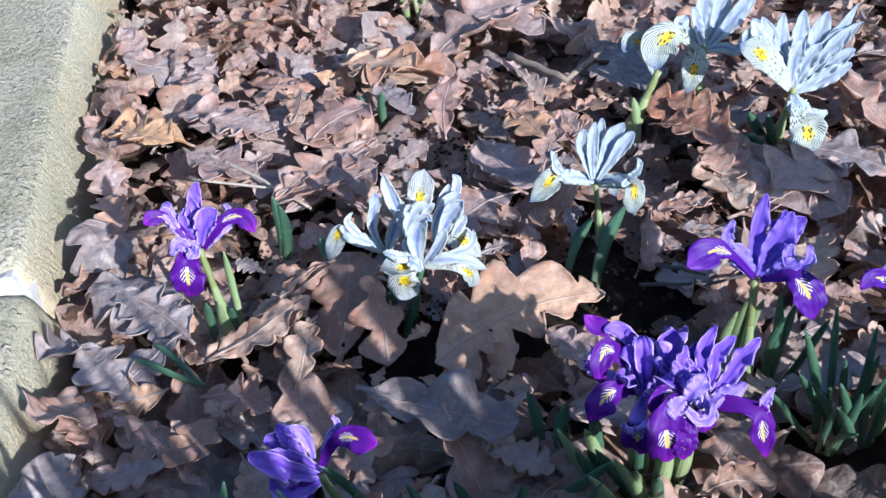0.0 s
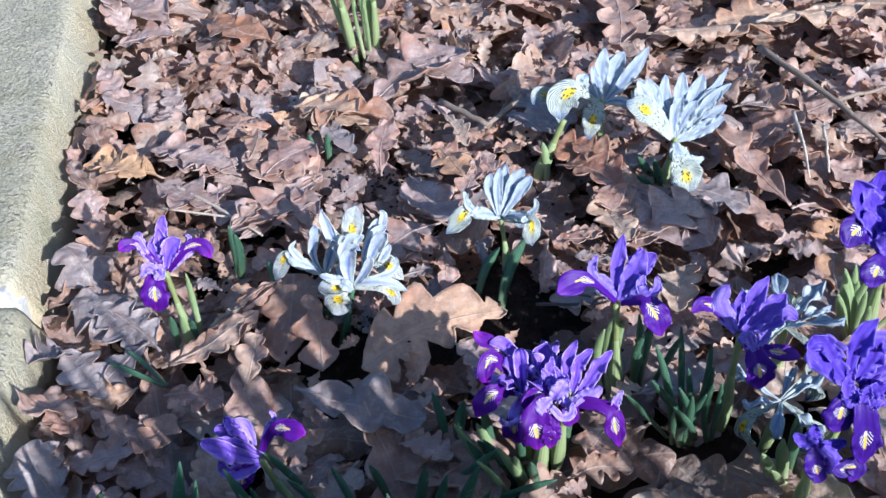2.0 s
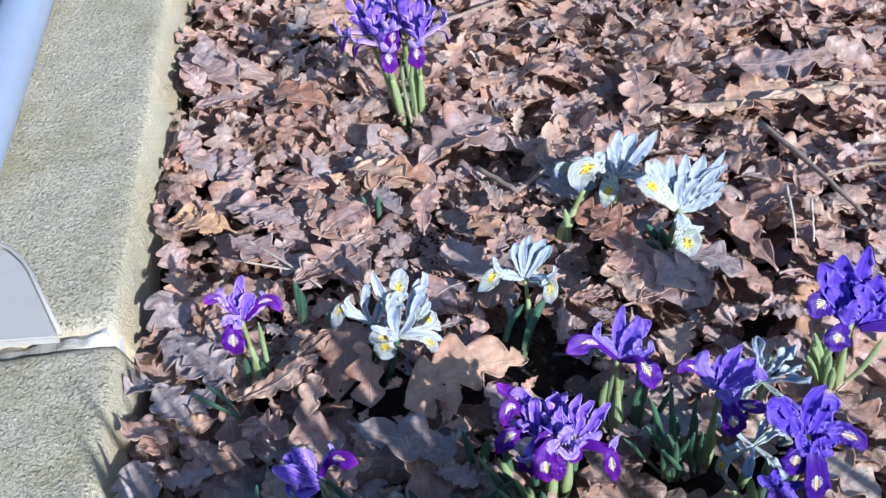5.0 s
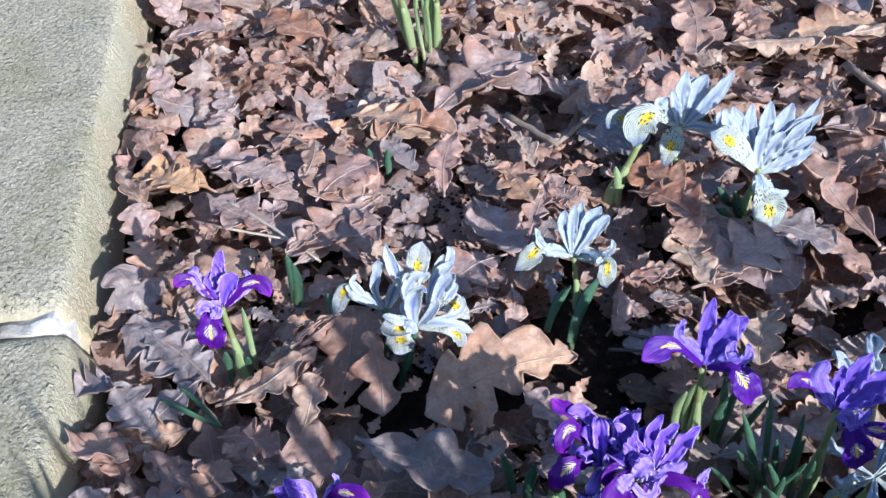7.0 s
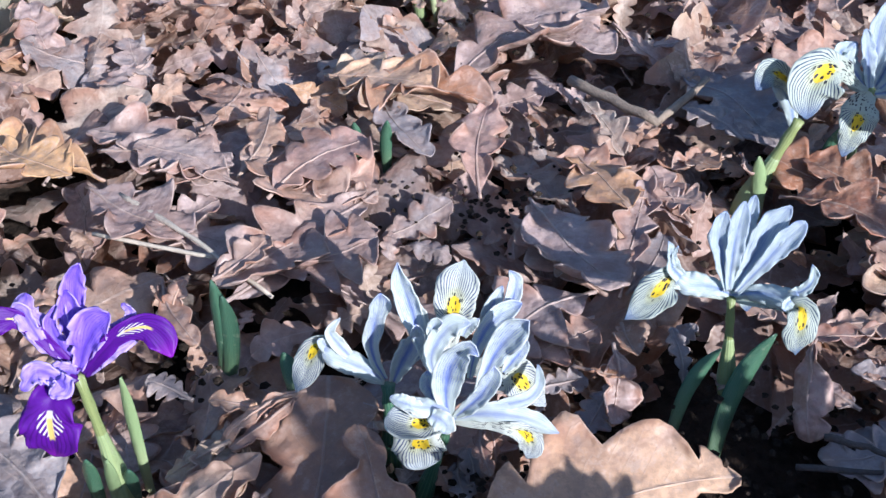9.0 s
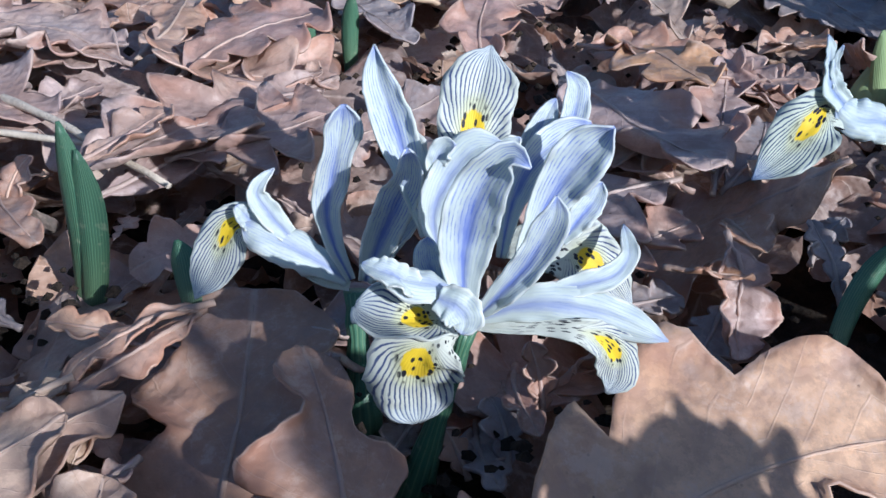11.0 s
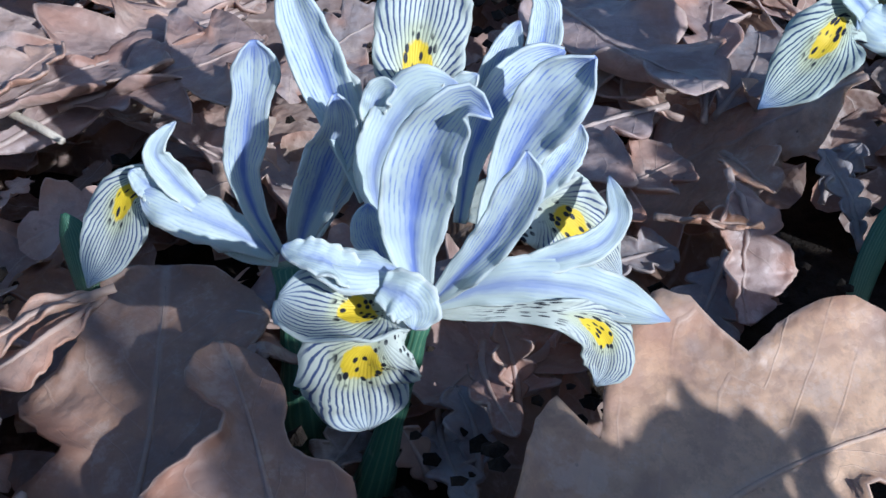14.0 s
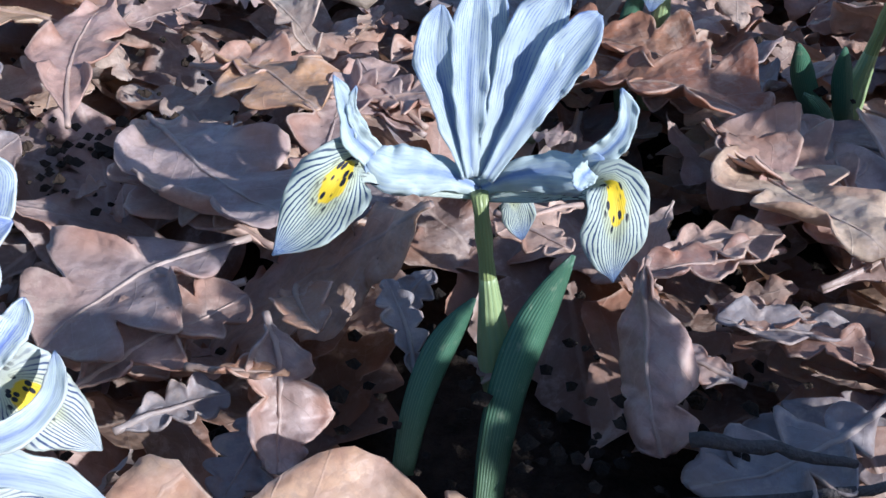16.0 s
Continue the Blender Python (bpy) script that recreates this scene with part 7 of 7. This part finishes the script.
spray_petal(PALE_LEFT, "style_arm", [(-1.9, 0.0, -9.7, 1.4), (6.6, 0.0, -9.0, 3.1), (17.2, 0.0, -11.8, 3.1), (24.4, 1.0, -8.4, 1.4)], -0.4)
spray_petal(PALE_LEFT, "crest", [(18.7, 0.0, -10.7, 3.1), (21.7, 2.0, -4.3, 3.4), (24.7, 4.0, -0.9, 1.0)], 0.3)
spray_petal(PALE_LEFT, "standard", [(-3.3, 2.0, -8.6, 1.4), (-3.4, 5.0, 4.0, 3.4), (-3.1, 8.0, 16.2, 4.7), (-1.0, 11.0, 26.0, 1.3)], 0.35)
spray_petal(PALE_LEFT, "standard", [(-4.3, 1.0, -7.8, 1.4), (-7.3, 3.0, 5.7, 3.4), (-10.4, 5.0, 16.3, 1.7)], 0.35)
spray_petal(PALE_LEFT, "standard", [(-1.3, 3.0, -9.4, 1.4), (4.7, 7.0, 4.1, 4.4), (7.5, 10.0, 14.1, 5.7), (12.4, 12.0, 21.3, 2.0)], 0.35)
spray_petal(PALE_LEFT, "standard", [(-0.7, 1.0, -8.8, 1.4), (8.5, 2.0, 1.2, 3.7), (18.1, 4.0, 13.5, 4.7), (27.6, 7.0, 26.8, 1.0)], 0.35, twist=15)
spray_petal(PALE_LEFT, "standard", [(-1.2, 5.0, -10.9, 1.4), (1.7, 10.0, 6.3, 4.8), (4.5, 13.0, 19.5, 1.7)], 0.35)
stalk(PALE_LEFT, (0.163, 0.546, 0.002), (0.1622, 0.540, 0.0505), 0.0016, 0.0030)
PALE_SMALL = spray("pale", (0.132, 0.545, -0.005), (0.143, 0.540, 0.038), "small pale blue iris with one striped fall", 93)
spray_petal(PALE_SMALL, "fall", [(-7.2, 2.0, -4.1, 1.4), (-11.0, 2.0, 10.5, 2.1), (-17.0, 0.0, 19.2, 4.4), (-23.4, -3.0, 22.7, 5.7), (-28.2, -6.0, 17.2, 2.0)], 0.1, patch=0.62)
spray_petal(PALE_SMALL, "style_arm", [(-7.7, 1.0, -4.2, 1.7), (-10.6, 2.0, 4.9, 3.1), (-15.2, 3.0, 13.0, 3.1), (-18.1, 4.0, 18.4, 1.4)], -0.4)
spray_petal(PALE_SMALL, "crest", [(-14.8, 2.0, 15.9, 1.7), (-17.6, 4.0, 20.0, 2.0), (-20.9, 5.0, 21.2, 1.0)], 0.3)
stalk(PALE_SMALL, (0.122, 0.536, 0.002), (0.1372, 0.541, 0.0365), 0.0022, 0.0042)
leaves(PALE_SMALL, [((0.124, 0.530, -0.008), (0.1215, 0.534, 0.024), 0.007, BLADE_PALE), ((0.154, 0.542, -0.008), (0.158, 0.546, 0.030), 0.007, BLADE)])
PALE_RIGHT = spray("pale", (0.205, 0.512, -0.005), (0.214, 0.507, 0.044), "pale blue iris clump with a fan of standards", 95)
spray_petal(PALE_RIGHT, "fall", [(-10.6, -2.0, -4.7, 2.0), (-19.0, -4.0, 8.9, 5.6), (-27.5, -6.0, 20.1, 8.1), (-35.2, -8.0, 26.6, 8.0), (-39.5, -9.0, 29.2, 4.8), (-43.7, -9.0, 32.3, 1.6)], 0.1, patch=0.68)
spray_petal(PALE_RIGHT, "fall", [(-8.6, -3.0, -8.3, 2.0), (-8.2, -10.0, -11.2, 3.3), (-7.4, -16.0, -14.8, 6.6), (-5.6, -21.0, -17.1, 10.2), (-4.0, -25.0, -22.5, 10.2), (-1.9, -28.0, -32.0, 2.0)], 0.1, patch=0.66)
spray_petal(PALE_RIGHT, "style_arm", [(-8.4, -2.0, -8.3, 2.7), (-7.1, -8.0, -10.7, 6.3), (-5.2, -13.0, -13.6, 6.0)], -0.4)
spray_petal(PALE_RIGHT, "crest", [(-3.6, -13.0, -13.3, 2.7), (4.4, -13.0, -16.0, 2.7), (9.4, -11.0, -15.4, 1.0)], 0.3)
spray_petal(PALE_RIGHT, "crest", [(-25.4, -4.0, 21.6, 3.2), (-31.1, 0.0, 32.2, 4.8), (-34.0, 4.0, 39.3, 1.6)], 0.3)
spray_petal(PALE_RIGHT, "standard", [(-9.2, 2.0, -8.1, 1.7), (-19.3, 5.0, 11.4, 4.9), (-24.0, 8.0, 25.8, 5.5), (-27.2, 10.0, 36.1, 1.6)], 0.35)
spray_petal(PALE_RIGHT, "standard", [(-9.2, 3.0, -6.7, 1.7), (-13.3, 7.0, 9.5, 4.0), (-15.1, 10.0, 21.7, 4.6), (-14.6, 13.0, 35.5, 1.3)], 0.35)
spray_petal(PALE_RIGHT, "standard", [(-7.8, 4.0, -7.6, 1.7), (-5.3, 8.0, 8.1, 4.3), (-4.2, 12.0, 21.5, 5.3), (-2.8, 15.0, 34.8, 1.6)], 0.35)
spray_petal(PALE_RIGHT, "standard", [(-7.1, 4.0, -7.7, 1.7), (1.3, 8.0, 7.7, 4.6), (6.6, 12.0, 20.8, 5.9), (10.5, 15.0, 32.4, 2.0)], 0.35)
spray_petal(PALE_RIGHT, "standard", [(-6.7, 3.0, -7.8, 1.7), (5.9, 6.0, 6.9, 4.6), (15.7, 9.0, 20.4, 4.3), (25.4, 12.0, 37.8, 0.6)], 0.35, twist=20)
spray_petal(PALE_RIGHT, "standard", [(-6.6, 2.0, -7.4, 1.7), (5.7, 4.0, 5.1, 4.3), (16.6, 6.0, 20.1, 3.6), (27.5, 8.0, 28.0, 1.0)], 0.35)
spray_petal(PALE_RIGHT, "standard", [(-6.9, 1.0, -7.4, 1.7), (4.3, 2.0, 0.9, 4.6), (14.6, 3.0, 8.6, 4.9), (25.0, 4.0, 13.7, 1.6)], 0.35)
spray_petal(PALE_RIGHT, "standard", [(-7.0, 0.0, -7.9, 1.7), (4.4, 0.0, -3.1, 4.0), (13.4, 0.0, 1.8, 4.6), (23.3, 1.0, 6.7, 1.6)], 0.35)
spray_petal(PALE_RIGHT, "standard", [(-7.9, 0.0, -6.5, 1.7), (-3.6, 1.0, 7.2, 4.3), (0.3, 2.0, 14.5, 4.6), (4.8, 3.0, 19.9, 1.6)], 0.35)
spray_petal(PALE_RIGHT, "standard", [(-8.6, 0.0, -6.5, 1.7), (-9.2, 1.0, 7.6, 4.0), (-8.2, 2.0, 17.1, 4.2), (-4.3, 4.0, 23.8, 1.3)], 0.35)
spray_petal(PALE_RIGHT, "standard", [(-6.9, 2.0, -7.8, 1.7), (8.1, 6.0, 12.9, 4.3), (18.1, 7.0, 21.7, 4.2), (21.7, 8.0, 24.8, 2.0)], 0.35)
stalk(PALE_RIGHT, (0.201, 0.509, 0.002), (0.2065, 0.507, 0.0385), 0.0017, 0.0032)
leaves(PALE_RIGHT, [((0.200, 0.510, -0.006), (0.182, 0.506, 0.026), 0.007, BLADE), ((0.196, 0.504, -0.006), (0.180, 0.496, 0.018), 0.007, BLADE), ((0.202, 0.504, -0.006), (0.192, 0.502, 0.026), 0.006, BLADE)])
# a fading pale one between the blue-violet flowers
iris("pale", (0.232, 0.342, -0.005), (0.230, 0.336, 0.030), [(215, 30), (300, 30), (60, 10)], [(30, 46, 0.75), (90, 40, 0.7), (150, 52, 0.7), (330, 50, 0.8)], arms=[], seed=101, scale=0.85, ruffle=5.0, words="fading pale blue iris with limp petals")
iris("pale", (0.212, 0.292, -0.008), (0.214, 0.286, 0.028), [(30, 20), (200, 40), (310, 40)], [(20, 70, 0.8), (250, 70, 0.7), (150, 60, 0.7)], arms=[], seed=103, scale=0.85, ruffle=5.0, words="withered pale blue iris lying against green blades")
# young shoots
shoot("young_shoot", [((-0.0850, 0.4450, 0.0), (-0.0832, 0.4460, 0.0438), 0.0075, BLADE), ((-0.0830, 0.4430, 0.0), (-0.0802, 0.4440, 0.0386), 0.008, BLADE)], "young green iris shoot among straw")
shoot("young_shoot", [((-0.029, 0.560, 0.0), (-0.028, 0.563, 0.026), 0.006, BLADE), ((-0.042, 0.574, 0.0), (-0.043, 0.577, 0.016), 0.005, BLADE)], "two tiny dark green shoots in the litter")
shoot("young_shoot", [((-0.116, 0.350, 0.006), (-0.150, 0.364, 0.016), 0.007, BLADE), ((-0.116, 0.349, 0.008), (-0.139, 0.369, 0.020), 0.006, BLADE)], "dark green leaf blades lying over the litter")
shoot("young_shoot", [((0.040, 0.300, -0.005), (0.036, 0.304, 0.036), 0.006, BLADE), ((0.046, 0.292, -0.005), (0.052, 0.298, 0.034), 0.007, BLADE), ((0.036, 0.276, -0.005), (0.066, 0.268, 0.03), 0.0075, BLADE), ((0.05, 0.262, -0.005), (0.094, 0.250, 0.026), 0.008, BLADE)], "dark green iris blades beside the violet clump")
shoot("young_shoot", [((0.010, 0.266, -0.005), (0.002, 0.268, 0.026), 0.006, BLADE), ((0.022, 0.260, -0.005), (0.030, 0.262, 0.028), 0.006, BLADE), ((-0.006, 0.258, -0.005), (-0.018, 0.272, 0.022), 0.006, BLADE)], "dark green blades at the front of the bed")
# front fringe of the bed, mostly below the view; tufts added for their shade
shoot("iris_tuft", tuft((-0.10, 0.215, 0), 9, 0.075, 0.007, 0.045, 21, (0.01, -0.01), [BLADE]), "tuft of dark green iris blades at the bed's front")
shoot("iris_tuft", tuft((-0.045, 0.235, 0), 9, 0.07, 0.007, 0.045, 22, (0.0, -0.02), [BLADE]), "tuft of dark green iris blades at the bed's front")
shoot("iris_tuft", tuft((0.03, 0.225, 0), 9, 0.065, 0.007, 0.05, 23, (0.0, -0.02), [BLADE]), "tuft of dark green iris blades at the bed's front")
shoot("iris_tuft", tuft((-0.15, 0.235, 0), 7, 0.06, 0.007, 0.04, 24, (0.0, -0.01), [BLADE]), "tuft of dark green iris blades beside the kerb")
# thick tufts kept out of view, added only to shade the near litter
shoot("iris_tuft", tuft((-0.11, 0.165, 0), 18, 0.11, 0.008, 0.05, 41, (0.0, -0.01), [BLADE]), "thick tuft of dark green iris blades, added below the view for shade")
shoot("iris_tuft", tuft((-0.06, 0.150, 0), 18, 0.11, 0.008, 0.05, 42, (0.0, -0.01), [BLADE]), "thick tuft of dark green iris blades, added below the view for shade")
for fx, fy in ((-0.13, 0.182), (-0.10, 0.176), (-0.065, 0.182), (-0.02, 0.172)):
    shoot("iris_tuft", tuft((fx, fy, 0), 22, 0.095, 0.011, 0.04, int(-fx * 1000), (0.0, -0.012), [BLADE]), "thick tuft of dark green iris blades, added below the view for shade")

# further unseen tufts, added to deepen that shade
for fx, fy in ((0.005, 0.186), (0.035, 0.180), (0.062, 0.186), (-0.045, 0.196)):
    shoot("iris_tuft", tuft((fx, fy, 0), 24, 0.10, 0.011, 0.04, int(fx * 1000 + 500), (0.0, -0.012), [BLADE]), "thick tuft of dark green iris blades, added below the view for shade")

# unseen row of tall leaves added along the bed's front, shading its near part
tall = random.Random(77)
for n in range(22):
    fx, fy = 0.09 + 0.025 * n + tall.uniform(-0.008, 0.008), tall.uniform(-0.02, 0.015)
    high = 0.28 if fx < 0.22 else (0.285 if fx < 0.255 else (0.245 if 0.35 < fx < 0.50 else 0.18))
    count = 5 if fx < 0.19 else 4
    shoot("shade_tuft", tuft((fx, fy, 0), count, high, 0.015, 0.03, 200 + n, (0.0, 0.0), [BLADE]), "tall tuft of narrow green blades, added out of view to shade the bed")

# more unseen tufts, added to shade the near corner by the kerb
for n, fx in enumerate((0.040, 0.062, 0.085, 0.110)):
    shoot("shade_tuft", tuft((fx, 0.004 * n, 0), 6, 0.275, 0.014, 0.03, 320 + n, (0.0, 0.0), [BLADE]), "tall tuft of narrow green blades, added out of view to shade the bed")
# taller unseen tufts, added to shade the brown leaf by the white irises
for n, fx in enumerate((0.224, 0.236, 0.247)):
    shoot("shade_tuft", tuft((fx, 0.004 * n, 0), 6, 0.335, 0.015, 0.026, 300 + n, (0.0, 0.0), [BLADE]), "tall tuft of narrow green blades, added out of view to shade the bed")

# ---- twigs and straws ----
def stick(points, radius, mat, label, name="twig"):
    r = random.Random(int(1e4 * abs(points[0][0])))
    p = []
    for a, b in zip(points, points[1:]):
        for s in range(6):
            q = Vector(a).lerp(Vector(b), s / 6)
            p.append(np.array(q) + np.array([r.uniform(-1, 1) for _ in range(3)]) * radius * 0.35)
    p.append(np.array(points[-1]))
    rad = [radius * (1 - 0.5 * i / len(p)) * r.uniform(0.85, 1.15) for i in range(len(p))]
    vs, fs, us = tube(p, rad, 7)
    tagged(new(name, mesh_of(name, vs, fs, mat, us)), label, name)


stick([(-0.135, 0.530, 0.016), (-0.10, 0.497, 0.019), (-0.068, 0.465, 0.018)], 0.0014, STRAW, "bleached flat stalk lying over the leaves", "straw")
stick([(-0.140, 0.505, 0.016), (-0.09, 0.488, 0.017), (-0.045, 0.482, 0.018)], 0.0010, STRAW, "thin dry stalk on the leaves", "straw")
stick([(0.054, 0.602, 0.020), (0.086, 0.563, 0.022), (0.112, 0.590, 0.026)], 0.0026, TWIG, "crooked pale twig on the litter")
stick([(0.300, 0.640, 0.020), (0.325, 0.575, 0.022), (0.350, 0.508, 0.020)], 0.0028, TWIG, "long brown twig across the litter")
stick([(0.330, 0.560, 0.020), (0.372, 0.572, 0.020), (0.42, 0.575, 0.018)], 0.0017, TWIG, "thin side twig on the litter")
stick([(0.300, 0.552, 0.020), (0.296, 0.520, 0.022), (0.292, 0.484, 0.014)], 0.0014, STRAW, "upright dry stalk in the litter", "straw")
stick([(0.313, 0.528, 0.022), (0.309, 0.508, 0.024), (0.306, 0.488, 0.014)], 0.0014, STRAW, "short dry stalk in the litter", "straw")
stick([(0.100, 0.392, 0.008), (0.135, 0.386, 0.010), (0.165, 0.392, 0.010)], 0.0011, DARK_TWIG, "dark knobbly twig under the leaves")
stick([(0.36, 0.70, 0.016), (0.43, 0.69, 0.02), (0.52, 0.66, 0.016)], 0.0025, TWIG, "brown twig by the rolled leaves")
stick([(0.02, 0.86, 0.016), (0.10, 0.90, 0.02), (0.16, 0.96, 0.018)], 0.0024, TWIG, "brown twig at the back of the bed")


def crumbs():
    """Grains of soil and leaf crumb in the hollows and between the leaves."""
    r = random.Random(19)
    verts, faces = [], []
    spots = [(-0.005, 0.385, 0.03, 0.03, 90), (0.088, 0.41, 0.04, 0.03, 110), (0.0, 0.53, 0.05, 0.03, 160), (-0.09, 0.445, 0.015, 0.012, 40), (0.15, 0.42, 0.1, 0.1, 160), (0.05, 0.6, 0.2, 0.2, 260), (0.3, 0.6, 0.15, 0.15, 160)]
    for cx, cy, rx, ry, count in spots:
        for _ in range(count):
            x, y = r.gauss(cx, rx * 0.6), r.gauss(cy, ry * 0.6)
            if x < kerb_x(y) + 0.005:
                continue
            s, z = r.uniform(0.0006, 0.0021), mound(x, y) + r.uniform(-0.004, 0.010)
            k = len(verts)
            ring = [(x + s * r.uniform(0.7, 1.3) * math.cos(a), y + s * r.uniform(0.7, 1.3) * math.sin(a), z + s * r.uniform(-0.3, 0.3)) for a in (0, 1.26, 2.5, 3.8, 5.0)]
            verts += ring + [(x, y, z + s * 0.8), (x, y, z - s * 0.8)]
            faces += [(k + a, k + (a + 1) % 5, k + 5) for a in range(5)] + [(k + (a + 1) % 5, k + a, k + 6) for a in range(5)]
    tagged(new("soil_crumbs", mesh_of("soil_crumbs", verts, faces, SOIL, smooth=False)), "dark crumbs of soil scattered over the litter", "soil", kind="stuff")


crumbs()
stick([(0.1091, 0.3968, 0.016), (0.1213, 0.392, 0.016), (0.1325, 0.3883, 0.014)], 0.0014, DARK_TWIG, "short dark knobbly twig on the litter")
